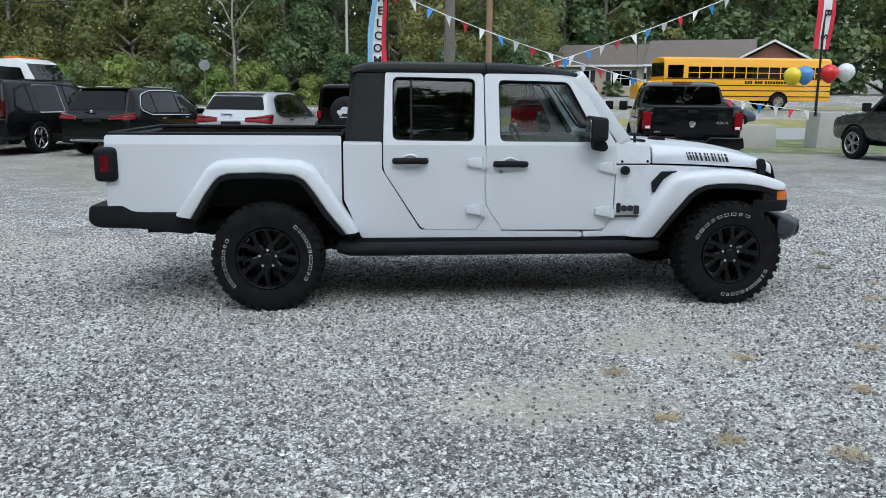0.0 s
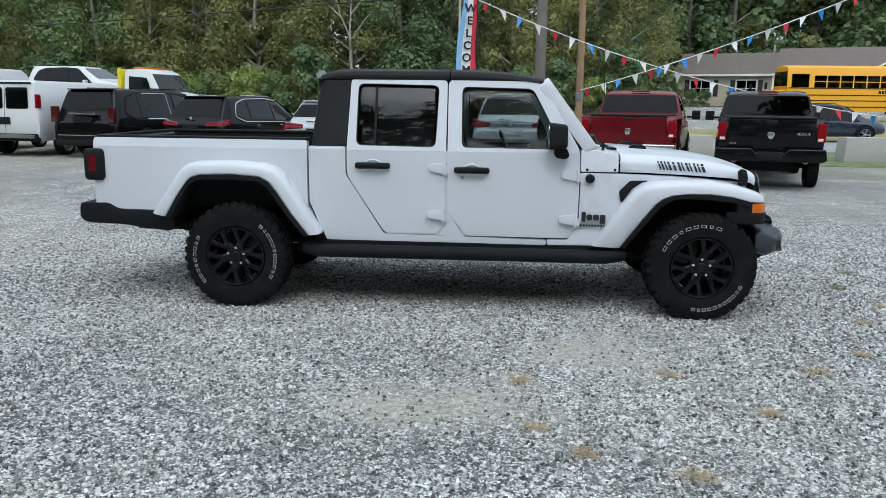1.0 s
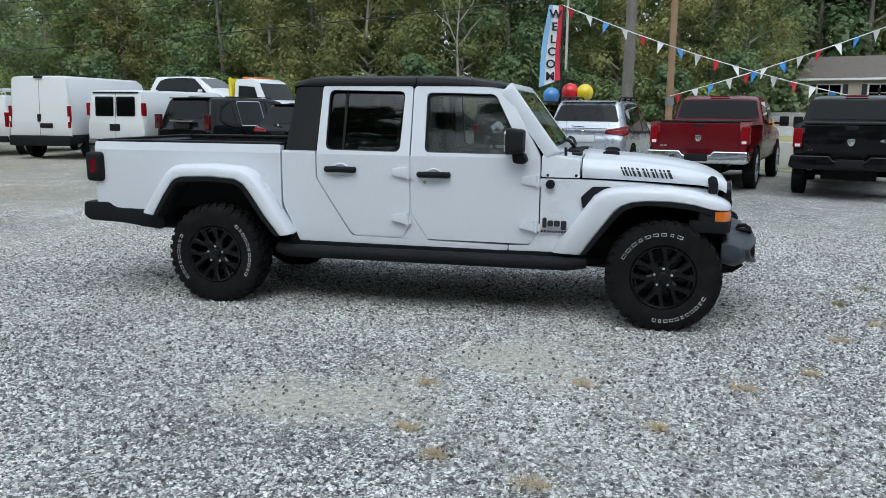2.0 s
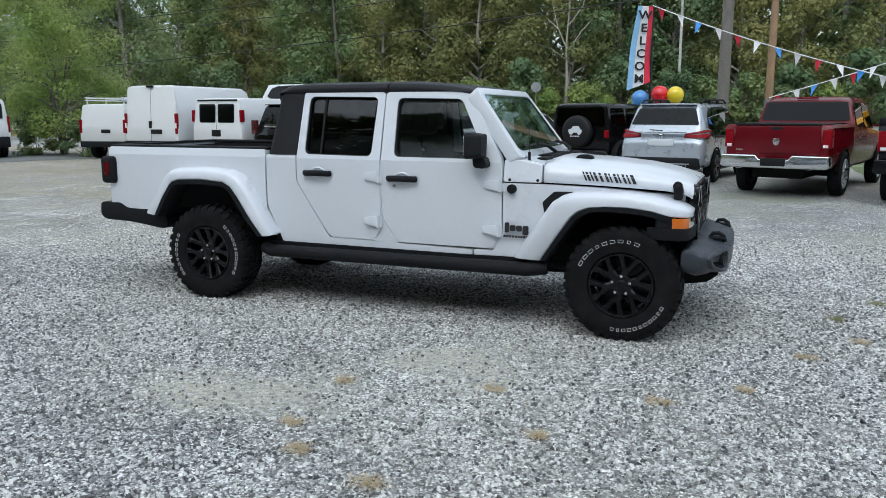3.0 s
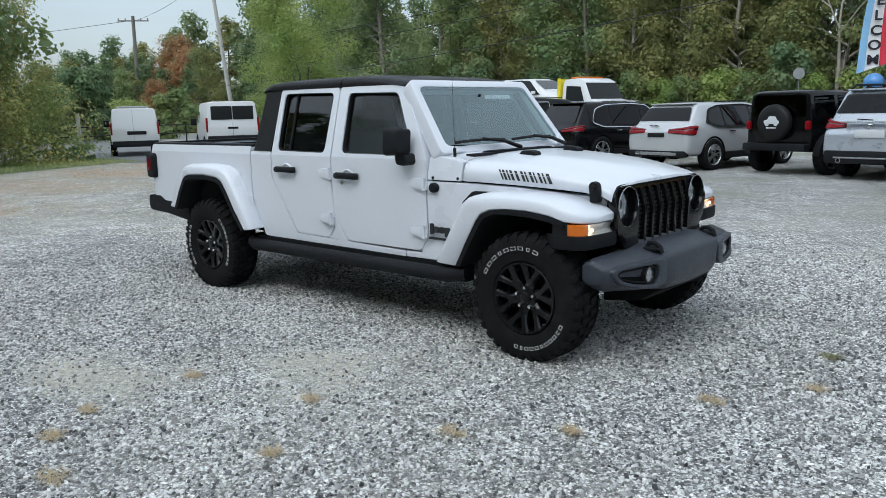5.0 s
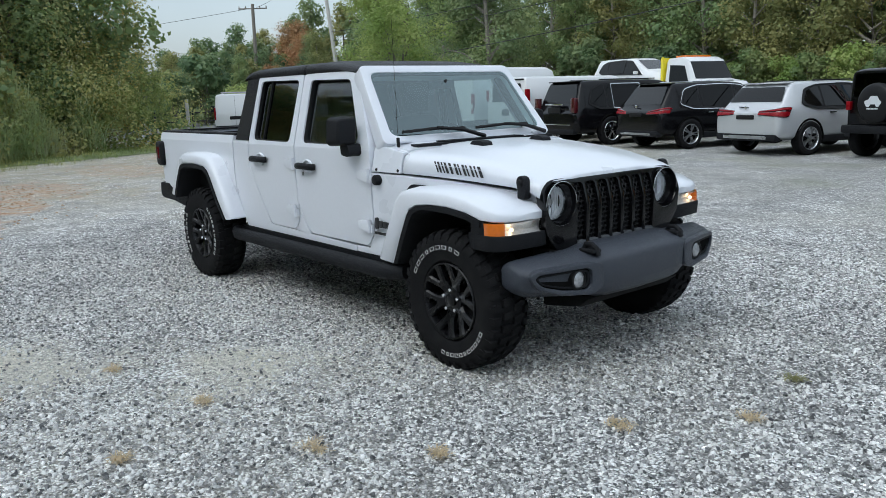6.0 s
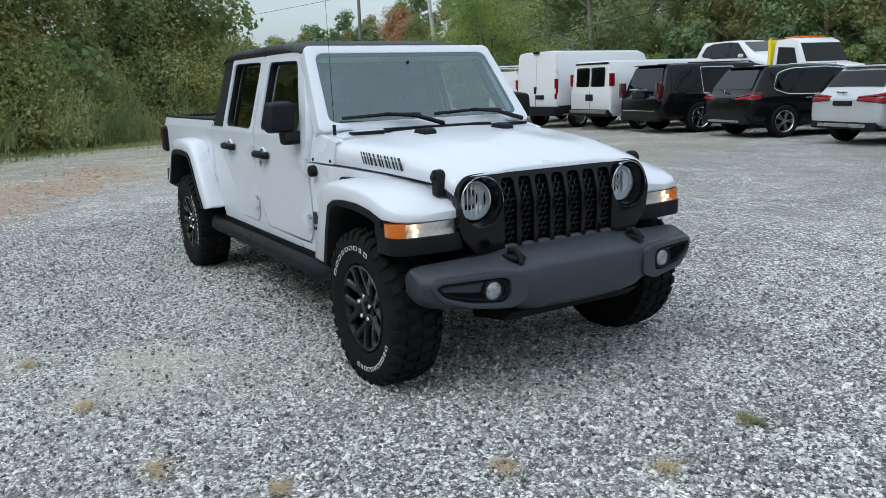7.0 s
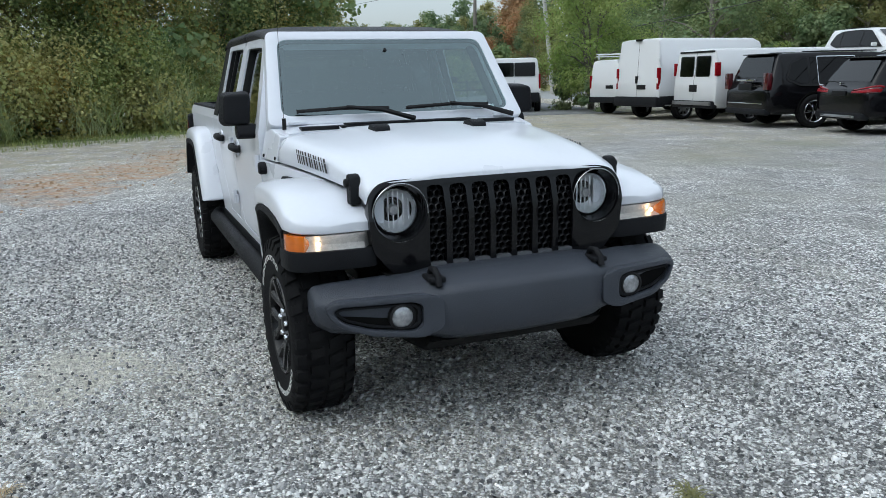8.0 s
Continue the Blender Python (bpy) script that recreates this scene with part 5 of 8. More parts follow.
for s in (-1, 1):
    bm = B()
    x = 3.155
    for w, gap in ((0.012, 0.010), (0.016, 0.012), (0.012, 0.012), (0.018, 0.018), (0.018, 0.022), (0.018, 0.010), (0.012, 0.020), (0.018, 0.010), (0.012, 0.020), (0.016, 0.014), (0.012, 0.016), (0.022, 0.0)):
        z0 = 1.106 - (x - 3.15) * 0.06
        for p0, p1 in ((z0, z0 + 0.043), (z0 + 0.046, z0 + 0.064)):
            lean = lambda z: (z0 + 0.064 - z) * 0.45
            vs = [bm.verts.new((u, s * hood_y(u, v), v)) for u, v in ((x + lean(p0), p0), (x + w + lean(p0), p0), (x + w + lean(p1), p1), (x + lean(p1), p1))]
            bm.faces.new(vs)
        x += w + gap
    for v in bm.verts:
        v.co.y = s * (hood_y(v.co.x, v.co.z) - max(0, v.co.z - 1.12) * 0.06)
    part("decal", bm, DECAL, hood, "black stencilled stripe decal")
    bm = B()
    x = 2.612
    for w, h0, h1 in ((0.030, 0.0, 0.075), (0.042, 0.012, 0.055), (0.042, 0.012, 0.055), (0.042, -0.012, 0.055)):
        prism(bm, rounded([(x, 0.712 + h0), (x + w, 0.712 + h0), (x + w, 0.712 + h1), (x, 0.712 + h1)], 0.012, 3), s * 0.787, s * (max(0.79, side_y(0.75)) + 0.009))
        x += w + 0.007
    part("badge", bm, DECAL, TRUCK, "black moulded badge")
    bm = B()
    x = 2.60
    for k in range(9):
        prism(bm, [(x, 0.676), (x + 0.016, 0.676), (x + 0.018, 0.692), (x + 0.002, 0.692)], s * 0.787, s * (max(0.79, side_y(0.68)) + 0.006))
        x += 0.0215
    part("badge", bm, DECAL, TRUCK, "small black badge strip")


# ---- parked and passing vehicles ----
def car_tyre():
    bm = B()
    lathe(bm, [(0.66, -0.10), (0.70, -0.115), (0.88, -0.12), (0.97, -0.105), (1.0, -0.08), (1.0, 0.08), (0.97, 0.105), (0.88, 0.12), (0.70, 0.115), (0.66, 0.10)], 40, closed=True)
    return mesh_of("tyre", bm, RUBBER, 40)


def car_rim(spokes, split, width, material):
    bm = B()
    lathe(bm, [(0.68, -0.105), (0.66, -0.118), (0.62, -0.10), (0.60, 0.06), (0.66, 0.10)], 40, closed=True)
    for k in range(spokes):
        for d in ((-split, split) if split else (0,)):
            a = 2 * math.pi * k / spokes
            rings = []
            for r, off, w in ((0.08, d * 0.4, width), (0.62, d, width * 0.8)):
                c, s_ = math.cos(a + off), math.sin(a + off)
                rings.append([(r * c - q * s_, y, r * s_ + q * c) for q, y in ((-w, -0.06), (-w * 0.6, -0.105), (w * 0.6, -0.105), (w, -0.06))])
            loft(bm, rings)
    lathe(bm, [(0.16, -0.05), (0.16, -0.10), (0.05, -0.11)], 20)
    return mesh_of("rim", bm, material, 30)


def rim_back():
    bm = B()
    lathe(bm, [(0.64, -0.02), (0.02, -0.03)], 24)
    return mesh_of("rim_back", bm, WELL, 30)


CTYRE, CBACK = car_tyre(), rim_back()
RIM5 = car_rim(5, 0.16, 0.05, ALLOY)
RIM5D = car_rim(5, 0.13, 0.045, mat("dark_alloy", (0.12, 0.12, 0.13), 0.3, metal=0.8))
RIM6 = car_rim(6, 0.14, 0.05, CHROME)
RIMST = car_rim(8, 0.0, 0.12, STEEL)
RIMBK = car_rim(5, 0.15, 0.05, GLOSSBLK)


class Car:
    """A vehicle from cross-sections: x forward of the rear axle, then half width, underside, beltline, roof half width, top."""

    def __init__(self, name, label, category, m, paint, stations, radius=0.36, base=2.9, rim=RIM5, track=None, arch=WELL, group="vehicles parked in a row", smooth=0):
        self.st = stations
        self.ob = thing(name, label, category, group, m)
        bm = B()
        loft(bm, [self.ring(k) for k in stations])
        if not smooth:
            bev(bm, 0.02, 2, 50)
        self.body = part("body", bm, paint, self.ob, angle=42 if not smooth else 80)
        if smooth:
            sm = self.body.modifiers.new("rounding", 'SUBSURF')
            sm.levels = sm.render_levels = smooth
        hw = track or max(s[1] for s in stations)
        for x in (0.0, base):
            for s in (-1, 1):
                bm = B()
                lathe(bm, [(radius * 1.15, s * (hw - 0.12)), (radius * 1.15, s * (hw + 0.012)), (radius * 1.08, s * (hw + 0.016)), (radius * 1.0, s * (hw - 0.02)), (0.05, s * (hw - 0.02))], 36, (x, 0, radius * 1.02))
                for v in bm.verts:
                    v.co.z = max(v.co.z, stations[2][2] - 0.02)
                part("wheel_arch", bm, arch, self.ob, angle=40)
                w = new("wheel", CTYRE)
                w.parent = self.ob
                yaw = Matrix.Rotation(math.pi if s > 0 else 0, 4, 'Z')
                w.matrix_basis = Matrix.Translation((x, s * (hw - 0.085), radius)) @ yaw @ Matrix.Diagonal((radius, 1.0, radius, 1))
                shared("rim", rim, w, Matrix.Identity(4))
                shared("rim_back", CBACK, w, Matrix.Identity(4))

    def ring(self, k):
        x, hw, zl, zb, hr, zt = k
        mid = zl + (zb - zl) * 0.55
        half = [(hw * 0.90, zl), (hw * 0.985, zl + 0.10), (hw, mid), (hw - 0.015, zb), (hr + 0.015, zt - 0.075), (hr - 0.035, zt - 0.018), (hr - 0.22, zt)]
        return [(x, -y, z) for y, z in half] + [(x, y, z) for y, z in half[::-1]]

    def at(self, x):
        st = self.st
        for a, b in zip(st, st[1:]):
            if a[0] <= x <= b[0]:
                t = (x - a[0]) / max(1e-6, b[0] - a[0])
                return tuple(p + (q - p) * t for p, q in zip(a, b))
        return st[-1]

    def side(self, x, t, s, out=0.01):
        """A place on the glasshouse's side, t from the beltline (0) to the roof's edge (1)."""
        _, hw, zl, zb, hr, zt = self.at(x)
        y = hw - 0.015 + (hr + 0.015 - hw + 0.015) * t
        return Vector((x, s * (y + out), zb + (zt - 0.075 - zb) * t))

    def side_glass(self, pts, r=0.06, material=CARGLASS, trim=None, name="window"):
        for s in (-1, 1):
            win = None
            if trim:
                cx, ct = sum(p[0] for p in pts) / len(pts), sum(p[1] for p in pts) / len(pts)
                bm = B()
                lo = rounded(pts, r, 4)
                big = [(cx + (x - cx) * 1.0 + (0.013 if x > cx else -0.013), ct + (t - ct) * 1.0 + (0.026 if t > ct else -0.026)) for x, t in lo]
                a = [bm.verts.new(self.side(x, t, s, 0.012)) for x, t in lo]
                b = [bm.verts.new(self.side(x, t, s, 0.014)) for x, t in big]
                for i in range(len(a)):
                    j = (i + 1) % len(a)
                    bm.faces.new((a[i], a[j], b[j], b[i]))
                part("window_trim", bm, trim, self.ob, "bright window surround")
            bm = B()
            bm.faces.new([bm.verts.new(self.side(x, t, s)) for x, t in rounded(pts, r, 4)])
            part(name, bm, material, self.ob)

    def side_band(self, pts, r, trim):
        """The black ground behind a row of side windows, with its bright rim."""
        cx, ct = sum(p[0] for p in pts) / len(pts), sum(p[1] for p in pts) / len(pts)
        lo = rounded(pts, r, 5)
        big = [(x + (0.013 if x > cx else -0.013), t + (0.03 if t > ct else -0.03)) for x, t in lo]
        for s in (-1, 1):
            bm = B()
            bm.faces.new([bm.verts.new(self.side(x, t, s, 0.005)) for x, t in lo])
            band = part("window_band", bm, TRIM, self.ob, "black window surround")
            if trim:
                bm = B()
                rim = [[self.side(x, t, s, o) for x, t in q] for q, o in ((lo, 0.004), (lo, 0.016), (big, 0.016), (big, 0.0))]
                loft(bm, [[k[i] for k in rim] for i in [*range(len(lo)), 0]], cap=False)
                part("window_trim", bm, trim, band, "bright window rim")

    def end_glass(self, xa, xb, t0, t1, w0, w1, material=CARGLASS, name="rear_window", r=0.06, out=0.012):
        """Glass on a sloping end between two cross-sections."""
        a, b = self.at(xa), self.at(xb)
        up = Vector((-(b[5] - a[5]), 0, b[0] - a[0])).normalized()
        if up.z < 0:
            up = -up
        bm = B()
        pts = []
        for u, t in rounded([(-w0, t0), (w0, t0), (w1, t1), (-w1, t1)], r, 4):
            p = Vector((a[0] + (b[0] - a[0]) * t, u, a[5] + (b[5] - a[5]) * t)) + up * out
            pts.append(bm.verts.new(p))
        bm.faces.new(pts)
        return part(name, bm, material, self.ob)

    def block(self, name, material, x0, x1, y0, y1, z0, z1, label="", bevel=0.02, both=False, parent=None):
        made = None
        for s in ((-1, 1) if both else (1,)):
            bm = B()
            box(bm, x0, x1, s * y0, s * y1, z0, z1)
            bev(bm, bevel, 2)
            made = part(name, bm, material, parent or self.ob, label, angle=50)
        return made

    def poly(self, name, material, pts, a0, a1, axis='x', label="", both=False, bevel=0.008):
        for s in ((-1, 1) if both else (1,)):
            bm = B()
            prism(bm, [(s * u, v) for u, v in pts] if axis == 'x' else pts, s * a0 if axis == 'y' else a0, s * a1 if axis == 'y' else a1, axis)
            bev(bm, bevel, 2)
            part(name, bm, material, self.ob, label, angle=45)


def spot(x, y, cw, z=0.0):
    """Rear axle's middle on the ground, heading turned clockwise from +y."""
    return pose(x, y, z, 0, 0, 90 - cw)


def suv(name, label, m, paint, L, tail, H, W, base, hood, rim, radius, glass_trim, back_x, arch=WELL, roof_drop=0.04, rear=(0.10, 0.90)):
    """An estate-bodied car: tail = rear overhang, back_x = how far the rear glass leans."""
    hw = W / 2
    t = -tail
    st = [(t, hw * 0.80, 0.52, 0.78, hw * 0.78, 0.88), (t + 0.015, hw * 0.90, 0.42, 0.86, hw * 0.86, 0.955), (t + 0.06, hw * 0.955, 0.36, 0.94, hw * 0.885, 1.00), (t + 0.16, hw * 0.99, 0.34, 0.99, hw * 0.86, H * 0.64), (t + 0.16 + back_x * 0.92, hw, 0.32, 1.02, hw * 0.75, H - 0.055), (t + 0.22 + back_x, hw, 0.31, 1.02, hw * 0.74, H - 0.015), (t + 0.6 + back_x, hw, 0.31, 1.02, hw * 0.735, H), (base * 0.48, hw, 0.30, 1.0, hw * 0.73, H),
          (base * 0.62, hw, 0.30, 0.985, hw * 0.72, H - roof_drop * 0.7), (base * 0.68, hw, 0.30, 0.975, hw * 0.72, H - roof_drop - 0.03), (base * 0.98, hw, 0.30, 0.96, hw * 0.78, hood + 0.05), (base * 1.04, hw, 0.30, 0.95, hw * 0.78, hood + 0.01), (base + 0.35, hw * 0.98, 0.32, 0.92, hw * 0.74, hood - 0.03), (L - tail - 0.15, hw * 0.90, 0.36, 0.80, hw * 0.62, hood - 0.12), (L - tail - 0.03, hw * 0.78, 0.40, 0.72, hw * 0.5, hood - 0.24), (L - tail, hw * 0.72, 0.44, 0.68, hw * 0.48, hood - 0.3)]
    c = Car(name, label, "car", m, paint, st, radius, base, rim, arch=arch, smooth=2)
    x0, x1 = t + 0.30 + back_x, base * 0.90
    xm = (x0 + x1) / 2
    c.side_band([(x0 - 0.04, 0.22), (x0 + 0.16, 0.80), (x0 + 0.55, 0.965), (xm, 1.0), (base * 0.63, 0.965), (x1 + 0.12, 0.03), (x0 + 0.35, 0.0)], 0.12, glass_trim)
    c.side_glass([(x0 + 0.03, 0.25), (x0 + 0.19, 0.74), (x0 + 0.52, 0.90), (x0 + 0.60, 0.91), (x0 + 0.60, 0.08), (x0 + 0.36, 0.08)], 0.06)
    c.side_glass([(x0 + 0.66, 0.08), (x0 + 0.66, 0.92), (xm + 0.28, 0.92), (xm + 0.28, 0.08)], 0.04)
    c.side_glass([(xm + 0.35, 0.08), (xm + 0.35, 0.92), (base * 0.65, 0.88), (x1, 0.12)], 0.04)
    c.end_glass(t + 0.16, t + 0.16 + back_x * 0.92, *rear, hw * 0.80, hw * 0.66)
    c.end_glass(base * 0.68, base * 0.98, 0.08, 0.94, hw * 0.64, hw * 0.74, name="windscreen")
    c.block("sill_trim", BLACKPL, radius * 1.1, base - radius * 1.1, hw - 0.05, hw + 0.008, 0.27, 0.42, "black lower sill trim", 0.02, both=True)
    bm = B()
    tube(bm, [(t + 0.10, 0.0, H * 0.655), (t + 0.13, 0.30, H * 0.665)], 0.012, 6)
    part("rear_wiper", bm, TRIM, c.ob)
    c.block("bumper", BLACKPL, t - 0.012, t + 0.18, -hw * 0.90, hw * 0.90, 0.33, 0.49, "black lower bumper", 0.055)
    c.block("rear_spoiler", paint, t + 0.06 + back_x, t + 0.32 + back_x, -hw * 0.66, hw * 0.66, H - 0.052, H - 0.022, "", 0.012)
    c.block("roof_rail", BLACKPL if glass_trim is None else glass_trim, t + 0.85 + back_x, base * 0.56, hw * 0.66, hw * 0.69, H - 0.012, H + 0.02, "", 0.012, both=True)
    c.block("door_mirror", paint, base * 0.80, base * 0.80 + 0.12, hw, hw + 0.20, 1.0, 1.14, "", 0.03, both=True)
    for s in (-1, 1):
        for hx in (x0 + 0.80, xm + 0.50):
            c.block("door_handle", paint if glass_trim is None else glass_trim, hx, hx + 0.18, s * (hw - 0.012), s * (hw + 0.028), 0.90, 0.925, "", 0.008)
    return c, t, hw


def wrap_lamp(c, t, hw, inner, zi, zo, reach, label="red wrap-around tail lamp"):
    """A lamp that runs from the tailgate round the corner: heights at its inner end and at the corner."""
    for s in (-1, 1):
        for name, material, grow, k0, k1 in (("tail_lamp", DARKRED, 0.0, 0.0, 1.0), ("lamp_band", REDLENS, 0.008, 0.12, 0.55), ("lamp_band", REDLENS, 0.008, 0.74, 0.94)):
            bm = B()
            rings = []
            for f, y, dx in ((0, inner, 0.0), (0.45, hw * 0.78, 0.0), (0.72, hw * 0.90, 0.03), (0.9, hw * 0.968, 0.09), (1.0, hw * 1.0, 0.20), (0.75, hw * 1.004, 0.16 + reach)):
                za = zi[0] + (zo[0] - zi[0]) * f
                zb = zi[1] + (zo[1] - zi[1]) * f
                za, zb = za + (zb - za) * k0, za + (zb - za) * k1
                lean = lambda z: t - 0.012 + max(0.0, z - 0.93) * 0.75 + dx
                side = dx > 0.08
                ring = [(lean(za) - (0 if side else grow), s * (y + grow), za), (lean(zb) - (0 if side else grow), s * (y + grow), zb), (lean(zb) + (0 if side else 0.06), s * (y - 0.05), zb), (lean(za) + (0 if side else 0.06), s * (y - 0.05), za)]
                rings.append(ring)
            loft(bm, rings)
            bev(bm, 0.006, 1, 50)
            part(name, bm, material, c.ob, label if name == "tail_lamp" else "bright red lamp band", angle=40)


def tail_lamp(c, material, x0, x1, ya, yb, za, zb, label="red tail lamp", bevel=0.02):
    c.block("tail_lamp", material, x0, x1, ya, yb, za, zb, label, bevel, both=True)


def emblem(c, x, z, w, material=CHROME, shape=8):
    bm = B()
    lathe(bm, [(w, x), (w, x - 0.012), (w * 0.7, x - 0.018), (0.002, x - 0.018)], shape, (0, 0, z), 'x')
    part("emblem", bm, material, c.ob, "plain bright emblem", angle=30)


def bars(c, material, x, y0, z0, n, w, h, gap, s=1, parent=None):
    bm = B()
    for k in range(n):
        y = y0 + s * k * (w + gap)
        box(bm, x - 0.006, x, y, y + s * w, z0, z0 + h)
    part("lettering_bars", bm, material, parent or c.ob, "row of small plain bars")


# black executive SUV with bright window surrounds
c, t, hw = suv("sport_utility_vehicle", "black mid-size SUV with chrome window surrounds and red tail lamps", spot(-5.70, 14.32, 16.5), CARBLACK, 4.88, 0.98, 1.69, 1.95, 2.93, 1.12, RIM5, 0.38, CHROME, 0.42)
wrap_lamp(c, t, hw, 0.46, (0.90, 0.98), (0.91, 1.08), 0.16)
c.block("skid_trim", ALLOY, t - 0.03, t + 0.05, -0.62, 0.62, 0.37, 0.43, "silver lower bumper trim", 0.025)
c.block("number_plate", TRIM, t - 0.02, t + 0.02, -0.25, 0.25, 0.84, 0.95, "blank dark plate")
emblem(c, t + 0.02, 1.10, 0.04)
# silver compact SUV
c, t, hw = suv("sport_utility_vehicle", "silver compact SUV with wide red tail lamps and silver bumper trim", spot(-2.35, 13.73, 14), SILVER, 4.70, 0.95, 1.61, 1.89, 2.86, 1.08, RIM5, 0.37, TRIM, 0.45, rear=(0.26, 0.86))
wrap_lamp(c, t, hw, 0.36, (0.90, 0.99), (0.84, 1.07), 0.14)
c.block("skid_trim", ALLOY, t - 0.03, t + 0.05, -0.62, 0.62, 0.37, 0.45, "silver lower bumper trim", 0.03)
c.block("number_plate", TRIM, t - 0.02, t + 0.02, -0.25, 0.25, 0.80, 0.90, "blank dark plate")
emblem(c, t + 0.02, 1.06, 0.045)
# black full-size SUV
c, t, hw = suv("sport_utility_vehicle", "black full-size SUV with bright rear quarter window frame", spot(-8.66, 14.75, 12.5), CARBLACK, 5.70, 1.28, 1.85, 2.05, 3.30, 1.22, RIM6, 0.41, None, 0.22)
c.side_glass([(2.0 - 1.28 - 0.62, 0.05), (2.0 - 1.28 - 0.60, 0.93), (2.0 - 1.28 + 0.45, 0.93), (2.0 - 1.28 + 0.45, 0.05)], 0.05, trim=CHROME)
tail_lamp(c, DARKRED, t - 0.012, t + 0.12, 0.80, 0.99, 0.95, 1.36, "upright smoked red tail lamp")
c.block("tailgate_strip", CHROME, t - 0.02, t + 0.08, -0.42, 0.42, 1.16, 1.20, "chrome tailgate strip", 0.01)
c.block("number_plate", TRIM, t - 0.02, t + 0.03, -0.3, 0.3, 0.94, 1.10, "blank dark plate")
c.block("bumper_strip", CHROME, t - 0.022, t + 0.05, -0.8, 0.8, 0.60, 0.625, "", 0.008)
# silver-blue three-row SUV
c, t, hw = suv("sport_utility_vehicle", "silver-blue family SUV with black roof rails and red tail lamps", spot(2.45, 13.05, 11), SILVERBLUE, 5.0, 1.08, 1.80, 1.93, 2.89, 1.15, RIM5D, 0.37, None, 0.30, rear=(0.26, 0.88))
wrap_lamp(c, t, hw, 0.50, (1.03, 1.12), (1.0, 1.22), 0.20)
c.block("tailgate_strip", CHROME, t - 0.012, t + 0.1, -0.55, 0.55, 1.13, 1.16, "chrome tailgate strip", 0.008)
for sgn in (-1, 1):
    bm = B()
    lathe(bm, [(0.05, t - 0.05), (0.05, t + 0.1), (0.04, t + 0.1), (0.04, t - 0.05)], 16, (0, sgn * 0.55, 0.40), 'x', closed=True)
    part("exhaust_tip", bm, CHROME, c.ob)
c.block("number_plate", PLATE, t - 0.02, t + 0.03, -0.28, 0.28, 0.84, 1.0, "blank pale plate")
for sgn in (-1, 1):
    bm = B()
    tube(bm, [(-0.45, sgn * 0.68, 1.78), (-0.30, sgn * 0.68, 1.86), (1.5, sgn * 0.68, 1.88), (1.75, sgn * 0.68, 1.80)], 0.022, 8)
    for x in (0.2, 0.9):
        box(bm, x, x + 0.12, sgn * 0.66, sgn * 0.70, 1.78, 1.87)
    part("roof_rail", bm, BLACKPL, c.ob, "raised black roof rail", angle=50)
emblem(c, t + 0.0, 1.06, 0.05)
c.block("lower_bumper", BLACKPL, t - 0.03, t + 0.22, -hw * 0.90, hw * 0.90, 0.34, 0.60, "black lower bumper", 0.07)
c.block("bumper_strip", ALLOY, t - 0.036, t + 0.05, -0.66, 0.66, 0.44, 0.47, "silver lower bumper strip", 0.01)
# dark SUV on the road
c, t, hw = suv("sport_utility_vehicle", "dark blue SUV on the road beyond the lot", spot(15.7, 31.6, 90), CARBLUE, 4.9, 1.0, 1.75, 1.95, 2.9, 1.12, RIM5, 0.38, None, 0.3)
tail_lamp(c, REDLENS, t - 0.012, t + 0.16, 0.6, 0.93, 0.95, 1.08)


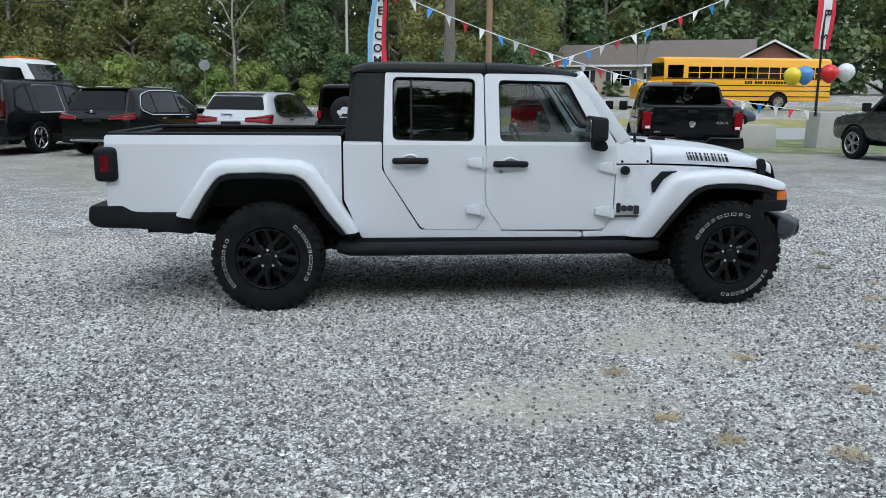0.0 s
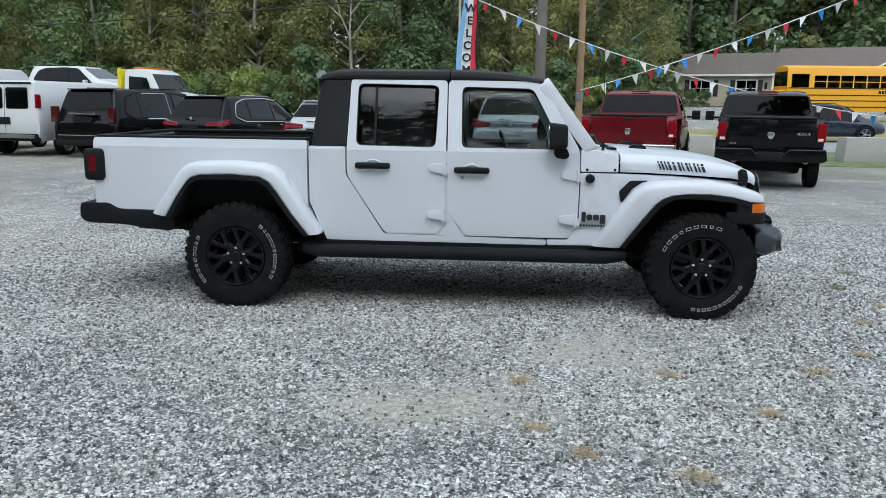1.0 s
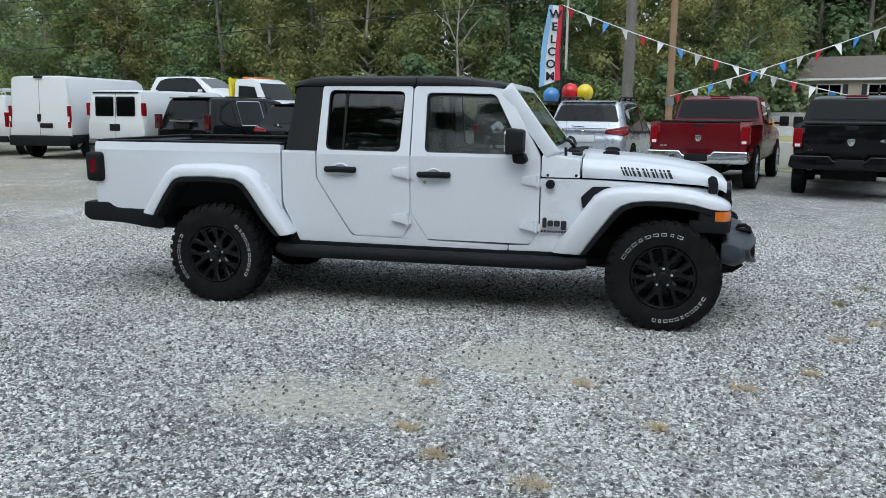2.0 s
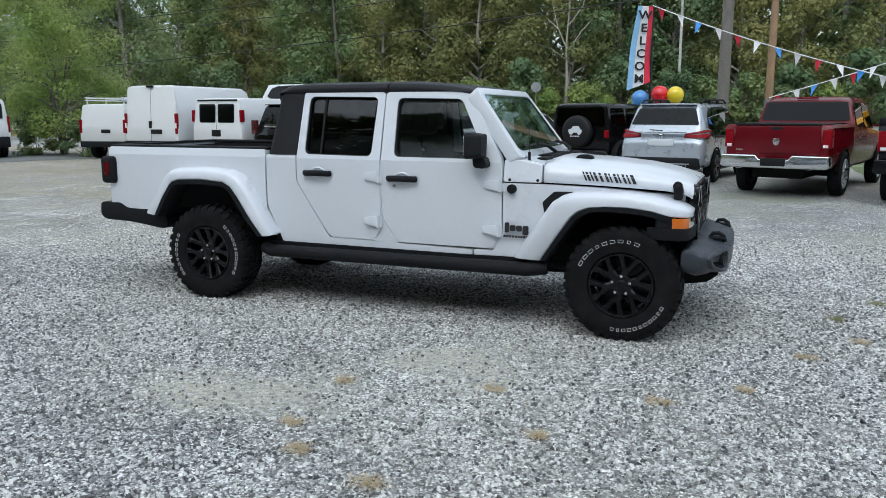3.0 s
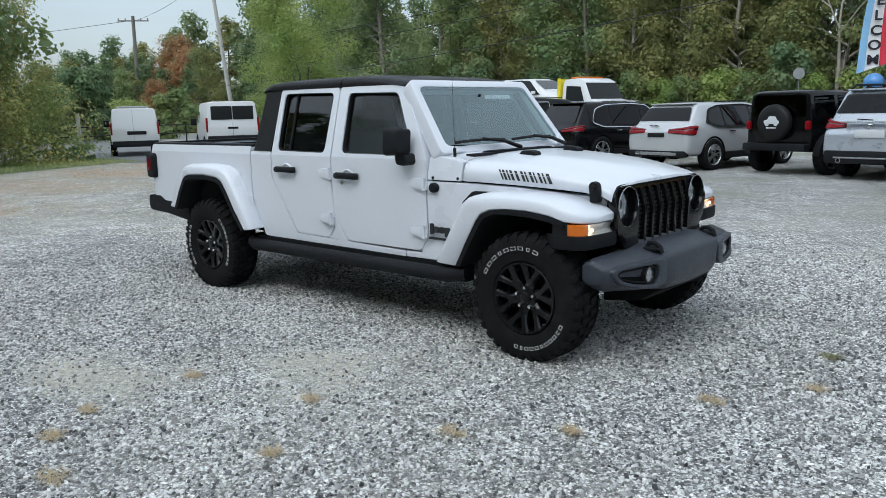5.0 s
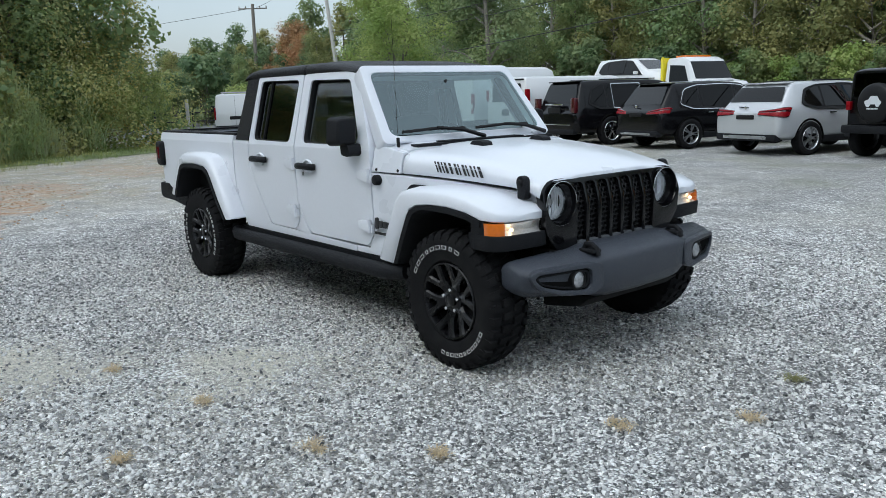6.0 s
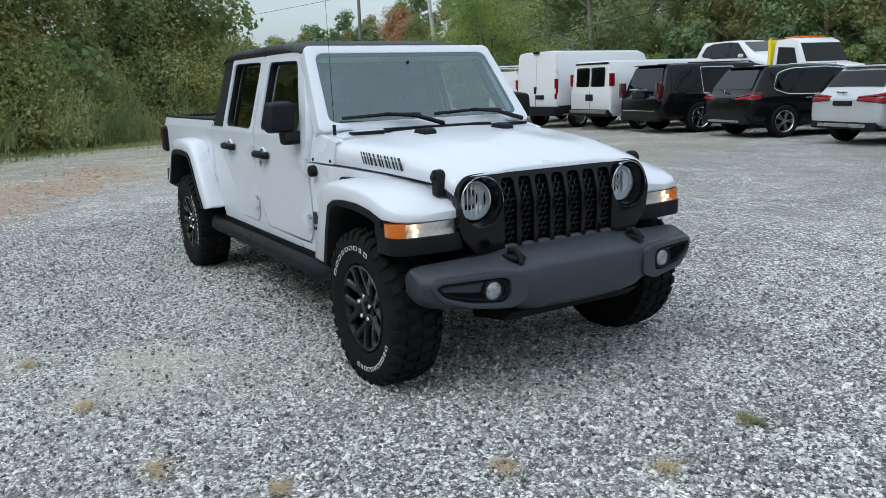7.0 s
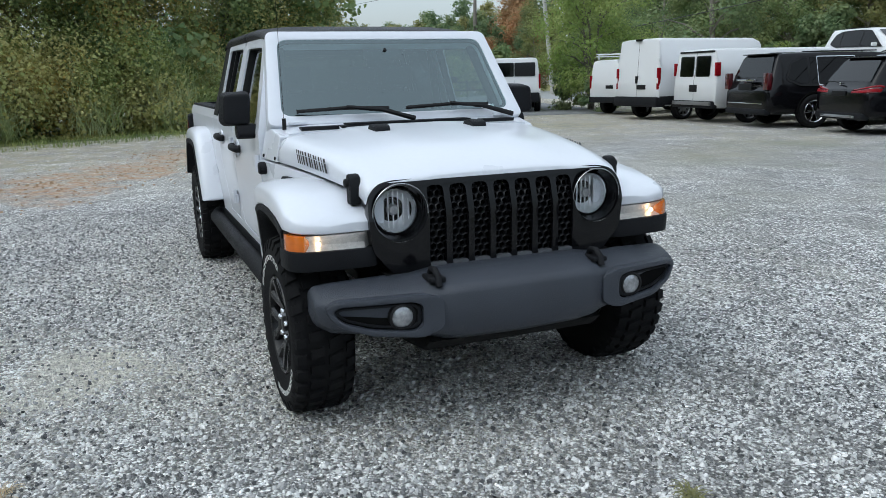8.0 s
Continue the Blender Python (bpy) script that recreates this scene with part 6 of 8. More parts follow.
def pickup(name, label, m, paint, bumper_mat, rim, tail=1.22, base=3.57, glassm=CARGLASS):
    hw = 0.94
    t = -tail
    st = [(t, hw * 0.95, 0.62, 1.26, 0.92, 1.33), (t + 0.04, hw * 0.985, 0.55, 1.32, 0.95, 1.37), (0.70, hw, 0.50, 1.33, 0.95, 1.37), (0.705, hw, 0.50, 1.33, 0.92, 1.40), (0.80, hw, 0.50, 1.30, 0.80, 1.82), (1.10, hw, 0.50, 1.28, 0.77, 1.90), (2.1, hw, 0.50, 1.26, 0.77, 1.90),
          (2.45, hw, 0.50, 1.24, 0.78, 1.83), (3.0, hw, 0.50, 1.20, 0.85, 1.27), (3.3, hw, 0.50, 1.18, 0.82, 1.24), (4.2, hw * 0.97, 0.50, 1.06, 0.78, 1.14), (4.45, hw * 0.85, 0.52, 0.95, 0.66, 1.0)]
    c = Car(name, label, "pickup truck", m, paint, st, 0.42, base, rim)
    c.side_glass([(0.98, 0.05), (1.05, 0.88), (1.72, 0.92), (1.72, 0.04)], 0.06)
    c.side_glass([(1.80, 0.04), (1.80, 0.92), (2.42, 0.88), (2.82, 0.10)], 0.06)
    c.end_glass(0.705, 0.80, 0.05, 0.93, 0.85, 0.765, r=0.07, material=glassm)
    c.end_glass(2.45, 3.0, 0.08, 0.92, 0.68, 0.78, name="windscreen")
    bm = B()
    box(bm, t + 0.10, 0.64, -0.84, 0.84, 1.372, 1.378)
    part("bed_cover", bm, TRIM, c.ob, "black bed opening")
    c.block("tailgate_panel", paint, t - 0.018, t + 0.03, -0.76, 0.76, 0.82, 1.335, "", 0.02)
    c.block("tailgate_lip", BLACKPL, t - 0.01, t + 0.05, -0.76, 0.76, 1.345, 1.375, "black tailgate cap", 0.01)
    c.block("tailgate_handle", TRIM, t - 0.024, t - 0.01, -0.10, 0.10, 1.26, 1.32, "", 0.006)
    tail_lamp(c, REDLENS, t - 0.022, t + 0.20, 0.79, 0.942, 0.93, 1.27, "tall red tail lamp")
    c.block("reversing_lamp", WHITELENS, t - 0.0245, t + 0.12, 0.81, 0.90, 0.945, 1.0, "clear reversing lamp", 0.008, both=True)
    c.block("high_brake_lamp", REDLENS, 0.80, 0.90, -0.20, 0.20, 1.855, 1.885, "red high brake lamp", 0.01)
    bm = B()
    prism(bm, rounded([(-0.98, 0.60), (-0.95, 0.80), (-0.32, 0.80), (-0.26, 0.72), (0.26, 0.72), (0.32, 0.80), (0.95, 0.80), (0.98, 0.60), (0.9, 0.56), (-0.9, 0.56)], 0.03, 3), t - 0.17, t + 0.03, 'x')
    bev(bm, 0.03, 3)
    part("bumper", bm, bumper_mat, c.ob, "rear step bumper", angle=50)
    c.block("number_plate", TRIM, t - 0.19, t - 0.02, -0.22, 0.22, 0.60, 0.74, "blank dark plate", 0.01)
    for s in (-1, 1):
        bm = B()
        lathe(bm, [(0.045, t - 0.16), (0.045, t + 0.1), (0.035, t + 0.1), (0.035, t - 0.16)], 16, (0, s * 0.62, 0.58), 'x', closed=True)
        part("exhaust_tip", bm, CHROME, c.ob)
        c.block("mirror_arm", paint, 2.70, 2.76, s * 0.93, s * 1.12, 1.28, 1.33, "", 0.01)
        c.block("door_mirror", BLACKPL, 2.68, 2.80, s * 1.04, s * 1.24, 1.24, 1.46, "black door mirror", 0.03)
        for hx in (1.05, 1.90):
            c.block("door_handle", paint, hx, hx + 0.2, s * 0.925, s * 0.965, 1.08, 1.11, "", 0.008)
    bm = B()
    box(bm, t + 0.2, 3.4, -0.45, 0.45, 0.36, 0.55)
    tube(bm, [(0, -0.8, 0.42), (0, 0.8, 0.42)], 0.06, 10)
    lathe(bm, [(0.03, -0.16), (0.15, 0.0), (0.03, 0.16)], 12, (0, 0, 0.42), 'x')
    part("chassis", bm, UNDER, c.ob)
    bm = B()
    prism(bm, [(-0.05, 1.10), (0.05, 1.10), (0.065, 1.06), (0.04, 0.99), (0.0, 0.97), (-0.04, 0.99), (-0.065, 1.06)], t - 0.028, t - 0.017, 'x')
    bev(bm, 0.006)
    part("emblem", bm, CHROME, c.ob, "plain bright shield emblem")
    return c, t


c, t = pickup("pickup_truck", "dark red four-door pickup with chrome rear bumper", spot(4.93, 10.85, 16), CARRED, CHROME, RIM5)
bars(c, CHROME, t - 0.019, 0.72, 0.87, 4, 0.022, 0.03, 0.01, -1)
c, t = pickup("pickup_truck", "black four-door pickup with black rear bumper", spot(7.38, 9.74, 15), CARBLACK, GLOSSBLK, RIMBK)
bars(c, CHROME, t - 0.019, 0.72, 0.87, 4, 0.022, 0.03, 0.01, -1)
me = text_mesh("4X4", 0.11, 0.002)
me.materials.append(CHROME)
ob = shared("lettering", me, c.ob, Matrix.Translation((t - 0.022, -0.56, 1.07)) @ Euler((math.pi / 2, 0, -math.pi / 2)).to_matrix().to_4x4() @ Matrix.Diagonal((1.25, 0.7, 1, 1)), "bright drive lettering")
c, t = pickup("pickup_truck", "dark grey mid-size pickup parked side-on by the grass", spot(14.56, 9.85, -4), CARGREY, CHROME, RIM5, 1.2, 3.4)

# black two-door off-roader with spare wheel
m = spot(0.39, 13.55, 18)
st = [(-0.60, 0.74, 0.55, 1.15, 0.70, 1.20), (-0.58, 0.80, 0.52, 1.22, 0.70, 1.76), (-0.5, 0.80, 0.50, 1.22, 0.69, 1.80), (1.2, 0.80, 0.50, 1.22, 0.69, 1.80), (1.30, 0.80, 0.50, 1.22, 0.69, 1.76), (1.62, 0.78, 0.50, 1.18, 0.72, 1.24), (1.75, 0.74, 0.52, 1.10, 0.66, 1.18), (2.75, 0.60, 0.55, 1.0, 0.54, 1.06), (2.80, 0.60, 0.60, 0.95, 0.54, 1.0)]
c = Car("off_road_vehicle", "black boxy off-road vehicle with a covered spare wheel on its tailgate", "car", m, CARBLACK, st, 0.40, 2.42, RIM5D, track=0.90, arch=BLACKPL)
c.side_glass([(-0.45, 0.08), (-0.45, 0.92), (0.22, 0.92), (0.22, 0.08)], 0.04)
c.side_glass([(0.35, 0.08), (0.35, 0.92), (1.18, 0.92), (1.36, 0.10)], 0.04)
bm = B()
prism(bm, rounded([(-0.66, 1.25), (0.66, 1.25), (0.62, 1.70), (-0.62, 1.70)], 0.05, 3), -0.605, -0.598, 'x')
part("rear_window", bm, CARGLASS, c.ob)
bm = B()
lathe(bm, [(0.05, -0.62), (0.30, -0.62), (0.385, -0.66), (0.395, -0.72), (0.385, -0.80), (0.34, -0.83), (0.20, -0.84), (0.004, -0.84)], 36, (0, 0, 1.12), 'x')
sp = part("spare_wheel", bm, TRIM, c.ob, "spare wheel in a black cover", angle=50)
bm = B()
prism(bm, rounded([(-0.18, 1.10), (0.18, 1.10), (0.19, 1.17), (0.10, 1.19), (0.06, 1.26), (-0.10, 1.26), (-0.14, 1.18), (-0.19, 1.16)], 0.02, 2), -0.846, -0.838, 'x')
for y in (-0.11, 0.11):
    lathe(bm, [(0.05, -0.838), (0.05, -0.848)], 14, (0, y, 1.10), 'x')
part("cover_print", bm, PLATE, sp, "plain white printed shapes")
bars(c, PLATE, -0.842, -0.12, 1.0, 8, 0.022, 0.03, 0.01, 1, sp)
tail_lamp(c, REDLENS, -0.66, -0.58, 0.68, 0.79, 0.98, 1.16)
c.block("bumper", BLACKPL, -0.78, -0.58, -0.78, 0.78, 0.52, 0.68, "black rear bumper", 0.03)
for x in (0, 2.42):
    for s in (-1, 1):
        bm = B()
        loft(bm, [[(x + r * math.cos(a), s * y, 0.42 + r * math.sin(a)) for r, y in ((0.50, 0.78), (0.50, 0.93), (0.46, 0.935), (0.46, 0.78))] for a in [math.pi * k / 10 for k in range(11)]])
        part("arch_flare", bm, BLACKPL, c.ob, "black arch flare", angle=50)
c.block("door_mirror", BLACKPL, 1.30, 1.42, 0.80, 1.02, 1.18, 1.38, "", 0.03, both=True)


def van(name, label, m, L, W, H, tail, base, hood, rim, radius, nose, glass_t=(0.05, 0.9), paint=VANWHITE, slope=0.06):
    hw = W / 2
    t = -tail
    f = L - tail
    st = [(t, hw * 0.95, 0.50, 1.05, hw * 0.92, 1.15), (t + 0.03, hw * 0.99, 0.46, 1.15, hw * 0.90, 1.30), (t + 0.03 + slope, hw * 0.995, 0.44, 1.2, hw * 0.86, H - 0.03), (t + 0.25, hw, 0.42, 1.2, hw * 0.86, H), (f - nose - 0.75, hw, 0.40, 1.2, hw * 0.85, H),
          (f - nose - 0.45, hw, 0.40, 1.18, hw * 0.84, H - 0.10), (f - nose, hw * 0.98, 0.40, 1.1, hw * 0.85, hood + 0.06), (f - 0.12, hw * 0.92, 0.42, 0.90, hw * 0.76, hood - 0.15), (f, hw * 0.80, 0.45, 0.75, hw * 0.6, hood - 0.35)]
    c = Car(name, label, "van", m, paint, st, radius, base, rim)
    c.end_glass(f - nose - 0.45, f - nose, 0.08, 0.94, hw * 0.72, hw * 0.80, name="windscreen")
    c.side_glass([(f - nose - 1.35, 0.08), (f - nose - 1.35, min(0.75, 0.95 * (1.75 - 1.2) / max(0.4, H - 1.27))), (f - nose - 0.60, min(0.75, 0.95 * (1.75 - 1.2) / max(0.4, H - 1.27))), (f - nose - 0.18, 0.10)], 0.05)
    c.block("bumper", BLACKPL, t - 0.06, t + 0.12, -hw * 0.95, hw * 0.95, 0.42, 0.62, "black rear bumper", 0.03)
    c.block("door_mirror", BLACKPL, f - nose - 0.3, f - nose - 0.18, hw, hw + 0.24, 1.15, 1.42, "", 0.03, both=True)
    return c, t, hw, f


def back_panes(c, x, panes, z0, z1, lean=0.05, material=CARGLASS):
    for y0, y1 in panes:
        bm = B()
        lo = rounded([(y0, z0), (y1, z0), (y1, z1), (y0, z1)], 0.05, 4)
        bm.faces.new([bm.verts.new((x + lean * (v - z0), u, v)) for u, v in lo])
        part("rear_window", bm, material, c.ob)


# tall white cargo van
c, t, hw, f = van("cargo_van", "tall white cargo van with plain rear doors", spot(-13.66, 14.58, -3), 5.6, 2.02, 2.43, 1.0, 3.45, 1.25, RIMST, 0.36, 0.95)
tail_lamp(c, REDLENS, t - 0.012, t + 0.10, 0.915, 0.992, 0.92, 1.56, "upright red tail lamp")
c.block("lower_bumper", BLACKPL, t - 0.09, t + 0.3, -1.0, 1.0, 0.40, 0.70, "dark grey rear bumper", 0.05)
c.block("side_moulding", BLACKPL, t + 0.05, 3.0, 0.99, 1.025, 0.46, 0.72, "dark lower side moulding", 0.02, both=True)
c.block("reversing_lamp", WHITELENS, t - 0.016, t + 0.08, 0.925, 0.985, 1.10, 1.26, "clear lamp section", 0.01, both=True)
c.block("number_plate", TRIM, t - 0.03, t + 0.03, -0.42, -0.02, 0.92, 1.06, "blank dark plate")
c.block("door_handle", TRIM, t - 0.02, t + 0.03, -0.04, 0.06, 1.10, 1.32, "", 0.01)
c.block("door_hinge", VANWHITE, t, t + 0.06, 0.94, 1.0, 1.75, 1.85, "", 0.01, both=True)
c.poly("door_seam", TRIM, [(t - 0.003, 0.64), (t - 0.003, 1.15), (t + 0.026, 1.30), (t + 0.086, 2.34), (t + 0.15, 2.34), (t + 0.15, 0.64)], -0.005, 0.005, 'y', bevel=0.001)
c.block("marker_lamp", TRIM, t + 0.02, t + 0.14, -0.12, 0.12, 2.36, 2.42, "", 0.01)
# white passenger-style cargo van with two rear panes
c, t, hw, f = van("cargo_van", "white cargo van with two tinted rear door windows", spot(-11.13, 14.93, 5.4), 5.7, 2.0, 2.03, 1.15, 3.43, 1.15, RIMST, 0.37, 1.0)
back_panes(c, t + 0.015, [(0.05, 0.70), (-0.70, -0.05)], 1.28, 1.84)
c.block("roof_edge", TRIM, t + 0.06, t + 0.14, -0.80, 0.80, 1.93, 1.98, "dark strip along the roof's rear edge", 0.015)
tail_lamp(c, REDLENS, t + 0.0, t + 0.16, 0.925, 1.0, 1.30, 1.66, "tall red tail lamp")
c.block("number_plate", TRIM, t - 0.02, t + 0.02, -0.16, 0.20, 0.86, 1.06, "blank dark plate")
c.block("step_bumper", STEEL, t - 0.10, t + 0.02, -0.9, 0.9, 0.50, 0.60, "grey step bumper", 0.02)
c.poly("door_seam", TRIM, [(t - 0.003, 0.64), (t - 0.003, 1.15), (t + 0.026, 1.30), (t + 0.084, 1.94), (t + 0.15, 1.94), (t + 0.15, 0.64)], -0.005, 0.005, 'y', bevel=0.001)
# small white van with a roof rack
c, t, hw, f = van("cargo_van", "small white van with a white ladder rack on its roof", spot(-16.6, 15.3, -8), 4.8, 1.83, 1.88, 0.85, 3.06, 1.15, RIMST, 0.33, 1.0)
tail_lamp(c, REDLENS, t - 0.01, t + 0.12, 0.80, 0.90, 0.9, 1.35)
c.block("number_plate", TRIM, t - 0.02, t + 0.02, -0.3, 0.06, 0.90, 1.02, "blank dark plate")
bm = B()
for x in (-0.6, 0.4, 1.4):
    tube(bm, [(x, -0.72, 1.88), (x, -0.72, 2.06), (x, 0.72, 2.06), (x, 0.72, 1.88)], 0.025, 6)
for y in (-0.72, 0.72):
    for z in (2.0, 2.08):
        tube(bm, [(-0.7, y, z), (1.6, y, z)], 0.022, 6)
part("ladder_rack", bm, VANWHITE, c.ob, "white tubular ladder rack")
# two white vans by the driveway, tails towards the lot
c, t, hw, f = van("cargo_van", "small white cargo van with a smoked rear band driving out", spot(-24.7, 11.04, -64.5), 4.75, 1.83, 1.90, 0.85, 3.1, 1.1, RIMST, 0.33, 1.0)
tail_lamp(c, REDLENS, t - 0.006, t + 0.14, 0.835, 0.905, 0.86, 1.36, "upright red tail lamp")
c.block("number_plate", TRIM, t - 0.02, t + 0.03, -0.42, 0.30, 0.86, 1.0, "dark plate recess")
c.block("lower_bumper", BLACKPL, t - 0.07, t + 0.2, -0.86, 0.86, 0.38, 0.56, "dark lower bumper", 0.05)
c.poly("door_seam", TRIM, [(t - 0.003, 0.64), (t - 0.003, 1.15), (t + 0.026, 1.30), (t + 0.084, 1.82), (t + 0.15, 1.82), (t + 0.15, 0.64)], 0.055, 0.063, 'y', bevel=0.001)
bm = B()
for y in (-0.55, 0.55):
    tube(bm, [(-0.5, y, 1.89), (-0.45, y, 1.95), (1.5, y, 1.95), (1.55, y, 1.89)], 0.02, 6)
for x in (-0.3, 0.6, 1.4):
    tube(bm, [(x, -0.6, 1.965), (x, 0.6, 1.965)], 0.022, 6)
part("roof_rack", bm, STEEL, c.ob, "grey tubular roof rack")
c, t, hw, f = van("cargo_van", "white van with a wide dark rear window parked by the tree", spot(-21.49, 13.45, -63.5), 5.5, 2.05, 2.08, 1.0, 3.3, 1.2, RIMST, 0.35, 0.95)
back_panes(c, t + 0.012, [(0.012, 0.81), (-0.81, -0.012)], 1.38, 1.90)
tail_lamp(c, REDLENS, t - 0.006, t + 0.16, 0.945, 1.015, 0.90, 1.46, "upright red tail lamp")
c.block("reversing_lamp", WHITELENS, t - 0.010, t + 0.12, 0.945, 1.012, 0.78, 0.90, "clear lower lamp section", 0.01, both=True)
c.poly("door_seam", TRIM, [(t - 0.003, 0.64), (t - 0.003, 1.15), (t + 0.02, 1.27), (t + 0.15, 1.27), (t + 0.15, 0.64)], -0.005, 0.005, 'y', bevel=0.001)
c.block("number_plate", TRIM, t - 0.02, t + 0.03, -0.2, 0.2, 1.02, 1.10, "blank dark plate")
c.block("lower_bumper", BLACKPL, t - 0.08, t + 0.2, -0.98, 0.98, 0.38, 0.76, "dark grey rear bumper", 0.06)

# flatbed recovery truck carrying a white SUV
YEL = mat("yellow_truck_paint", (0.75, 0.62, 0.02), 0.35, var=0.08, coat=0.4)
m = spot(-17.7, 27.44, 102)
st = [(-1.8, 1.15, 0.93, 1.02, 1.1, 1.17), (-1.75, 1.2, 0.93, 1.02, 1.15, 1.2), (4.2, 1.2, 0.93, 1.02, 1.15, 1.2), (4.25, 1.15, 0.93, 1.02, 1.1, 1.17)]
c = Car("recovery_truck", "yellow and white flatbed recovery truck on the road", "truck", m, STEEL, st, 0.42, 4.9, RIMST, track=1.15)
bm = B()
loft(bm, [[(x, -1.1, 0.6), (x, -1.15, 1.5), (x, -1.0, zt), (x, 1.0, zt), (x, 1.15, 1.5), (x, 1.1, 0.6)] for x, zt in ((4.5, 2.62), (4.6, 2.77), (5.4, 2.80), (5.75, 2.66), (6.2, 1.88), (7.0, 1.74), (7.15, 1.56))])
bev(bm, 0.05, 2)
cab = part("cab", bm, VANWHITE, c.ob, "white truck cab", angle=50)
bm = B()
for s in (-1, 1):
    bm.faces.new([bm.verts.new((x, s * (y + 0.012), z)) for x, y, z in ((4.75, 1.13, 1.60), (5.95, 1.13, 1.60), (5.6, 1.045, 2.44), (4.75, 1.04, 2.50))])
bm.faces.new([bm.verts.new(p) for p in ((5.80, -0.95, 2.60), (5.80, 0.95, 2.60), (6.22, 1.05, 1.90), (6.22, -1.05, 1.90))])
part("window", bm, CARGLASS, cab)
bm = B()
box(bm, 4.28, 4.42, -1.15, 1.15, 1.0, 2.80)
for y in (-1.1, 0, 1.1):
    tube(bm, [(4.35, y, 1.0), (4.35, y, 2.85)], 0.05, 6)
part("headboard", bm, YEL, c.ob, "yellow headboard behind the cab")
bm = B()
box(bm, 4.7, 5.3, -0.7, 0.7, 2.79, 2.88)
bev(bm, 0.02)
part("beacon_bar", bm, AMBER, c.ob, "amber beacon bar on the cab")
c2, t, hw = suv("sport_utility_vehicle", "white SUV carried on a flatbed recovery truck", spot(-17.5, 27.4, 102, 1.2), VANWHITE, 4.82, 0.98, 1.75, 1.94, 2.91, 1.12, RIM5, 0.38, None, 0.3)
bm = B()
for k in range(7):
    y = (k - 3) * 0.14
    box(bm, 3.72, 3.80, y - 0.045, y + 0.045, 0.62, 0.86)
part("grille", bm, TRIM, c2.ob, "black seven-slot grille")

# yellow school bus
YB = mat("school_bus_yellow", (0.80, 0.38, 0.012), 0.4, var=0.06, scale=1.2, coat=0.3)
bx, by = 27.9, 40.9
bus = thing("school_bus", "yellow school bus with black rub rails on the far road", "bus", m=pose(bx, by, ground_z(bx, by) + 0.02, 0, 0, 180))
bm = B()
loft(bm, [[(x, -w, 0.55), (x, -w - 0.02, 1.2), (x, -w, 2.3), (x, -w + 0.10, zt - 0.18), (x, -w + 0.35, zt - 0.04), (x, 0, zt), (x, w - 0.35, zt - 0.04), (x, w - 0.10, zt - 0.18), (x, w, 2.3), (x, w + 0.02, 1.2), (x, w, 0.55)] for x, w, zt in ((-0.7, 1.12, 3.0), (-0.64, 1.2, 3.12), (9.6, 1.2, 3.12), (9.75, 1.15, 3.05))])
body = part("body", bm, YB, bus, angle=35)
bm = B()
loft(bm, [[(x, -w, 0.6), (x, -w, z - 0.15), (x, -w + 0.15, z), (x, w - 0.15, z), (x, w, z - 0.15), (x, w, 0.6)] for x, w, z in ((9.7, 1.05, 1.75), (10.9, 0.95, 1.6), (11.15, 0.85, 1.45))])
bev(bm, 0.04)
part("hood", bm, YB, bus, angle=50)
for s in (-1, 1):
    for k in range(12):
        bm = B()
        x = -0.27 + k * 0.72
        prism(bm, rounded([(x, 1.84), (x + 0.65, 1.84), (x + 0.65, 2.52), (x, 2.52)], 0.04, 3), s * 1.19, s * 1.208)
        w = part("window", bm, CARGLASS, bus)
        bm = B()
        box(bm, x, x + 0.65, s * 1.205, s * 1.216, 2.16, 2.20)
        part("sash_bar", bm, YB, w)
    bm = B()
    prism(bm, rounded([(8.6, 1.5), (9.55, 1.5), (9.55, 2.6), (8.6, 2.6)], 0.05, 3), s * 1.19, s * 1.208)
    part("door_glass", bm, CARGLASS, bus)
    for z in (0.78, 1.12, 1.42, 1.80):
        bm = B()
        box(bm, -0.65, 9.7, s * 1.20, s * 1.235, z, z + 0.05)
        part("rub_rail", bm, TRIM, bus, "black rub rail")
    x = 2.2
    for k in range(14):
        bm = B()
        box(bm, x, x + 0.13, s * 1.218, s * 1.226, 1.55, 1.70)
        part("lettering_bar", bm, TRIM, bus, "plain black bar")
        x += 0.17 + (0.12 if k in (7, 10) else 0)
    for x in (2.6, 10.0):
        w = new("wheel", CTYRE)
        w.parent = bus
        w.matrix_basis = Matrix.Translation((x, s * 1.10, 0.48)) @ Matrix.Rotation(math.pi if s > 0 else 0, 4, 'Z') @ Matrix.Diagonal((0.48, 1.6, 0.48, 1))
        shared("rim", RIMST, w, Matrix.Identity(4))
        bm = B()
        lathe(bm, [(0.60, s * 1.1), (0.60, s * 1.238), (0.55, s * 1.24), (0.05, s * 1.15)], 30, (x, 0, 0.50))
        for v in bm.verts:
            v.co.z = max(v.co.z, 0.4)
        part("wheel_arch", bm, WELL, bus)
bm = B()
prism(bm, [(-1.05, 1.95), (1.05, 1.95), (1.0, 2.75), (-1.0, 2.75)], 9.74, 9.765, 'x')
part("windscreen", bm, CARGLASS, bus)
for s in (-1, 1):
    bm = B()
    tube(bm, [(10.9, s * 0.9, 1.6), (11.0, s * 1.35, 1.9)], 0.02, 6)
    box(bm, 10.95, 11.05, s * 1.25, s * 1.45, 1.75, 2.1)
    part("crossing_mirror", bm, TRIM, bus)


# ---- plants ----
RNG = np.random.default_rng(7)


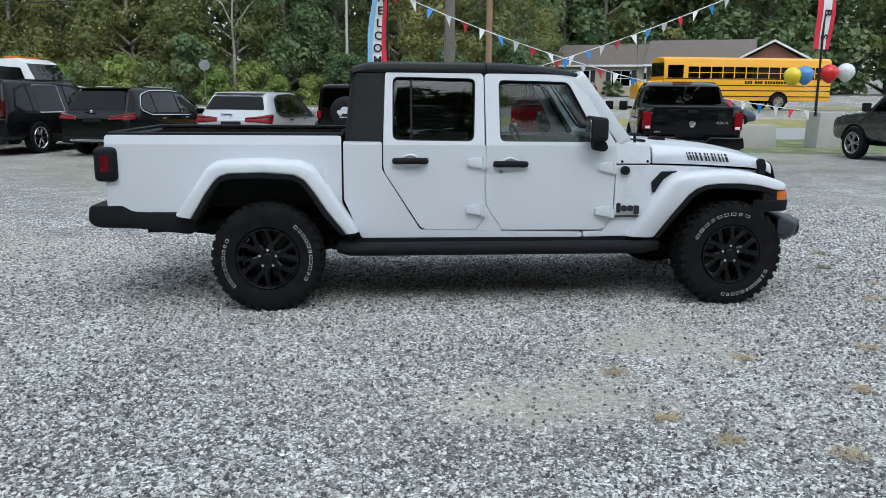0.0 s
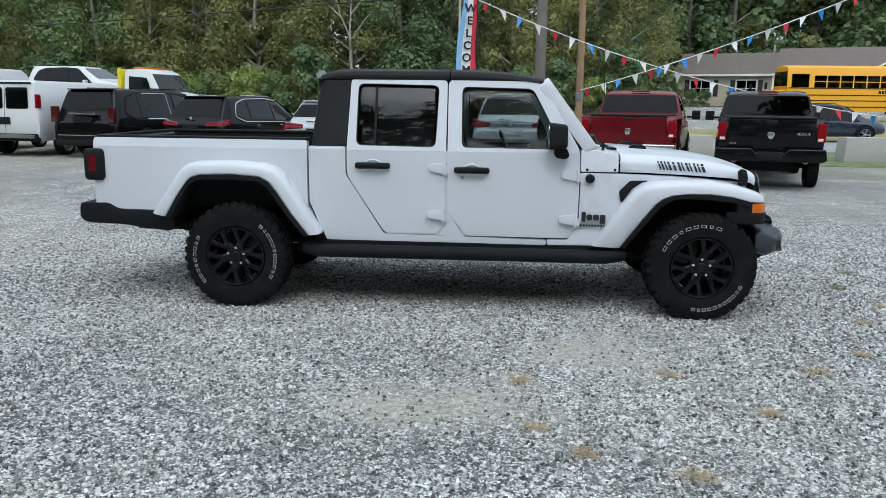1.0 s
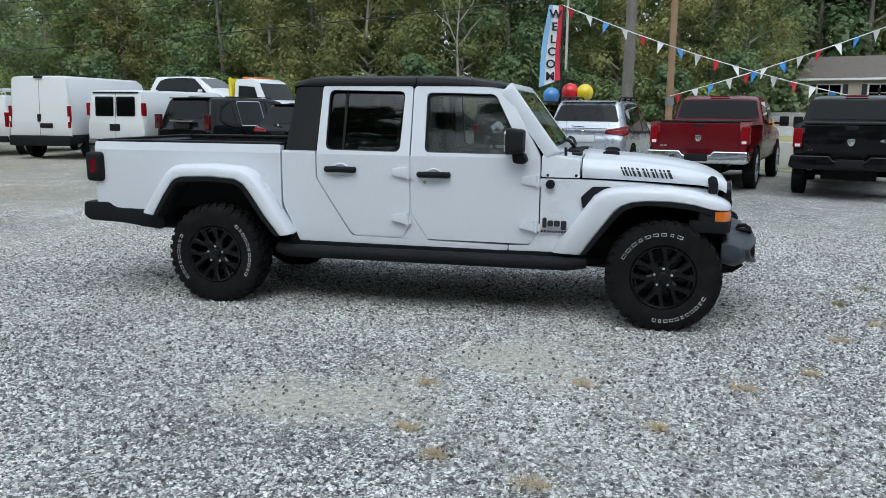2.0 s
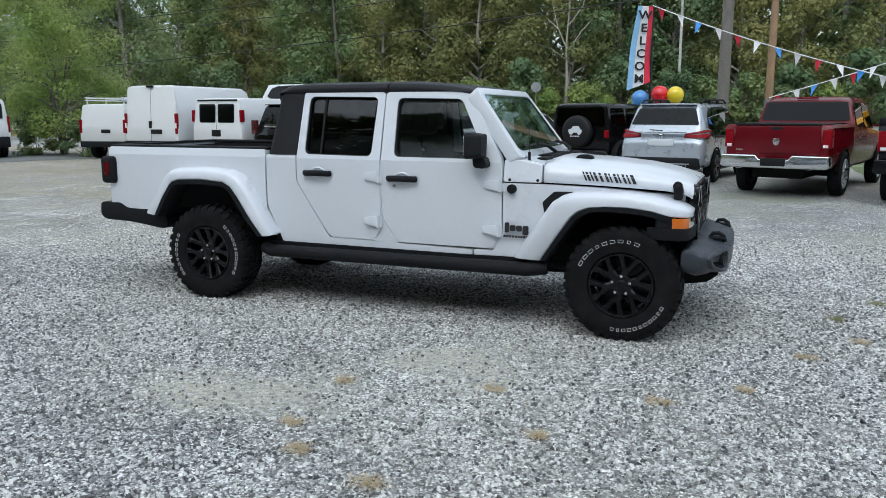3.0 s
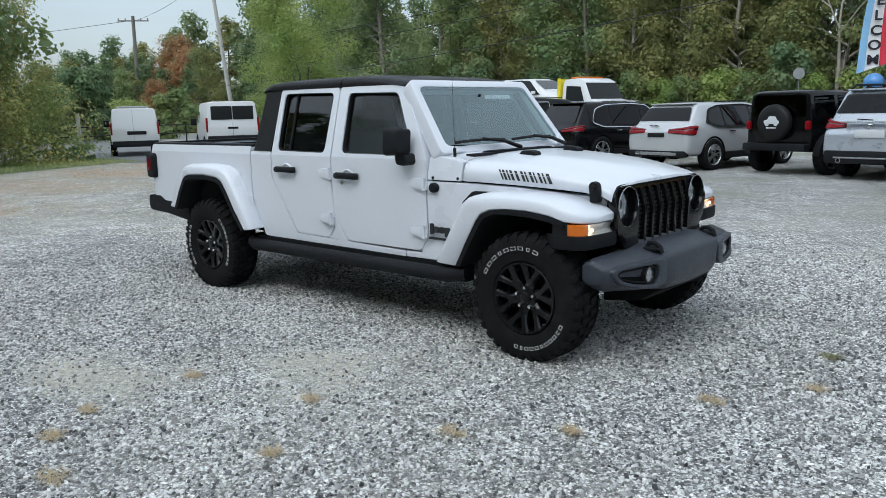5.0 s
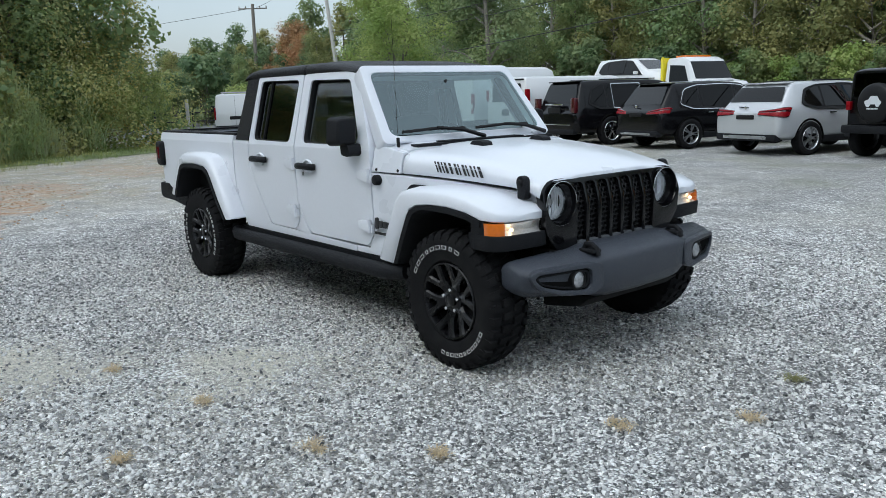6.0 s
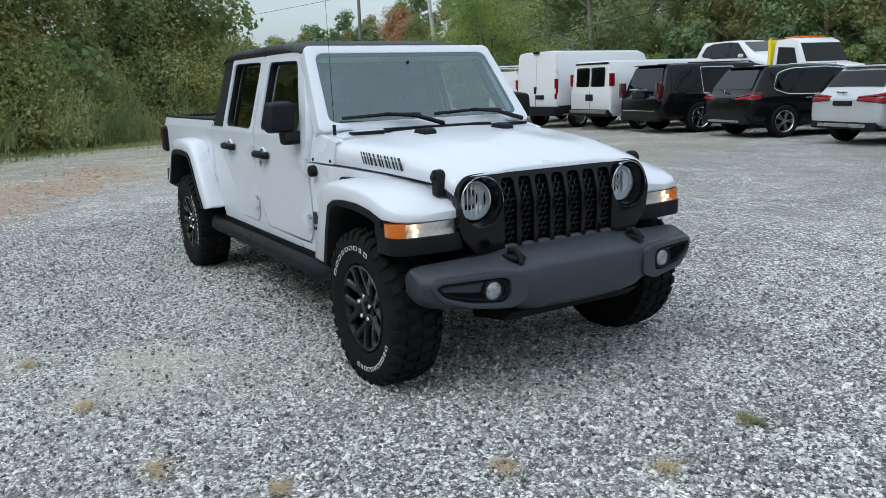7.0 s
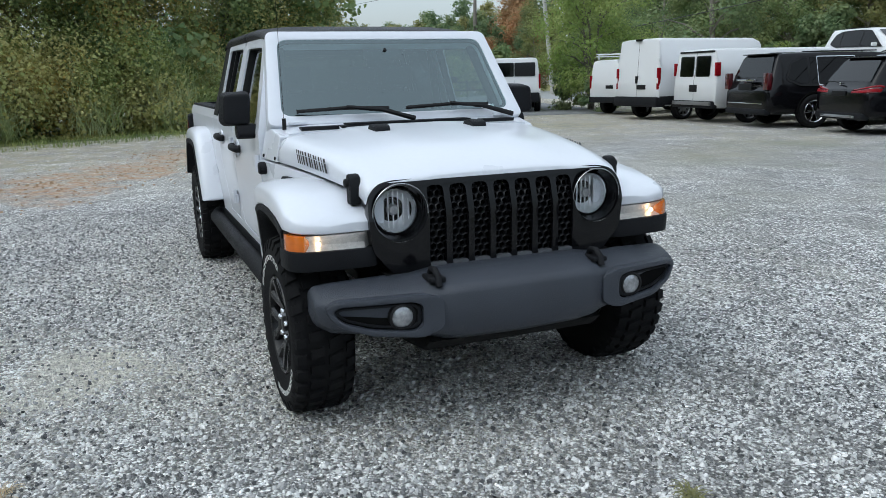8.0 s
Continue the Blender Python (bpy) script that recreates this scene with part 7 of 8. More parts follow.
def leaf_arrays(rng, centres, radii, n, smin, smax, shell=0.55, flat=0.8, droop=0.25, rough=0.36):
    """Folded leaf shapes spread over clumps: vertices and quads as arrays."""
    w = radii ** 2
    idx = rng.choice(len(radii), n, p=w / w.sum())
    d = rng.normal(size=(n, 3))
    d /= np.linalg.norm(d, axis=1)[:, None]
    rad = radii[idx] * (shell + (1 - shell) * rng.random(n) ** 0.6) * (0.8 + 0.4 * rng.random(n))
    pos = centres[idx] + d * rad[:, None] * np.array([1, 1, flat])
    nrm = d * 0.9 + rng.normal(size=(n, 3)) * rough + np.array([0, 0, 0.55])
    nrm /= np.linalg.norm(nrm, axis=1)[:, None]
    t = rng.normal(size=(n, 3)) + np.array([0, 0, -droop])
    t -= (t * nrm).sum(1)[:, None] * nrm
    t /= np.linalg.norm(t, axis=1)[:, None]
    b = np.cross(nrm, t)
    s = (smin + (smax - smin) * rng.random(n) ** 1.5)[:, None]
    asp = (0.32 + 0.25 * rng.random(n))[:, None]
    v = np.stack([pos - t * s * 0.5, pos + b * s * asp + nrm * s * 0.12, pos + t * s * 0.5 - nrm * s * 0.08, pos - b * s * asp + nrm * s * 0.12], 1)
    return v.reshape(-1, 3)


def quads_mesh(name, verts, material, corners=4):
    n = len(verts) // corners
    me = bpy.data.meshes.new(name)
    me.vertices.add(len(verts))
    me.vertices.foreach_set("co", verts.astype(np.float32).ravel())
    me.loops.add(n * corners)
    me.loops.foreach_set("vertex_index", np.arange(n * corners, dtype=np.int32))
    me.polygons.add(n)
    me.polygons.foreach_set("loop_start", np.arange(0, n * corners, corners, dtype=np.int32))
    me.update(calc_edges=True)
    me.validate()
    me.materials.append(material)
    return me


BARK = mat("grey_brown_bark", (0.17, 0.155, 0.13), 0.9, var=0.35, scale=4, fine=40, bump=0.5)
PALEBARK = mat("pale_bark", (0.30, 0.27, 0.23), 0.9, var=0.3, scale=4, fine=40, bump=0.4)
# these two greens carry extra blue, painting the wood's haze into the leaves
LEAF_DARK = leaf_mat("deep_green_leaves", (0.085, 0.15, 0.075), (0.16, 0.24, 0.112), (0.265, 0.315, 0.145))
LEAF_MID = leaf_mat("green_leaves", (0.108, 0.18, 0.078), (0.2, 0.285, 0.117), (0.325, 0.37, 0.155))
LEAF_YEL = leaf_mat("turning_leaves", (0.14, 0.175, 0.068), (0.235, 0.262, 0.098), (0.355, 0.335, 0.13))
LEAF_VINE = leaf_mat("golden_vine_leaves", (0.165, 0.175, 0.06), (0.31, 0.285, 0.085), (0.48, 0.36, 0.11))
LEAF_RED = leaf_mat("red_autumn_leaves", (0.22, 0.155, 0.08), (0.36, 0.22, 0.105), (0.46, 0.25, 0.12))
LEAF_HEDGE = leaf_mat("hedge_leaves", (0.13, 0.19, 0.065), (0.275, 0.335, 0.11), (0.50, 0.47, 0.19))
LEAF_FRESH = leaf_mat("light_green_leaves", (0.147, 0.236, 0.063), (0.263, 0.362, 0.0998), (0.399, 0.452, 0.158))


def tree_meshes(seed, h, spread, low, nblob, nleaf, leaf, lmat, bark=BARK, stems=1, bare=0.0):
    """A tapered trunk with limbs, and a crown of leaf clumps at the limbs' ends."""
    rng = np.random.default_rng(seed)
    bm = B()
    centres, radii = [], []
    for st in range(stems):
        a0 = rng.random() * 6.28
        lean = (0.10 if stems == 1 else 0.35) * h * (rng.random() if stems == 1 else 0.4 + 0.4 * rng.random())
        top = Vector((math.cos(a0) * lean * 0.5, math.sin(a0) * lean * 0.5, h * (0.92 if stems == 1 else 0.75)))
        mid = Vector((top.x * 0.35 + rng.normal() * 0.15, top.y * 0.35 + rng.normal() * 0.15, h * 0.45))
        r0 = 0.018 * h / (1 if stems == 1 else 1.8)
        tube(bm, [(0.1 * math.cos(a0), 0.1 * math.sin(a0), -0.1), (mid.x * 0.4, mid.y * 0.4, h * 0.2), mid, top * 0.75 + mid * 0.25, top], r0, 7, r0 * 0.15)
        for k in range(nblob // stems):
            f = low + (1 - low) * (k + rng.random()) / (nblob // stems)
            z = h * f
            ax = mid * min(1, z / (h * 0.45)) if z < h * 0.45 else mid + (top - mid) * ((z - h * 0.45) / max(0.1, top.z - h * 0.45))
            reach = spread * (0.35 + 0.65 * rng.random()) * (1.0 - 0.75 * max(0, f - 0.35) / 0.65) * (0.75 if f < 0.2 else 1)
            an = rng.random() * 6.28
            tip = Vector((ax.x + math.cos(an) * reach, ax.y + math.sin(an) * reach, z))
            root = Vector((ax.x, ax.y, max(0.1, z - reach * 0.5)))
            tube(bm, [root, (root + tip) * 0.5 + Vector((0, 0, 0.1 * reach)), tip], 0.010 * h * (1.1 - f), 5, 0.012)
            if rng.random() >= bare:
                centres.append(tuple(tip))
                radii.append(spread * (0.26 + 0.22 * rng.random()))
    wood = mesh_of("trunk", bm, bark, 60)
    v = leaf_arrays(rng, np.array(centres), np.array(radii), nleaf, leaf[0], leaf[1])
    core = leaf_arrays(rng, np.array(centres), 0.72 * np.array(radii), nleaf // 6, 1.05 * leaf[1], 1.7 * leaf[1], shell=0.2)
    v = np.concatenate([v, core])
    v[:, 2] = np.maximum(v[:, 2], 0.02)
    return wood, quads_mesh("crown", v, lmat)


def plant(kind, wood, crown, label, category, x, y, z, turn, scale, group=""):
    ob = thing(kind, label, category, group, pose(x, y, z - 0.02, 0, 0, turn) @ Matrix.Diagonal((scale, scale, scale, 1)))
    shared("trunk", wood, ob, Matrix.Identity(4))
    shared("crown", crown, ob, Matrix.Identity(4))
    return ob


KINDS = [tree_meshes(11, 14, 3.6, 0.08, 38, 11000, (0.10, 0.24), LEAF_DARK), tree_meshes(12, 13, 3.2, 0.10, 36, 11000, (0.10, 0.23), LEAF_MID),
         tree_meshes(13, 15, 3.8, 0.12, 38, 11000, (0.10, 0.24), LEAF_DARK), tree_meshes(14, 11, 3.0, 0.06, 32, 10000, (0.09, 0.21), LEAF_YEL, bark=PALEBARK),
         tree_meshes(15, 12, 3.2, 0.10, 34, 10500, (0.10, 0.22), LEAF_MID, bark=PALEBARK), tree_meshes(16, 9, 2.6, 0.05, 28, 8000, (0.09, 0.19), LEAF_YEL)]
FAR_KINDS = [tree_meshes(17, 14, 3.6, 0.05, 34, 3500, (0.22, 0.50), LEAF_DARK), tree_meshes(18, 13, 3.4, 0.06, 32, 3500, (0.22, 0.49), LEAF_YEL), tree_meshes(19, 15, 3.8, 0.06, 34, 3500, (0.22, 0.50), LEAF_DARK)]
SHRUBS = [tree_meshes(21, 2.6, 1.5, 0.05, 14, 2200, (0.10, 0.26), LEAF_MID, stems=2), tree_meshes(22, 3.4, 1.6, 0.05, 16, 2600, (0.10, 0.28), LEAF_DARK, stems=2), tree_meshes(23, 2.2, 1.4, 0.05, 14, 2000, (0.09, 0.20), LEAF_FRESH, stems=2)]
LABELS = ["tall deep-green broadleaf tree at the wood's edge", "green broadleaf tree at the wood's edge", "tall dark broadleaf tree in the wood", "yellowing birch-like tree at the wood's edge", "green tree with a pale trunk at the wood's edge", "small yellowing tree at the wood's edge"]
SLABELS = ["green roadside shrub under the trees", "dark green roadside shrub under the trees", "light green roadside shrub under the trees"]


def grove(rows, group):
    for x, y, k, sc in rows:
        near = y < 53 and x > -46
        plant("tree", *(KINDS[k] if near else FAR_KINDS[k % 3]), LABELS[k], "tree", x, y, ground_z(x, y), RNG.random() * 360, sc, group)


rows = []
x = -72.0
while x < 13:
    k = int(RNG.choice([0, 1, 2, 3, 4, 5, 1, 4, 3], 1)[0])
    sc = 0.95 + 0.25 * RNG.random() if x > -44 else 0.54 + 0.15 * RNG.random()
    rows.append((x, 48.5 + 2.5 * RNG.random(), k, sc))
    x += 3.0 + 1.2 * RNG.random() if x > -44 else 2.2
x = -70.0
while x < 14:
    rows.append((x, 54 + 3 * RNG.random(), int(RNG.choice([0, 2, 1])), (1.15 if x > -42 else 0.68) + 0.2 * RNG.random()))
    x += 4.5 + 1.2 * RNG.random() if x > -42 else 3.2
x = 12.0
while x < 66:
    rows.append((x, 74 + 6 * RNG.random(), int(RNG.choice([0, 2, 0, 4])), 1.35 + 0.25 * RNG.random()))
    x += 3.8 + 1.5 * RNG.random()
x = 15.0
while x < 70:
    rows.append((x, 86 + 5 * RNG.random(), int(RNG.choice([0, 2])), 1.6 + 0.25 * RNG.random()))
    x += 4.2
grove(rows, "trees of the wood")
x = -66.0
while x < 11.5:
    k = int(RNG.choice([0, 1, 2, 2]))
    plant("shrub", *SHRUBS[k], SLABELS[k], "shrub", x, 45.2 + 1.4 * RNG.random(), ground_z(x, 46), RNG.random() * 360, 0.8 + 0.5 * RNG.random(), "shrubs along the road")
    x += 1.7 + 0.8 * RNG.random()
# the depth of the wood, closed by foliage
rng = np.random.default_rng(77)
cs = np.stack([-50 + 66 * rng.random(420), 60 + 6 * rng.random(420), 1 + 20 * rng.random(420)], 1)
v = leaf_arrays(rng, cs, 1.7 + 1.6 * rng.random(420), 80000, 0.28, 0.62, shell=0.3)
tagged(new("woodland", quads_mesh("woodland", v, LEAF_DARK)), "dense dark green foliage deep in the wood", "woodland", kind="stuff")
# woods on the side that the windows mirror
MIRROR_KINDS = [tree_meshes(25 + k, 14, 3.6, 0.05, 30, 1600, (0.35, 0.75), LEAF_DARK) for k in range(3)]
for i in range(2, 24):
    k = int(RNG.integers(0, 3))
    plant("tree", *MIRROR_KINDS[k], LABELS[k], "tree", -56 + 4.6 * i + RNG.random() * 3, (-23 if i > 7 else -31) - 6 * RNG.random(), 0, RNG.random() * 360, 1.2 + 0.3 * RNG.random(), "trees of the wood")
# far bank left of the driveway
for i, (x, y, k, sc) in enumerate(((-52, 24, 1, 0.38), (-50, 20, 5, 0.42), (-50, 30, 3, 0.6), (-38, 27.5, 4, 0.55), (-55, 20, 5, 0.6), (-52, 14, 1, 0.5), (-58, 34, 0, 0.5), (-60, 27, 2, 0.34))):
    plant("tree", *KINDS[k], LABELS[k], "tree", x, y, ground_z(x, y), i * 77, sc, "trees of the wood")
wood, crown = tree_meshes(31, 8.5, 2.9, 0.08, 40, 9000, (0.10, 0.22), LEAF_RED)
for x, y, sc in ((-66, 37, 1.05), (-60, 34.5, 0.85), (-52, 27, 0.5)):
    plant("tree", wood, crown, "tree with orange-red autumn leaves beyond the driveway", "tree", x, y, 0, x * 9, sc, "autumn trees")
for i, (x, y) in enumerate(((-45, 13), (-47, 17), (-44.5, 21), (-46, 25), (-49, 20), (-43, 9.5))):
    k = i % 3
    plant("shrub", *SHRUBS[k], SLABELS[k], "shrub", x, y, 0, i * 50, 0.9 + 0.12 * i % 0.5, "shrubs along the road")
# the light green tree beside the vans
wood, crown = tree_meshes(41, 8.2, 2.5, 0.10, 54, 34000, (0.05, 0.11), LEAF_FRESH, stems=3)
plant("tree", wood, crown, "light green multi-stemmed tree beside the parked vans", "tree", -20.4, 16.4, 0, 20, 0.86)
plant("shrub", *SHRUBS[1], "dark green rounded shrub at the tree's foot", "shrub", -21.2, 15.9, 0, 10, 0.52)
plant("shrub", *SHRUBS[1], "dark green rounded shrub at the tree's foot", "shrub", -18.6, 15.6, 0, 90, 0.40)
# pale dead tree with bare limbs at the wood's edge
bm = B()
tube(bm, [(0, 0, -0.1), (0.1, 0, 3), (0.0, 0, 5.2), (0.25, 0, 9)], 0.13, 8, 0.04)
for p in ([(0, 0, 5.0), (-0.6, 0, 6.4), (-1.0, 0.2, 8)], [(0.1, 0, 4.8), (1.0, 0.1, 6.1), (2.0, 0.2, 7.2)], [(0.1, 0, 6.4), (1.0, 0, 7.6), (1.4, 0, 9)], [(-0.5, 0, 6.2), (-1.4, 0.1, 7.0)]):
    tube(bm, p, 0.06, 6, 0.015)
lone("bare_tree", bm, PALEBARK, "pale leafless tree with forked limbs among the green", "tree", m=pose(-8.0, 46.3, ground_z(-8, 46), 0, 0, 10), angle=60)

# the hedge: vine-hung bushes with reeds at their foot
HEDGE_LINE = [(-13.2, -11.0), (-14.8, -6.5), (-16.2, -3.4), (-18.0, 0.3), (-21.2, 3.6), (-22.3, 8.3)]


def along(f):
    seg = f * (len(HEDGE_LINE) - 1)
    i = min(int(seg), len(HEDGE_LINE) - 2)
    a, b = Vector(HEDGE_LINE[i]), Vector(HEDGE_LINE[i + 1])
    d = (b - a).normalized()
    return a + (b - a) * (seg - i), Vector((-d.y, d.x))


def hedge_part(seed, f0, f1, nblob, nleaf, hmax, lmat, name, label, back=3.0, size=(0.06, 0.15)):
    rng = np.random.default_rng(seed)
    cs, rs = [], []
    for k in range(nblob):
        f = f0 + (f1 - f0) * (k + rng.random()) / nblob
        p, nrm = along(f)
        z = rng.random() ** 0.8 * hmax(f)
        bulge = 0.45 * math.sin(61 * f) + 0.35 * math.sin(143 * f + 1.1 * z) + 0.25 * math.sin(2.4 * z + 37 * f)
        bk = rng.random() * back * (0.35 + 0.65 * min(1, z / 4)) + 0.75 + 0.25 * z + 0.8 * bulge
        cs.append((p.x + nrm.x * bk, p.y + nrm.y * bk, z))
        rs.append(0.55 + 0.75 * rng.random())
    v = leaf_arrays(rng, np.array(cs), np.array(rs), nleaf, size[0], size[1], shell=0.5, flat=0.9, droop=0.8, rough=0.6)
    v[:, 2] = np.maximum(v[:, 2], 0.02)
    ob = new(name, quads_mesh(name, v, lmat))
    return tagged(ob, label, "hedge", kind="stuff")


def crest(f):
    return 8.8 if f < 0.93 else 8.8 - (f - 0.93) * 52


hedge_part(51, 0.0, 1.0, 260, 85000, crest, LEAF_HEDGE, "hedge", "overgrown green hedge of bushes and vines beside the lot", size=(0.055, 0.13))
hedge_part(52, 0.0, 0.96, 120, 46000, crest, LEAF_VINE, "vine_tangle", "yellowing vines hanging over the hedge", back=2.2, size=(0.045, 0.10))
hedge_part(53, 0.0, 1.0, 150, 40000, lambda f: 2.6, LEAF_HEDGE, "undergrowth", "green undergrowth at the hedge's foot", back=0.6, size=(0.055, 0.14))
hedge_part(54, 0.0, 1.0, 110, 24000, lambda f: 0.9 * crest(f), LEAF_MID, "hedge_thicket", "green thicket deep in the hedge", back=3.5, size=(0.14, 0.34))
HEDGE_KINDS = [tree_meshes(35, 11, 3.1, 0.06, 34, 13000, (0.07, 0.16), LEAF_YEL, bark=PALEBARK), tree_meshes(36, 12, 3.2, 0.08, 36, 14000, (0.07, 0.16), LEAF_MID)]
for i, (x, y, k, sc) in enumerate(((-20.5, -8, 3, 0.75), (-22, -4, 1, 0.8), (-23.5, -0.5, 5, 0.95), (-25.5, 3, 4, 0.9), (-27.3, 4.8, 1, 0.84), (-24, -7, 0, 0.75), (-27, -2, 2, 0.7), (-18.5, -12, 3, 0.8))):
    plant("tree", *HEDGE_KINDS[k not in (3, 5)], ["tree behind the overgrown hedge with turning leaves", "green tree behind the overgrown hedge"][k not in (3, 5)], "tree", x, y, 0, i * 61, sc, "trees behind the hedge")


for i, (x, y, k, sc) in enumerate(((-21, -6, 0, 0.8), (-24.5, -3, 1, 0.78), (-26.0, 0.5, 2, 0.75), (-28.0, 3.4, 0, 0.85), (-22, -10, 1, 0.85), (-19, -9.5, 0, 0.8))):
    plant("tree", *HEDGE_KINDS[k == 1], "turning tree behind the overgrown hedge", "tree", x, y, 0, i * 83, sc, "trees behind the hedge")
for i, (x, y, sc) in enumerate(((-45, 34, 0.58), (-42, 35, 0.72), (-39, 34, 0.82), (-36, 36, 0.9), (-33.5, 34, 0.9), (-54.5, 42, 0.92), (-58.5, 43, 0.92), (-50, 43, 0.95), (-62.5, 44, 0.88), (-46.5, 42, 0.95), (-66, 43, 0.80), (-70, 42, 0.74), (-75, 42, 0.72), (-80, 41, 0.68), (-86, 40, 0.66), (-92, 38, 0.62), (-98, 36, 0.6))):
    plant("tree", *(KINDS[(1, 2, 4)[i % 3]] if x > -56 else FAR_KINDS[i % 3]), LABELS[(1, 2, 4)[i % 3]], "tree", x, y, ground_z(x, y), i * 71, sc, "trees of the wood")
# low lines of trees beyond the driveway
for i in range(20):
    f = i / 19
    x, y = -66 - 6 * f + 2 * RNG.random(), 11 + 34 * f
    plant("tree", *FAR_KINDS[(i + 1) % 3], LABELS[(i + 1) % 3], "tree", x, y, ground_z(x, y), i * 41, 0.34 + 0.20 * f + 0.08 * RNG.random(), "trees of the wood")
for i in range(16):
    f = i / 15
    x, y = -56 - 8 * f + 2 * RNG.random(), 15 + 22 * f
    plant("tree", *FAR_KINDS[i % 3], LABELS[i % 3], "tree", x, y, ground_z(x, y), i * 57, 0.27 + 0.16 * f + 0.05 * RNG.random(), "trees of the wood")


def blades(seed, n, pick, h0, h1, w, bend, material, name, label, category):
    """Upright arching blades in three joints."""
    rng = np.random.default_rng(seed)
    out = np.empty((n, 3, 4, 3))
    for k in range(n):
        x, y, z0 = pick(rng)
        h = h0 + (h1 - h0) * rng.random()
        a = rng.random() * 6.28
        d = np.array([math.cos(a), math.sin(a), 0])
        sd = np.array([-d[1], d[0], 0]) * w * (0.6 + 0.6 * rng.random())
        b = bend * h * (0.3 + rng.random())
        pts = [np.array([x, y, z0]) + d * b * t * t + np.array([0, 0, h * (t - 0.25 * bend * t * t)]) for t in (0, 0.4, 0.75, 1.0)]
        for j in range(3):
            wa, wb = 1 - j * 0.28, 1 - (j + 1) * 0.3
            out[k, j] = (pts[j] - sd * wa, pts[j] + sd * wa, pts[j + 1] + sd * wb, pts[j + 1] - sd * wb)
    ob = new(name, quads_mesh(name, out.reshape(-1, 3), material))
    return tagged(ob, label, category, kind="stuff")


def reed_spot(rng):
    clump = 0.0
    while clump < 0.25 + 0.35 * rng.random():
        p, nrm = along(rng.random() * 0.85)
        clump = 0.5 + 0.5 * math.sin(3.1 * p.x + 2.3 * p.y) * math.sin(1.3 * p.y - 0.7 * p.x)
    b = 0.1 + 1.3 * rng.random()
    return p.x + nrm.x * b, p.y + nrm.y * b, rng.random() ** 0.8 * (0.8 + 2.0 * clump) * min(1, b)


def fringe_spot(rng):
    p, nrm = along(rng.random())
    b = 0.8 - 3.2 * rng.random() ** 2.6
    return p.x + nrm.x * b, p.y + nrm.y * b, 0.0


REED = leaf_mat("reed_blades", (0.24, 0.33, 0.14), (0.42, 0.5, 0.24), (0.58, 0.6, 0.37))
blades(61, 6000, reed_spot, 0.4, 1.2, 0.018, 1.1, REED, "reeds", "tall green reeds in front of the hedge", "reeds")
blades(62, 11000, fringe_spot, 0.04, 0.20, 0.009, 0.6, LEAF_HEDGE, "grass_fringe", "green grass tufts along the hedge's foot", "grass")

# dry tufts and weeds in the gravel
STRAW = leaf_mat("dry_straw", (0.48, 0.40, 0.27), (0.60, 0.49, 0.32), (0.68, 0.57, 0.40))
GREENTUFT = leaf_mat("pale_green_weed", (0.18, 0.20, 0.08), (0.28, 0.28, 0.12), (0.38, 0.35, 0.17))
TUFTS = [(2.40, -3.32, 0.07, 0), (2.86, -3.50, 0.10, 0), (3.90, -2.06, 0.08, 0), (4.68, -0.90, 0.08, 0), (5.05, -0.39, 0.06, 0), (4.94, 0.23, 0.06, 1), (4.33, -1.69, 0.06, 0), (2.14, -2.39, 0.06, 0), (3.0, -2.2, 0.06, 0), (2.2, -3.05, 0.06, 0), (3.4, -2.75, 0.05, 0), (5.3, 0.9, 0.06, 1)]
for tx, ty, tr, g in TUFTS:
    rng = np.random.default_rng(int(tx * 100))
    out = np.empty((64, 3, 4, 3))
    for k in range(64):
        a, r = rng.random() * 6.28, 0.6 * tr * rng.random() ** 0.7
        a2 = rng.random() * 6.28
        h = 0.008 + 0.02 * rng.random()
        d = np.array([math.cos(a2), math.sin(a2), 0])
        sd = np.array([-d[1], d[0], 0]) * 0.0022
        p0 = np.array([r * math.cos(a) * 1.6, r * math.sin(a), 0.004])
        pts = [p0 + d * 0.05 * t + np.array([0, 0, h * math.sin(2.4 * t)]) for t in (0, 0.4, 0.75, 1)]
        for j in range(3):
            out[k, j] = (pts[j] - sd, pts[j] + sd, pts[j + 1] + sd, pts[j + 1] - sd)
    ob = new("dry_grass_tuft", quads_mesh("dry_grass_tuft", out.reshape(-1, 3), GREENTUFT if g else STRAW))
    ob.location = (tx, ty, 0.004)
    tagged(ob, "small green weed growing through the gravel" if g else "flat tuft of dry brown grass in the gravel", "grass tuft", "tufts in the gravel", "stuff")

# fallen leaves over the litter patches
FALLEN = leaf_mat("fallen_leaves", (0.34, 0.20, 0.12), (0.46, 0.29, 0.17), (0.58, 0.44, 0.28))
rng = np.random.default_rng(88)
cs = np.concatenate([np.array([sx, sy, 0.012]) + rng.normal(size=(int(300 * amt), 3)) * np.array([rx * 0.75, ry * 0.75, 0.003]) for sx, sy, rx, ry, amt in LITTER])
v = leaf_arrays(rng, cs, np.full(len(cs), 0.004), len(cs), 0.022, 0.06, rough=0.05)
v[:, 2] = np.maximum(v[:, 2], 0.008)
tagged(new("fallen_leaves", quads_mesh("fallen_leaves", v, FALLEN)), "brown fallen leaves scattered over the gravel", "leaves", kind="stuff")

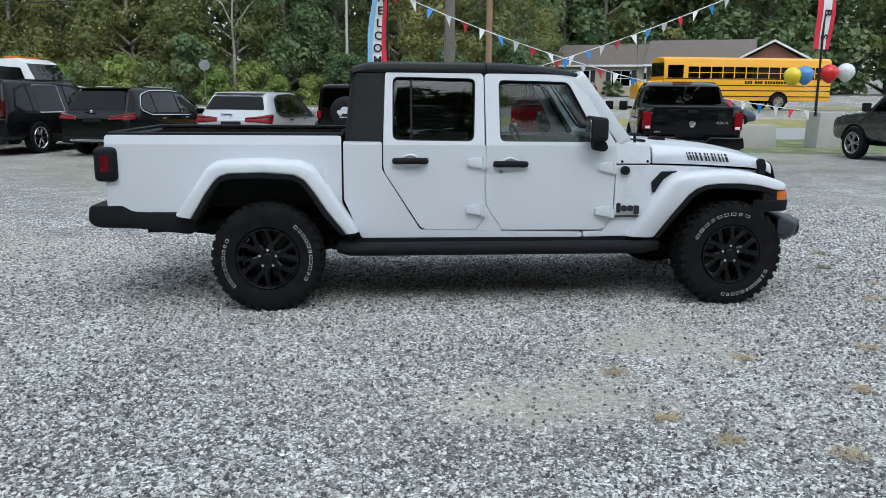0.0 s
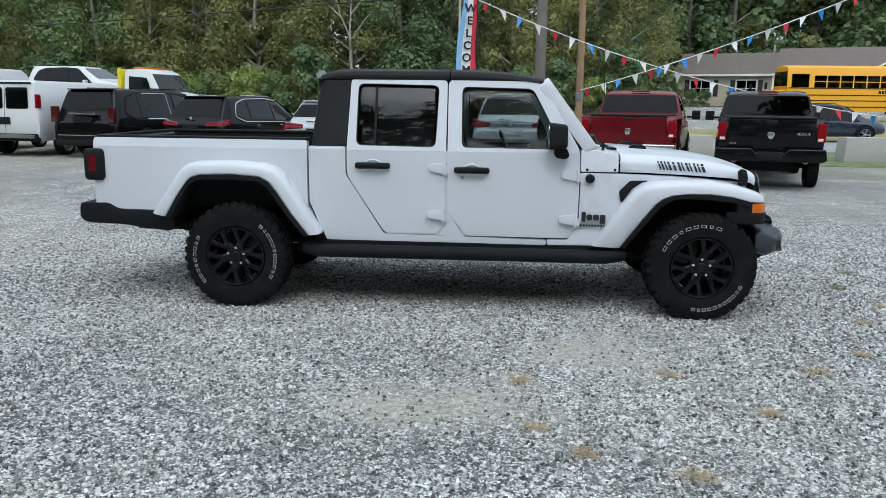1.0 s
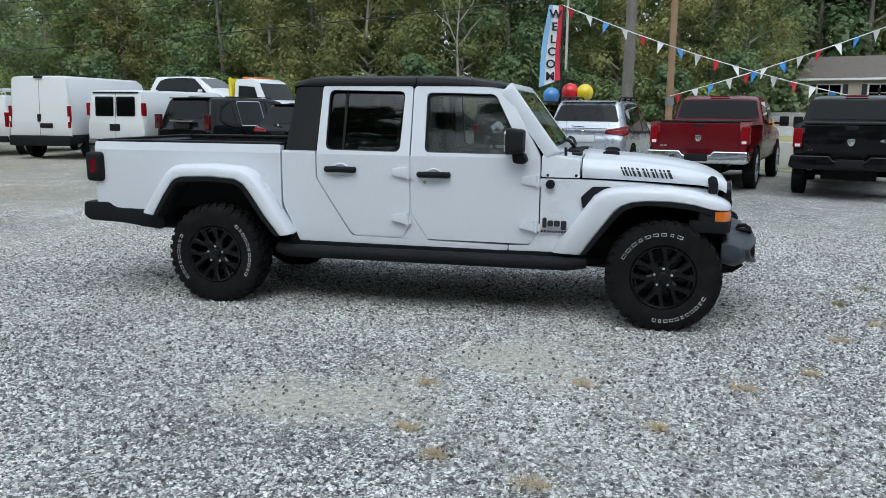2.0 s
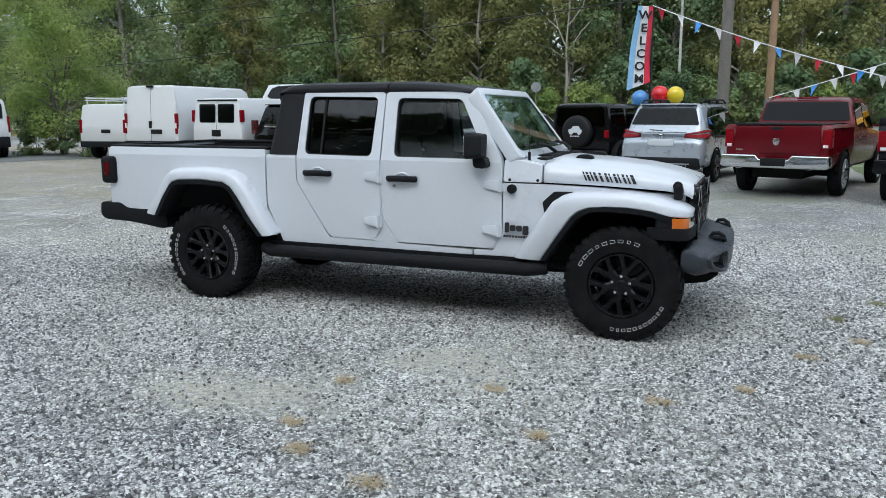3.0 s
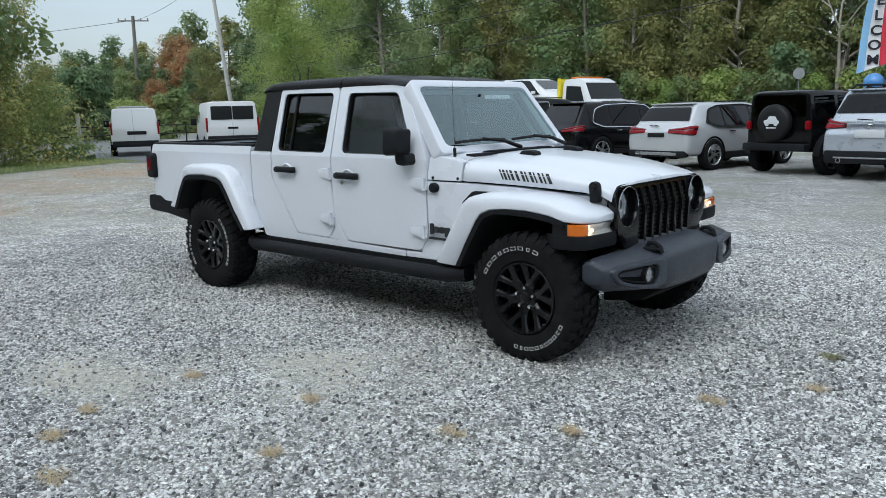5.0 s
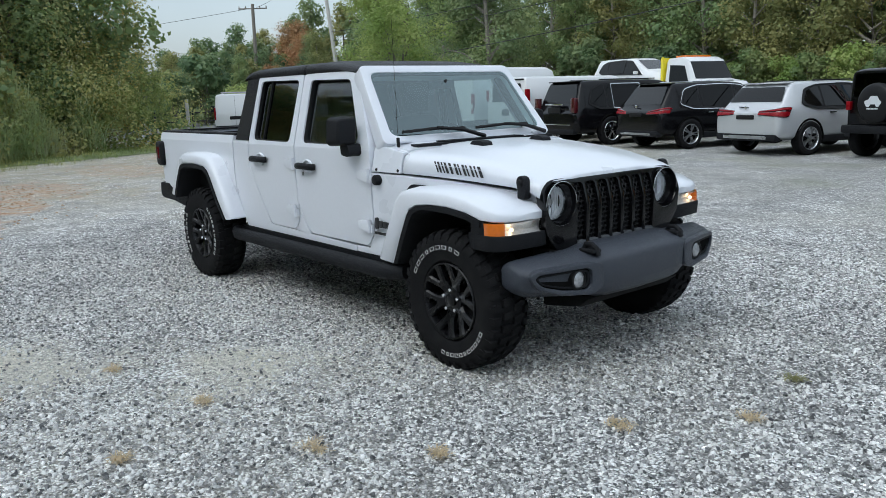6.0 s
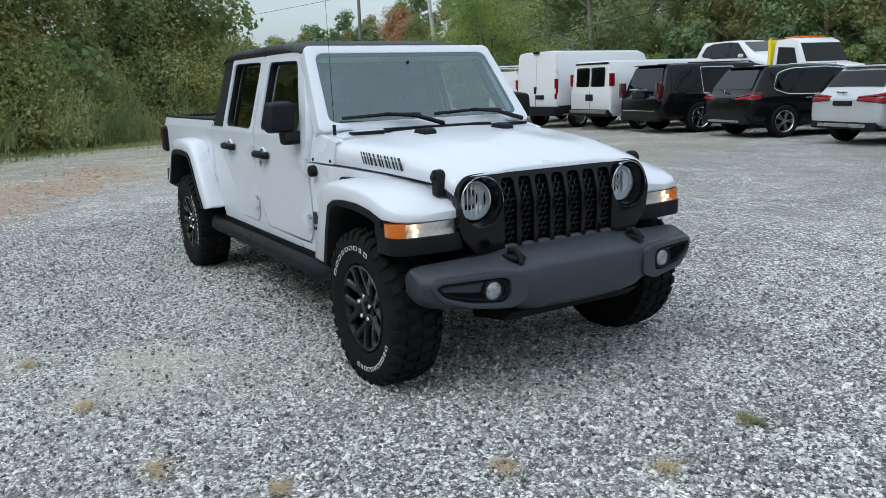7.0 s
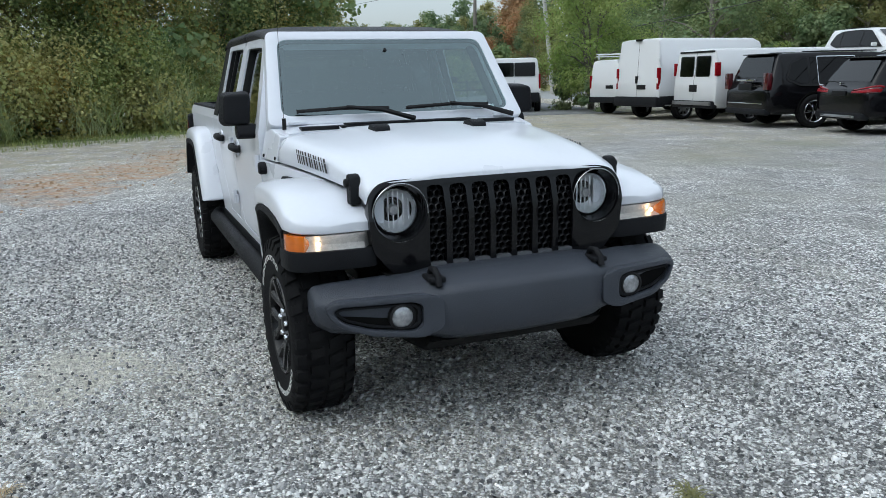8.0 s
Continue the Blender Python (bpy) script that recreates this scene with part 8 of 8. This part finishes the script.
# loose stones over the near part of the lot
m, nt, p = principled("loose_grey_stones")
n, l = nt.nodes, nt.links
g = n.new("ShaderNodeNewGeometry")
r = n.new("ShaderNodeValToRGB")
e = r.color_ramp.elements
e[0].position, e[0].color = 0.0, (0.055, 0.057, 0.06, 1)
e[1].position, e[1].color = 1.0, (0.86, 0.85, 0.835, 1)
for q, col in ((0.25, (0.21, 0.211, 0.211)), (0.55, (0.46, 0.459, 0.453)), (0.82, (0.735, 0.73, 0.715))):
    k = e.new(q)
    k.color = (*col, 1)
tc = n.new("ShaderNodeTexCoord")
nz = n.new("ShaderNodeTexNoise")
nz.inputs["Scale"].default_value = 160
l.new(tc.outputs["Object"], nz.inputs["Vector"])
ma = n.new("ShaderNodeMath")
ma.operation = 'MULTIPLY_ADD'
l.new(nz.outputs["Fac"], ma.inputs[0])
ma.inputs[1].default_value = 0.4
sb = n.new("ShaderNodeMath")
sb.operation = 'SUBTRACT'
l.new(g.outputs["Random Per Island"], sb.inputs[0])
sb.inputs[1].default_value = 0.2
l.new(sb.outputs[0], ma.inputs[2])
l.new(ma.outputs[0], r.inputs[0])
l.new(r.outputs[0], p.inputs["Base Color"])
p.inputs["Roughness"].default_value = 0.8
STONE = m


def stones(seed, n, pick, r0, r1, name, label):
    rng = np.random.default_rng(seed)
    base = np.array([(-1.0, -0.9, -0.8), (1.1, -0.7, -0.8), (0.1, 1.1, -0.8), (-0.75, -0.6, 0.8), (0.8, -0.5, 0.7), (0.05, 0.8, 0.75)])
    faces = np.array([(3, 4, 5, 5), (0, 1, 4, 3), (1, 2, 5, 4), (2, 0, 3, 5)])
    xy = pick(rng, n)
    n = len(xy)
    v = base[None] * (0.7 + 0.6 * rng.random((n, 6, 3)))
    v *= np.stack([1 + 0.4 * rng.random(n), 0.8 + 0.4 * rng.random(n), 0.6 + 0.45 * rng.random(n)], 1)[:, None]
    a, t = rng.random(n) * 6.28, rng.normal(size=n) * 0.8
    ct, st_ = np.cos(t)[:, None], np.sin(t)[:, None]
    x_, z_ = v[..., 0] * ct + v[..., 2] * st_, v[..., 2] * ct - v[..., 0] * st_
    ca, sa = np.cos(a)[:, None], np.sin(a)[:, None]
    v = np.stack([x_ * ca - v[..., 1] * sa, x_ * sa + v[..., 1] * ca, z_], 2)
    s = r0 + (r1 - r0) * rng.random(n) ** 2
    v *= s[:, None, None]
    v[..., :2] += xy[:, None]
    v[..., 2] += (s * (0.15 + 0.45 * rng.random(n)))[:, None]
    me = bpy.data.meshes.new(name)
    top = faces[0, :3][None] + (np.arange(n) * 6)[:, None]
    sides = (faces[1:][None] + (np.arange(n) * 6)[:, None, None]).reshape(n, 12)
    f = np.concatenate([top, sides], 1).reshape(-1)
    me.vertices.add(n * 6)
    me.vertices.foreach_set("co", v.astype(np.float32).ravel())
    me.loops.add(len(f))
    me.loops.foreach_set("vertex_index", f.astype(np.int32))
    me.polygons.add(n * 4)
    me.polygons.foreach_set("loop_start", ((np.arange(n) * 15)[:, None] + np.array([0, 3, 7, 11])[None]).astype(np.int32).ravel())
    me.update(calc_edges=True)
    me.materials.append(STONE)
    return tagged(new(name, me), label, "gravel", kind="stuff")


def near_lot(rng, n):
    xy = np.stack([-3.5 + 11.4 * rng.random(n), -5.2 + 9.4 * rng.random(n)], 1)
    thin = np.zeros(n)
    for sx, sy, rx, ry, amt in SANDY[:8]:
        d = ((xy[:, 0] - sx) / rx) ** 2 + ((xy[:, 1] - sy) / ry) ** 2
        thin = np.maximum(thin, min(0.93, amt) * np.exp(-d * 0.75))
    far = np.clip((xy[:, 1] + 2.4 - 1.2 * np.maximum(0, xy[:, 0] - 3.0)) / 6.6, 0, 1) ** 0.85
    west = np.clip((-0.8 - xy[:, 0]) / 2.6, 0, 1)
    return xy[rng.random(n) > np.maximum(np.maximum(thin, far), west)]


stones(71, 190000, near_lot, 0.005, 0.0118, "loose_stones", "loose crushed stones lying on the lot")

# ---- banners, pennants, balloons, poles ----
POLEBLK = mat("black_pole_metal", (0.03, 0.03, 0.032), 0.4, metal=0.5, var=0.1)
FABW, FABR, FABB = mat("white_fabric", (0.75, 0.75, 0.76), 0.8, var=0.06), mat("red_fabric", (0.62, 0.03, 0.06), 0.8, var=0.1), mat("light_blue_fabric", (0.26, 0.48, 0.72), 0.8, var=0.08)
FABBL = mat("blue_vinyl", (0.03, 0.22, 0.62), 0.5, var=0.1)
INK = mat("black_print", (0.015, 0.015, 0.02), 0.7, var=0.1)


def wave(u, v):
    return 0.05 * math.sin(2.6 * v + 1.5 * u) + 0.03 * math.sin(6 * u + 2 * v)


def banner_at(u, v, z0, z1, taper):
    """A place on the cloth: u across from the pole, v from foot (0) to top (1); the foot widens and its pole edge rises."""
    w = 1 - taper * (0.25 + 0.75 * v)
    foot = taper * 0.55 * (1 - min(1, -u / 0.74)) * (1 - v) if u < 0.001 else 0.0
    z = z0 + (z1 - z0) * v + foot
    return (u * w, wave(u, z), z)


def banner_strip(parent, name, u0, u1, z0, z1, material, taper):
    """A cloth band between the widths u0 and u1, hanging in folds."""
    bm = B()
    rows = []
    for j in range(15):
        v = j / 14
        rows.append([banner_at(u, v, z0, z1, taper) for u in [u0 + (u1 - u0) * k / 4 for k in range(5)]])
    loft(bm, [[*r, *[(a, b + 0.006, c) for a, b, c in r[::-1]]] for r in rows])
    return part(name, bm, material, parent, angle=70)


def feather_banner(x, y, zfoot, ztip, z0, turn, cols, letters, lturn, label, slant):
    b = thing("banner_flag", label, "banner", m=pose(x, y, 0, 0, 0, turn))
    bm = B()
    tube(bm, [(0.03, 0, zfoot), (0.03, 0, z0), (0.03, 0, ztip + 0.05)], 0.045, 8, 0.022)
    part("pole", bm, POLEBLK, b, "black banner pole", angle=60)
    cloth = None
    for u0, u1, mt in cols:
        cloth = banner_strip(b, "cloth", u0, u1, z0, ztip, mt, slant)
    n = len(letters)
    for k, ch in enumerate(letters):
        me = text_mesh(ch, 0.33 if not lturn else 0.34, 0.001)
        me.materials.append(INK)
        v = 1 - (k + 0.55) / n
        uc = (cols[1][0] + cols[1][1]) / 2
        bx, by, bz = banner_at(uc, 0.02 + 0.95 * v, z0, ztip, slant)
        shared("lettering", me, b, Matrix.Translation((bx, by - 0.04, bz)) @ Euler((math.pi / 2, 0, 0)).to_matrix().to_4x4() @ Matrix.Rotation(lturn, 4, 'Z') @ Matrix.Diagonal((1.15, 0.98, 1, 1)))
    return b


feather_banner(1.25, 17.3, 0.0, 4.54, 2.22, 32, [(-0.80, -0.58, FABB), (-0.58, -0.22, FABW), (-0.22, 0.0, FABR)], "WELCOM", 0.0, "light blue, white and red welcome banner on a black pole", 0.42)
feather_banner(14.66, 17.3, 1.0, 6.0, 3.05, 12, [(-0.28, -0.06, FABR), (-0.06, 0.22, FABW), (0.22, 0.36, FABR)], "CARS", -math.pi / 2, "red and white car sale banner on a pole set in concrete", 0.0)
CONC = mat("weathered_concrete", (0.42, 0.41, 0.39), 0.9, var=0.15, scale=2.5, fine=60, bump=0.2, dirt=(0.25, 0.24, 0.22), dirt_amt=0.5)
for x, y, w, d, h, lb in ((15.12, 17.5, 0.84, 0.7, 1.12, "tall grey concrete block holding a banner pole"), (12.75, 17.5, 1.4, 0.6, 0.72, "grey concrete barrier block on the grass edge"), (10.2, 17.5, 1.4, 0.6, 0.72, "grey concrete barrier block on the grass edge"), (7.65, 17.5, 1.4, 0.6, 0.72, "grey concrete barrier block on the grass edge")):
    bm = B()
    prism(bm, [(-w / 2, 0), (w / 2, 0), (w / 2 - 0.05, h), (-w / 2 + 0.05, h)], -d / 2, d / 2)
    bev(bm, 0.025, 2)
    lone("concrete_block", bm, CONC, lb, "concrete block", "blocks along the lot", m=pose(x, y, 0, 0, 0, 3))


def balloon(x, y, z, r, material, colour, px, py, pz):
    b = thing("balloon", "shiny %s balloon tied to a banner pole" % colour, "balloon", "balloons at the banners", pose(x, y, z))
    bm = B()
    lathe(bm, [(0.002, -r * 1.15), (r * 0.12, -r * 1.12), (r * 0.45, -r * 0.92), (r * 0.82, -r * 0.5), (r, 0.05 * r), (r * 0.9, r * 0.5), (r * 0.6, r * 0.85), (r * 0.25, r), (0.003, r * 1.03)], 20, axis='z')
    part("skin", bm, material, b, angle=80)
    bm = B()
    lathe(bm, [(0.025, -r * 1.2), (0.012, -r * 1.13)], 8, axis='z')
    tube(bm, [(0, 0, -r * 1.15), (px - x, py - y, pz - z)], 0.004, 4)
    part("string", bm, FABW, b)


BALL = {c: mat("%s_balloon_rubber" % c, col, 0.2, var=0.04, coat=0.5, translucent=0.15) for c, col in (("red", (0.75, 0.02, 0.03)), ("yellow", (0.85, 0.66, 0.03)), ("blue", (0.10, 0.30, 0.65)), ("white", (0.82, 0.82, 0.84)))}
for x, z, c in ((1.03, 1.96, "blue"), (1.575, 2.08, "red"), (2.0, 2.055, "yellow")):
    balloon(x, 17.1, z, 0.25, BALL[c], c, 1.28, 17.3, 1.6)
for x, z, c in ((13.77, 2.22, "yellow"), (14.17, 2.26, "blue"), (14.95, 2.32, "red"), (15.49, 2.36, "white")):
    balloon(x, 17.2, z, 0.27, BALL[c], c, 14.69, 17.3, 1.7)


def pennants(p0, p1, sag, n, label):
    p0, p1 = Vector(p0), Vector(p1)

    def at(f):
        q = p0 + (p1 - p0) * f
        q.z -= sag * 4 * f * (1 - f)
        return q
    ob = thing("pennant_string", label, "pennants", m=Matrix.Translation(p0))
    bm = B()
    tube(bm, [at(k / 24) - p0 for k in range(25)], 0.014, 5)
    part("cord", bm, FABW, ob, "white cord")
    d = (p1 - p0).normalized()
    cols = [FABR, FABW, FABBL, FABW]
    for k in range(n):
        c = at((k + 0.5) / n) - p0
        bm = B()
        tilt = 0.10 * math.sin(k * 2.3)
        w = 0.095
        vs = [c - d * w, c + d * w, c + Vector((tilt, 0.10 * math.cos(k * 1.7), -0.31))]
        q = [bm.verts.new(v) for v in vs] + [bm.verts.new(v + Vector((0, 0.004, 0))) for v in vs]
        for f in ((0, 1, 2), (5, 4, 3), (0, 3, 4, 1), (1, 4, 5, 2), (2, 5, 3, 0)):
            bm.faces.new([q[i] for i in f])
        part("pennant", bm, cols[k % 4], ob, ["red", "white", "blue", "white"][k % 4] + " plastic pennant")


pennants((1.25, 17.25, 4.56), (14.6, 17.2, 1.15), 0.55, 26, "string of red, white and blue pennants sagging from the banner pole")
pennants((4.46, 18.35, 2.0), (14.7, 17.3, 5.9), 0.25, 22, "string of red, white and blue pennants rising from the wooden pole")

WOODP = mat("weathered_orange_pole_wood", (0.30, 0.19, 0.11), 0.85, var=0.25, scale=3, fine=30, bump=0.3)
GREYP = mat("grey_weathered_pole_wood", (0.17, 0.155, 0.135), 0.9, var=0.25, scale=3, fine=30, bump=0.4)
PALEP = mat("pale_pole", (0.42, 0.41, 0.38), 0.8, var=0.12)


def pole(x, y, h, r, material, label, lean=(0, 0), arm=0.0, turn=0.0):
    ob = thing("utility_pole", label, "utility pole", "utility poles", pose(x, y, ground_z(x, y) - 0.05))
    bm = B()
    tube(bm, [(0, 0, 0), (lean[0] * 0.5, lean[1] * 0.5, h * 0.5), (lean[0], lean[1], h)], r, 12, r * 0.7)
    part("pole", bm, material, ob, angle=60)
    if arm:
        bm = B()
        c, s_ = math.cos(turn) * arm, math.sin(turn) * arm
        tube(bm, [(lean[0] - c, lean[1] - s_, h - 0.4), (lean[0] + c, lean[1] + s_, h - 0.4)], 0.06, 6)
        for f in (-0.95, -0.5, 0.5, 0.95):
            tube(bm, [(lean[0] + c * f, lean[1] + s_ * f, h - 0.38), (lean[0] + c * f, lean[1] + s_ * f, h - 0.18)], 0.045, 6)
        part("crossarm", bm, GREYP, ob)
    return ob


pole(3.2, 18.43, 9.8, 0.18, GREYP, "thick grey weathered utility pole", (0.05, 0))
pole(4.46, 18.5, 8.8, 0.115, WOODP, "slim orange-brown wooden pole with a metal band")
pole(-0.73, 46.4, 13.5, 0.10, PALEP, "pale utility pole across the road")
pole(-41.9, 27.3, 11.5, 0.16, PALEP, "pale leaning utility pole beyond the vans", (-0.5, -1.0), 1.3, 0.7)
pole(-62.0, 30.7, 10.4, 0.2, GREYP, "grey utility pole with a crossarm", (0.2, 0), 1.3, 0.9)
bm = B()
lathe(bm, [(0.125, 1.62), (0.125, 1.86)], 16, axis='z')
lone("pole_band", bm, STEEL, "grey metal band round the wooden pole", "pole band", m=pose(4.46, 18.5, 0.1))
# wires
WIRE = mat("black_cable", (0.02, 0.02, 0.02), 0.6, var=0.1)


def wire(p0, p1, sag, r=0.014):
    p0, p1 = Vector(p0), Vector(p1)
    bm = B()
    pts = []
    for k in range(21):
        f = k / 20
        q = p0 + (p1 - p0) * f
        q.z -= sag * 4 * f * (1 - f)
        pts.append(q - p0)
    tube(bm, pts, r, 5)
    lone("overhead_wire", bm, WIRE, "thin black overhead wire between the poles", "wire", "overhead wires", angle=80, m=Matrix.Translation(p0))


wire((-42.1, 26.9, 3.6), (3.2, 18.4, 5.1), 0.35, 0.018)
wire((-42.2, 26.8, 5.6), (3.2, 18.4, 6.2), 0.6)
wire((-42.2, 26.7, 6.2), (3.2, 18.4, 6.8), 0.6)
wire((3.3, 18.5, 5.6), (70, 32, 7.4), 0.3)
wire((3.3, 18.5, 5.1), (70, 32, 6.8), 0.3)
wire((-62, 30.7, 10.0), (-130, 12, 9.5), 0.4, 0.02)
wire((-62, 30.7, 9.9), (-42.3, 26.4, 11.0), 0.4)

# round sign on a post
sg = thing("road_sign", "round grey sign seen from behind on a thin post", "road sign", m=pose(-9.35, 43.9, ground_z(-9.35, 43.9) - 0.08))
bm = B()
tube(bm, [(0, 0, -0.05), (0, 0, 2.75)], 0.03, 6)
part("post", bm, STEEL, sg)
bm = B()
lathe(bm, [(0.004, -0.04), (0.33, -0.04), (0.33, -0.03), (0.004, -0.03)], 24, (0, 0, 2.5), 'y')
part("sign_plate", bm, STEEL, sg)
# rail fence and gate post beyond the vans
fn = thing("rail_fence", "dark metal rail fence beside the driveway", "fence", m=pose(-38.6, 12.5, 0, 0, 0, 88))
for k in range(6):
    bm = B()
    tube(bm, [(k * 2.2, 0, -0.05), (k * 2.2, 0, 1.15)], 0.05, 6)
    part("post", bm, POLEBLK, fn)
for z in (0.55, 1.05):
    bm = B()
    tube(bm, [(0, 0, z), (11, 0, z)], 0.035, 6)
    part("rail", bm, POLEBLK, fn)
bm = B()
tube(bm, [(0, 0, -0.05), (-0.05, 0, 1.75)], 0.09, 8, 0.08)
lone("gate_post", bm, PALEP, "pale wooden gate post at the hedge's end", "post", m=pose(-27.2, 9.9, 0))

# ---- house across the road ----
SIDING = mat("beige_lap_siding", (0.50, 0.44, 0.34), 0.7, var=0.08, scale=2, fine=30)
SHINGLE = mat("grey_brown_shingles", (0.155, 0.13, 0.115), 0.9, var=0.22, scale=3, fine=22, bump=0.3)
BRICK = mat("red_brown_brick", (0.26, 0.12, 0.085), 0.85, var=0.3, scale=8, fine=18, bump=0.2)
TRIMW = mat("white_house_trim", (0.72, 0.72, 0.70), 0.6, var=0.05)
SHUT = mat("dark_shutter", (0.03, 0.03, 0.035), 0.6, var=0.1)
hz = 1.58
house = thing("house", "single-storey beige house with grey-brown roof and white porch", "house", m=pose(16.65, 61.4, hz, 0, 0, -25))


def wall_box(x0, x1, y0, y1, z1, material, courses):
    bm = B()
    box(bm, x0, x1, y0, y1, 0, z1)
    w = part("wall", bm, material, house)
    for k in range(int(z1 / 0.25) if courses else 0):
        bm = B()
        prism(bm, [(y0 - 0.03, k * 0.25), (y0 - 0.002, k * 0.25 + 0.245), (y0 - 0.002, k * 0.25)], x0, x1, 'x')
        part("siding_board", bm, material, w)
    return w


wall_box(0, 7.4, 0, 8, 2.5, SIDING, True)
wall_box(7.41, 14.4, 1.3, 8, 2.5, SIDING, True)
wall_box(14.41, 20, -0.6, 8, 2.5, BRICK, False)


def roof(pts, x0, x1, axis='x'):
    bm = B()
    prism(bm, pts, x0, x1, axis)
    return part("roof", bm, SHINGLE, house, "grey-brown shingled roof")


roof([(-0.5, 2.42), (4.0, 4.3), (8.5, 2.42), (8.5, 2.55), (4.0, 4.45), (-0.5, 2.55)], -0.4, 7.4)
roof([(-0.9, 2.42), (4.0, 4.6), (8.5, 2.42), (8.5, 2.55), (4.0, 4.75), (-0.9, 2.55)], 7.41, 16.0)
roof([(13.9, 2.42), (17.2, 4.2), (20.5, 2.42), (20.5, 2.58), (17.2, 4.38), (13.9, 2.58)], -1.1, 5.0, 'y')
bm = B()
prism(bm, [(14.41, 2.5), (20, 2.5), (17.2, 4.1)], -0.6, -0.5)
part("gable", bm, BRICK, house)
bm = B()
for a, b in (((13.85, 2.44), (17.2, 4.22)), ((17.2, 4.22), (20.55, 2.44))):
    prism(bm, [a, b, (b[0], b[1] + 0.16), (a[0], a[1] + 0.16)], -1.16, -1.104)
box(bm, -0.4, 7.4, -0.56, -0.505, 2.40, 2.56)
box(bm, 7.41, 13.9, -0.96, -0.905, 2.40, 2.56)
part("fascia", bm, TRIMW, house, "white fascia board")


def house_window(x0, x1, z0, z1, y, panes=2, shutters=True):
    bm = B()
    box(bm, x0 - 0.09, x1 + 0.09, y - 0.05, y - 0.005, z0 - 0.09, z1 + 0.09)
    w = part("window", bm, TRIMW, house, "white-framed window")
    for k in range(panes):
        a = x0 + (x1 - x0) * k / panes + 0.03
        b = x0 + (x1 - x0) * (k + 1) / panes - 0.03
        for c, d in ((z0, (z0 + z1) / 2 - 0.02), ((z0 + z1) / 2 + 0.02, z1)):
            bm = B()
            box(bm, a, b, y - 0.058, y - 0.052, c, d)
            part("pane", bm, CARGLASS, w)
    if shutters:
        for a, b in ((x0 - 0.48, x0 - 0.12), (x1 + 0.12, x1 + 0.48)):
            bm = B()
            box(bm, a, b, y - 0.05, y - 0.006, z0 - 0.05, z1 + 0.05)
            part("shutter", bm, SHUT, house, "dark louvred shutter")


house_window(1.2, 2.9, 0.85, 2.05, -0.026)
house_window(4.8, 6.3, 0.85, 2.05, -0.026)
house_window(8.6, 9.8, 0.6, 2.05, 1.27, 1, False)
house_window(11.2, 12.4, 0.6, 2.05, 1.27, 1, False)
house_window(16.0, 18.0, 0.9, 2.05, -0.6)
bm = B()
box(bm, 13.0, 13.9, 1.22, 1.29, 0.1, 2.1)
part("door", bm, SHUT, house, "dark front door")
for x in (7.6, 9.6, 11.8, 14.0):
    bm = B()
    box(bm, x - 0.08, x + 0.08, -0.78, -0.62, 0, 2.45)
    part("porch_post", bm, TRIMW, house, "white porch post")
bm = B()
for z in (0.25, 0.92):
    box(bm, 7.6, 14.0, -0.73, -0.67, z, z + 0.06)
for k in range(46):
    x = 7.7 + k * 0.14
    box(bm, x, x + 0.035, -0.715, -0.685, 0.3, 0.93)
part("porch_railing", bm, TRIMW, house, "white porch railing")
bm = B()
box(bm, 7.41, 14.4, -0.8, 1.3, 0.0, 0.16)
part("porch_floor", bm, CONC, house)
bm = B()
lathe(bm, [(0.07, 4.2), (0.07, 5.1)], 10, (6.9, 4.4, 0), 'z')
part("vent_pipe", bm, PALEP, house)
hm = house.matrix_basis
for i, (x, y, sc) in enumerate(((0.5, -1.2, 0.36), (1.5, -1.2, 0.38), (2.5, -1.2, 0.36), (4.6, -1.1, 0.34), (5.4, -1.2, 0.34), (10.2, -1.6, 0.28), (11.2, -1.6, 0.28), (14.3, -1.6, 0.40), (15.4, -1.6, 0.40), (-1.2, -0.8, 0.36))):
    q = hm @ Vector((x, y, 0))
    plant("shrub", *SHRUBS[1], "clipped dark green bush in front of the house", "shrub", q.x, q.y, hz, i * 40, sc, "bushes at the house")
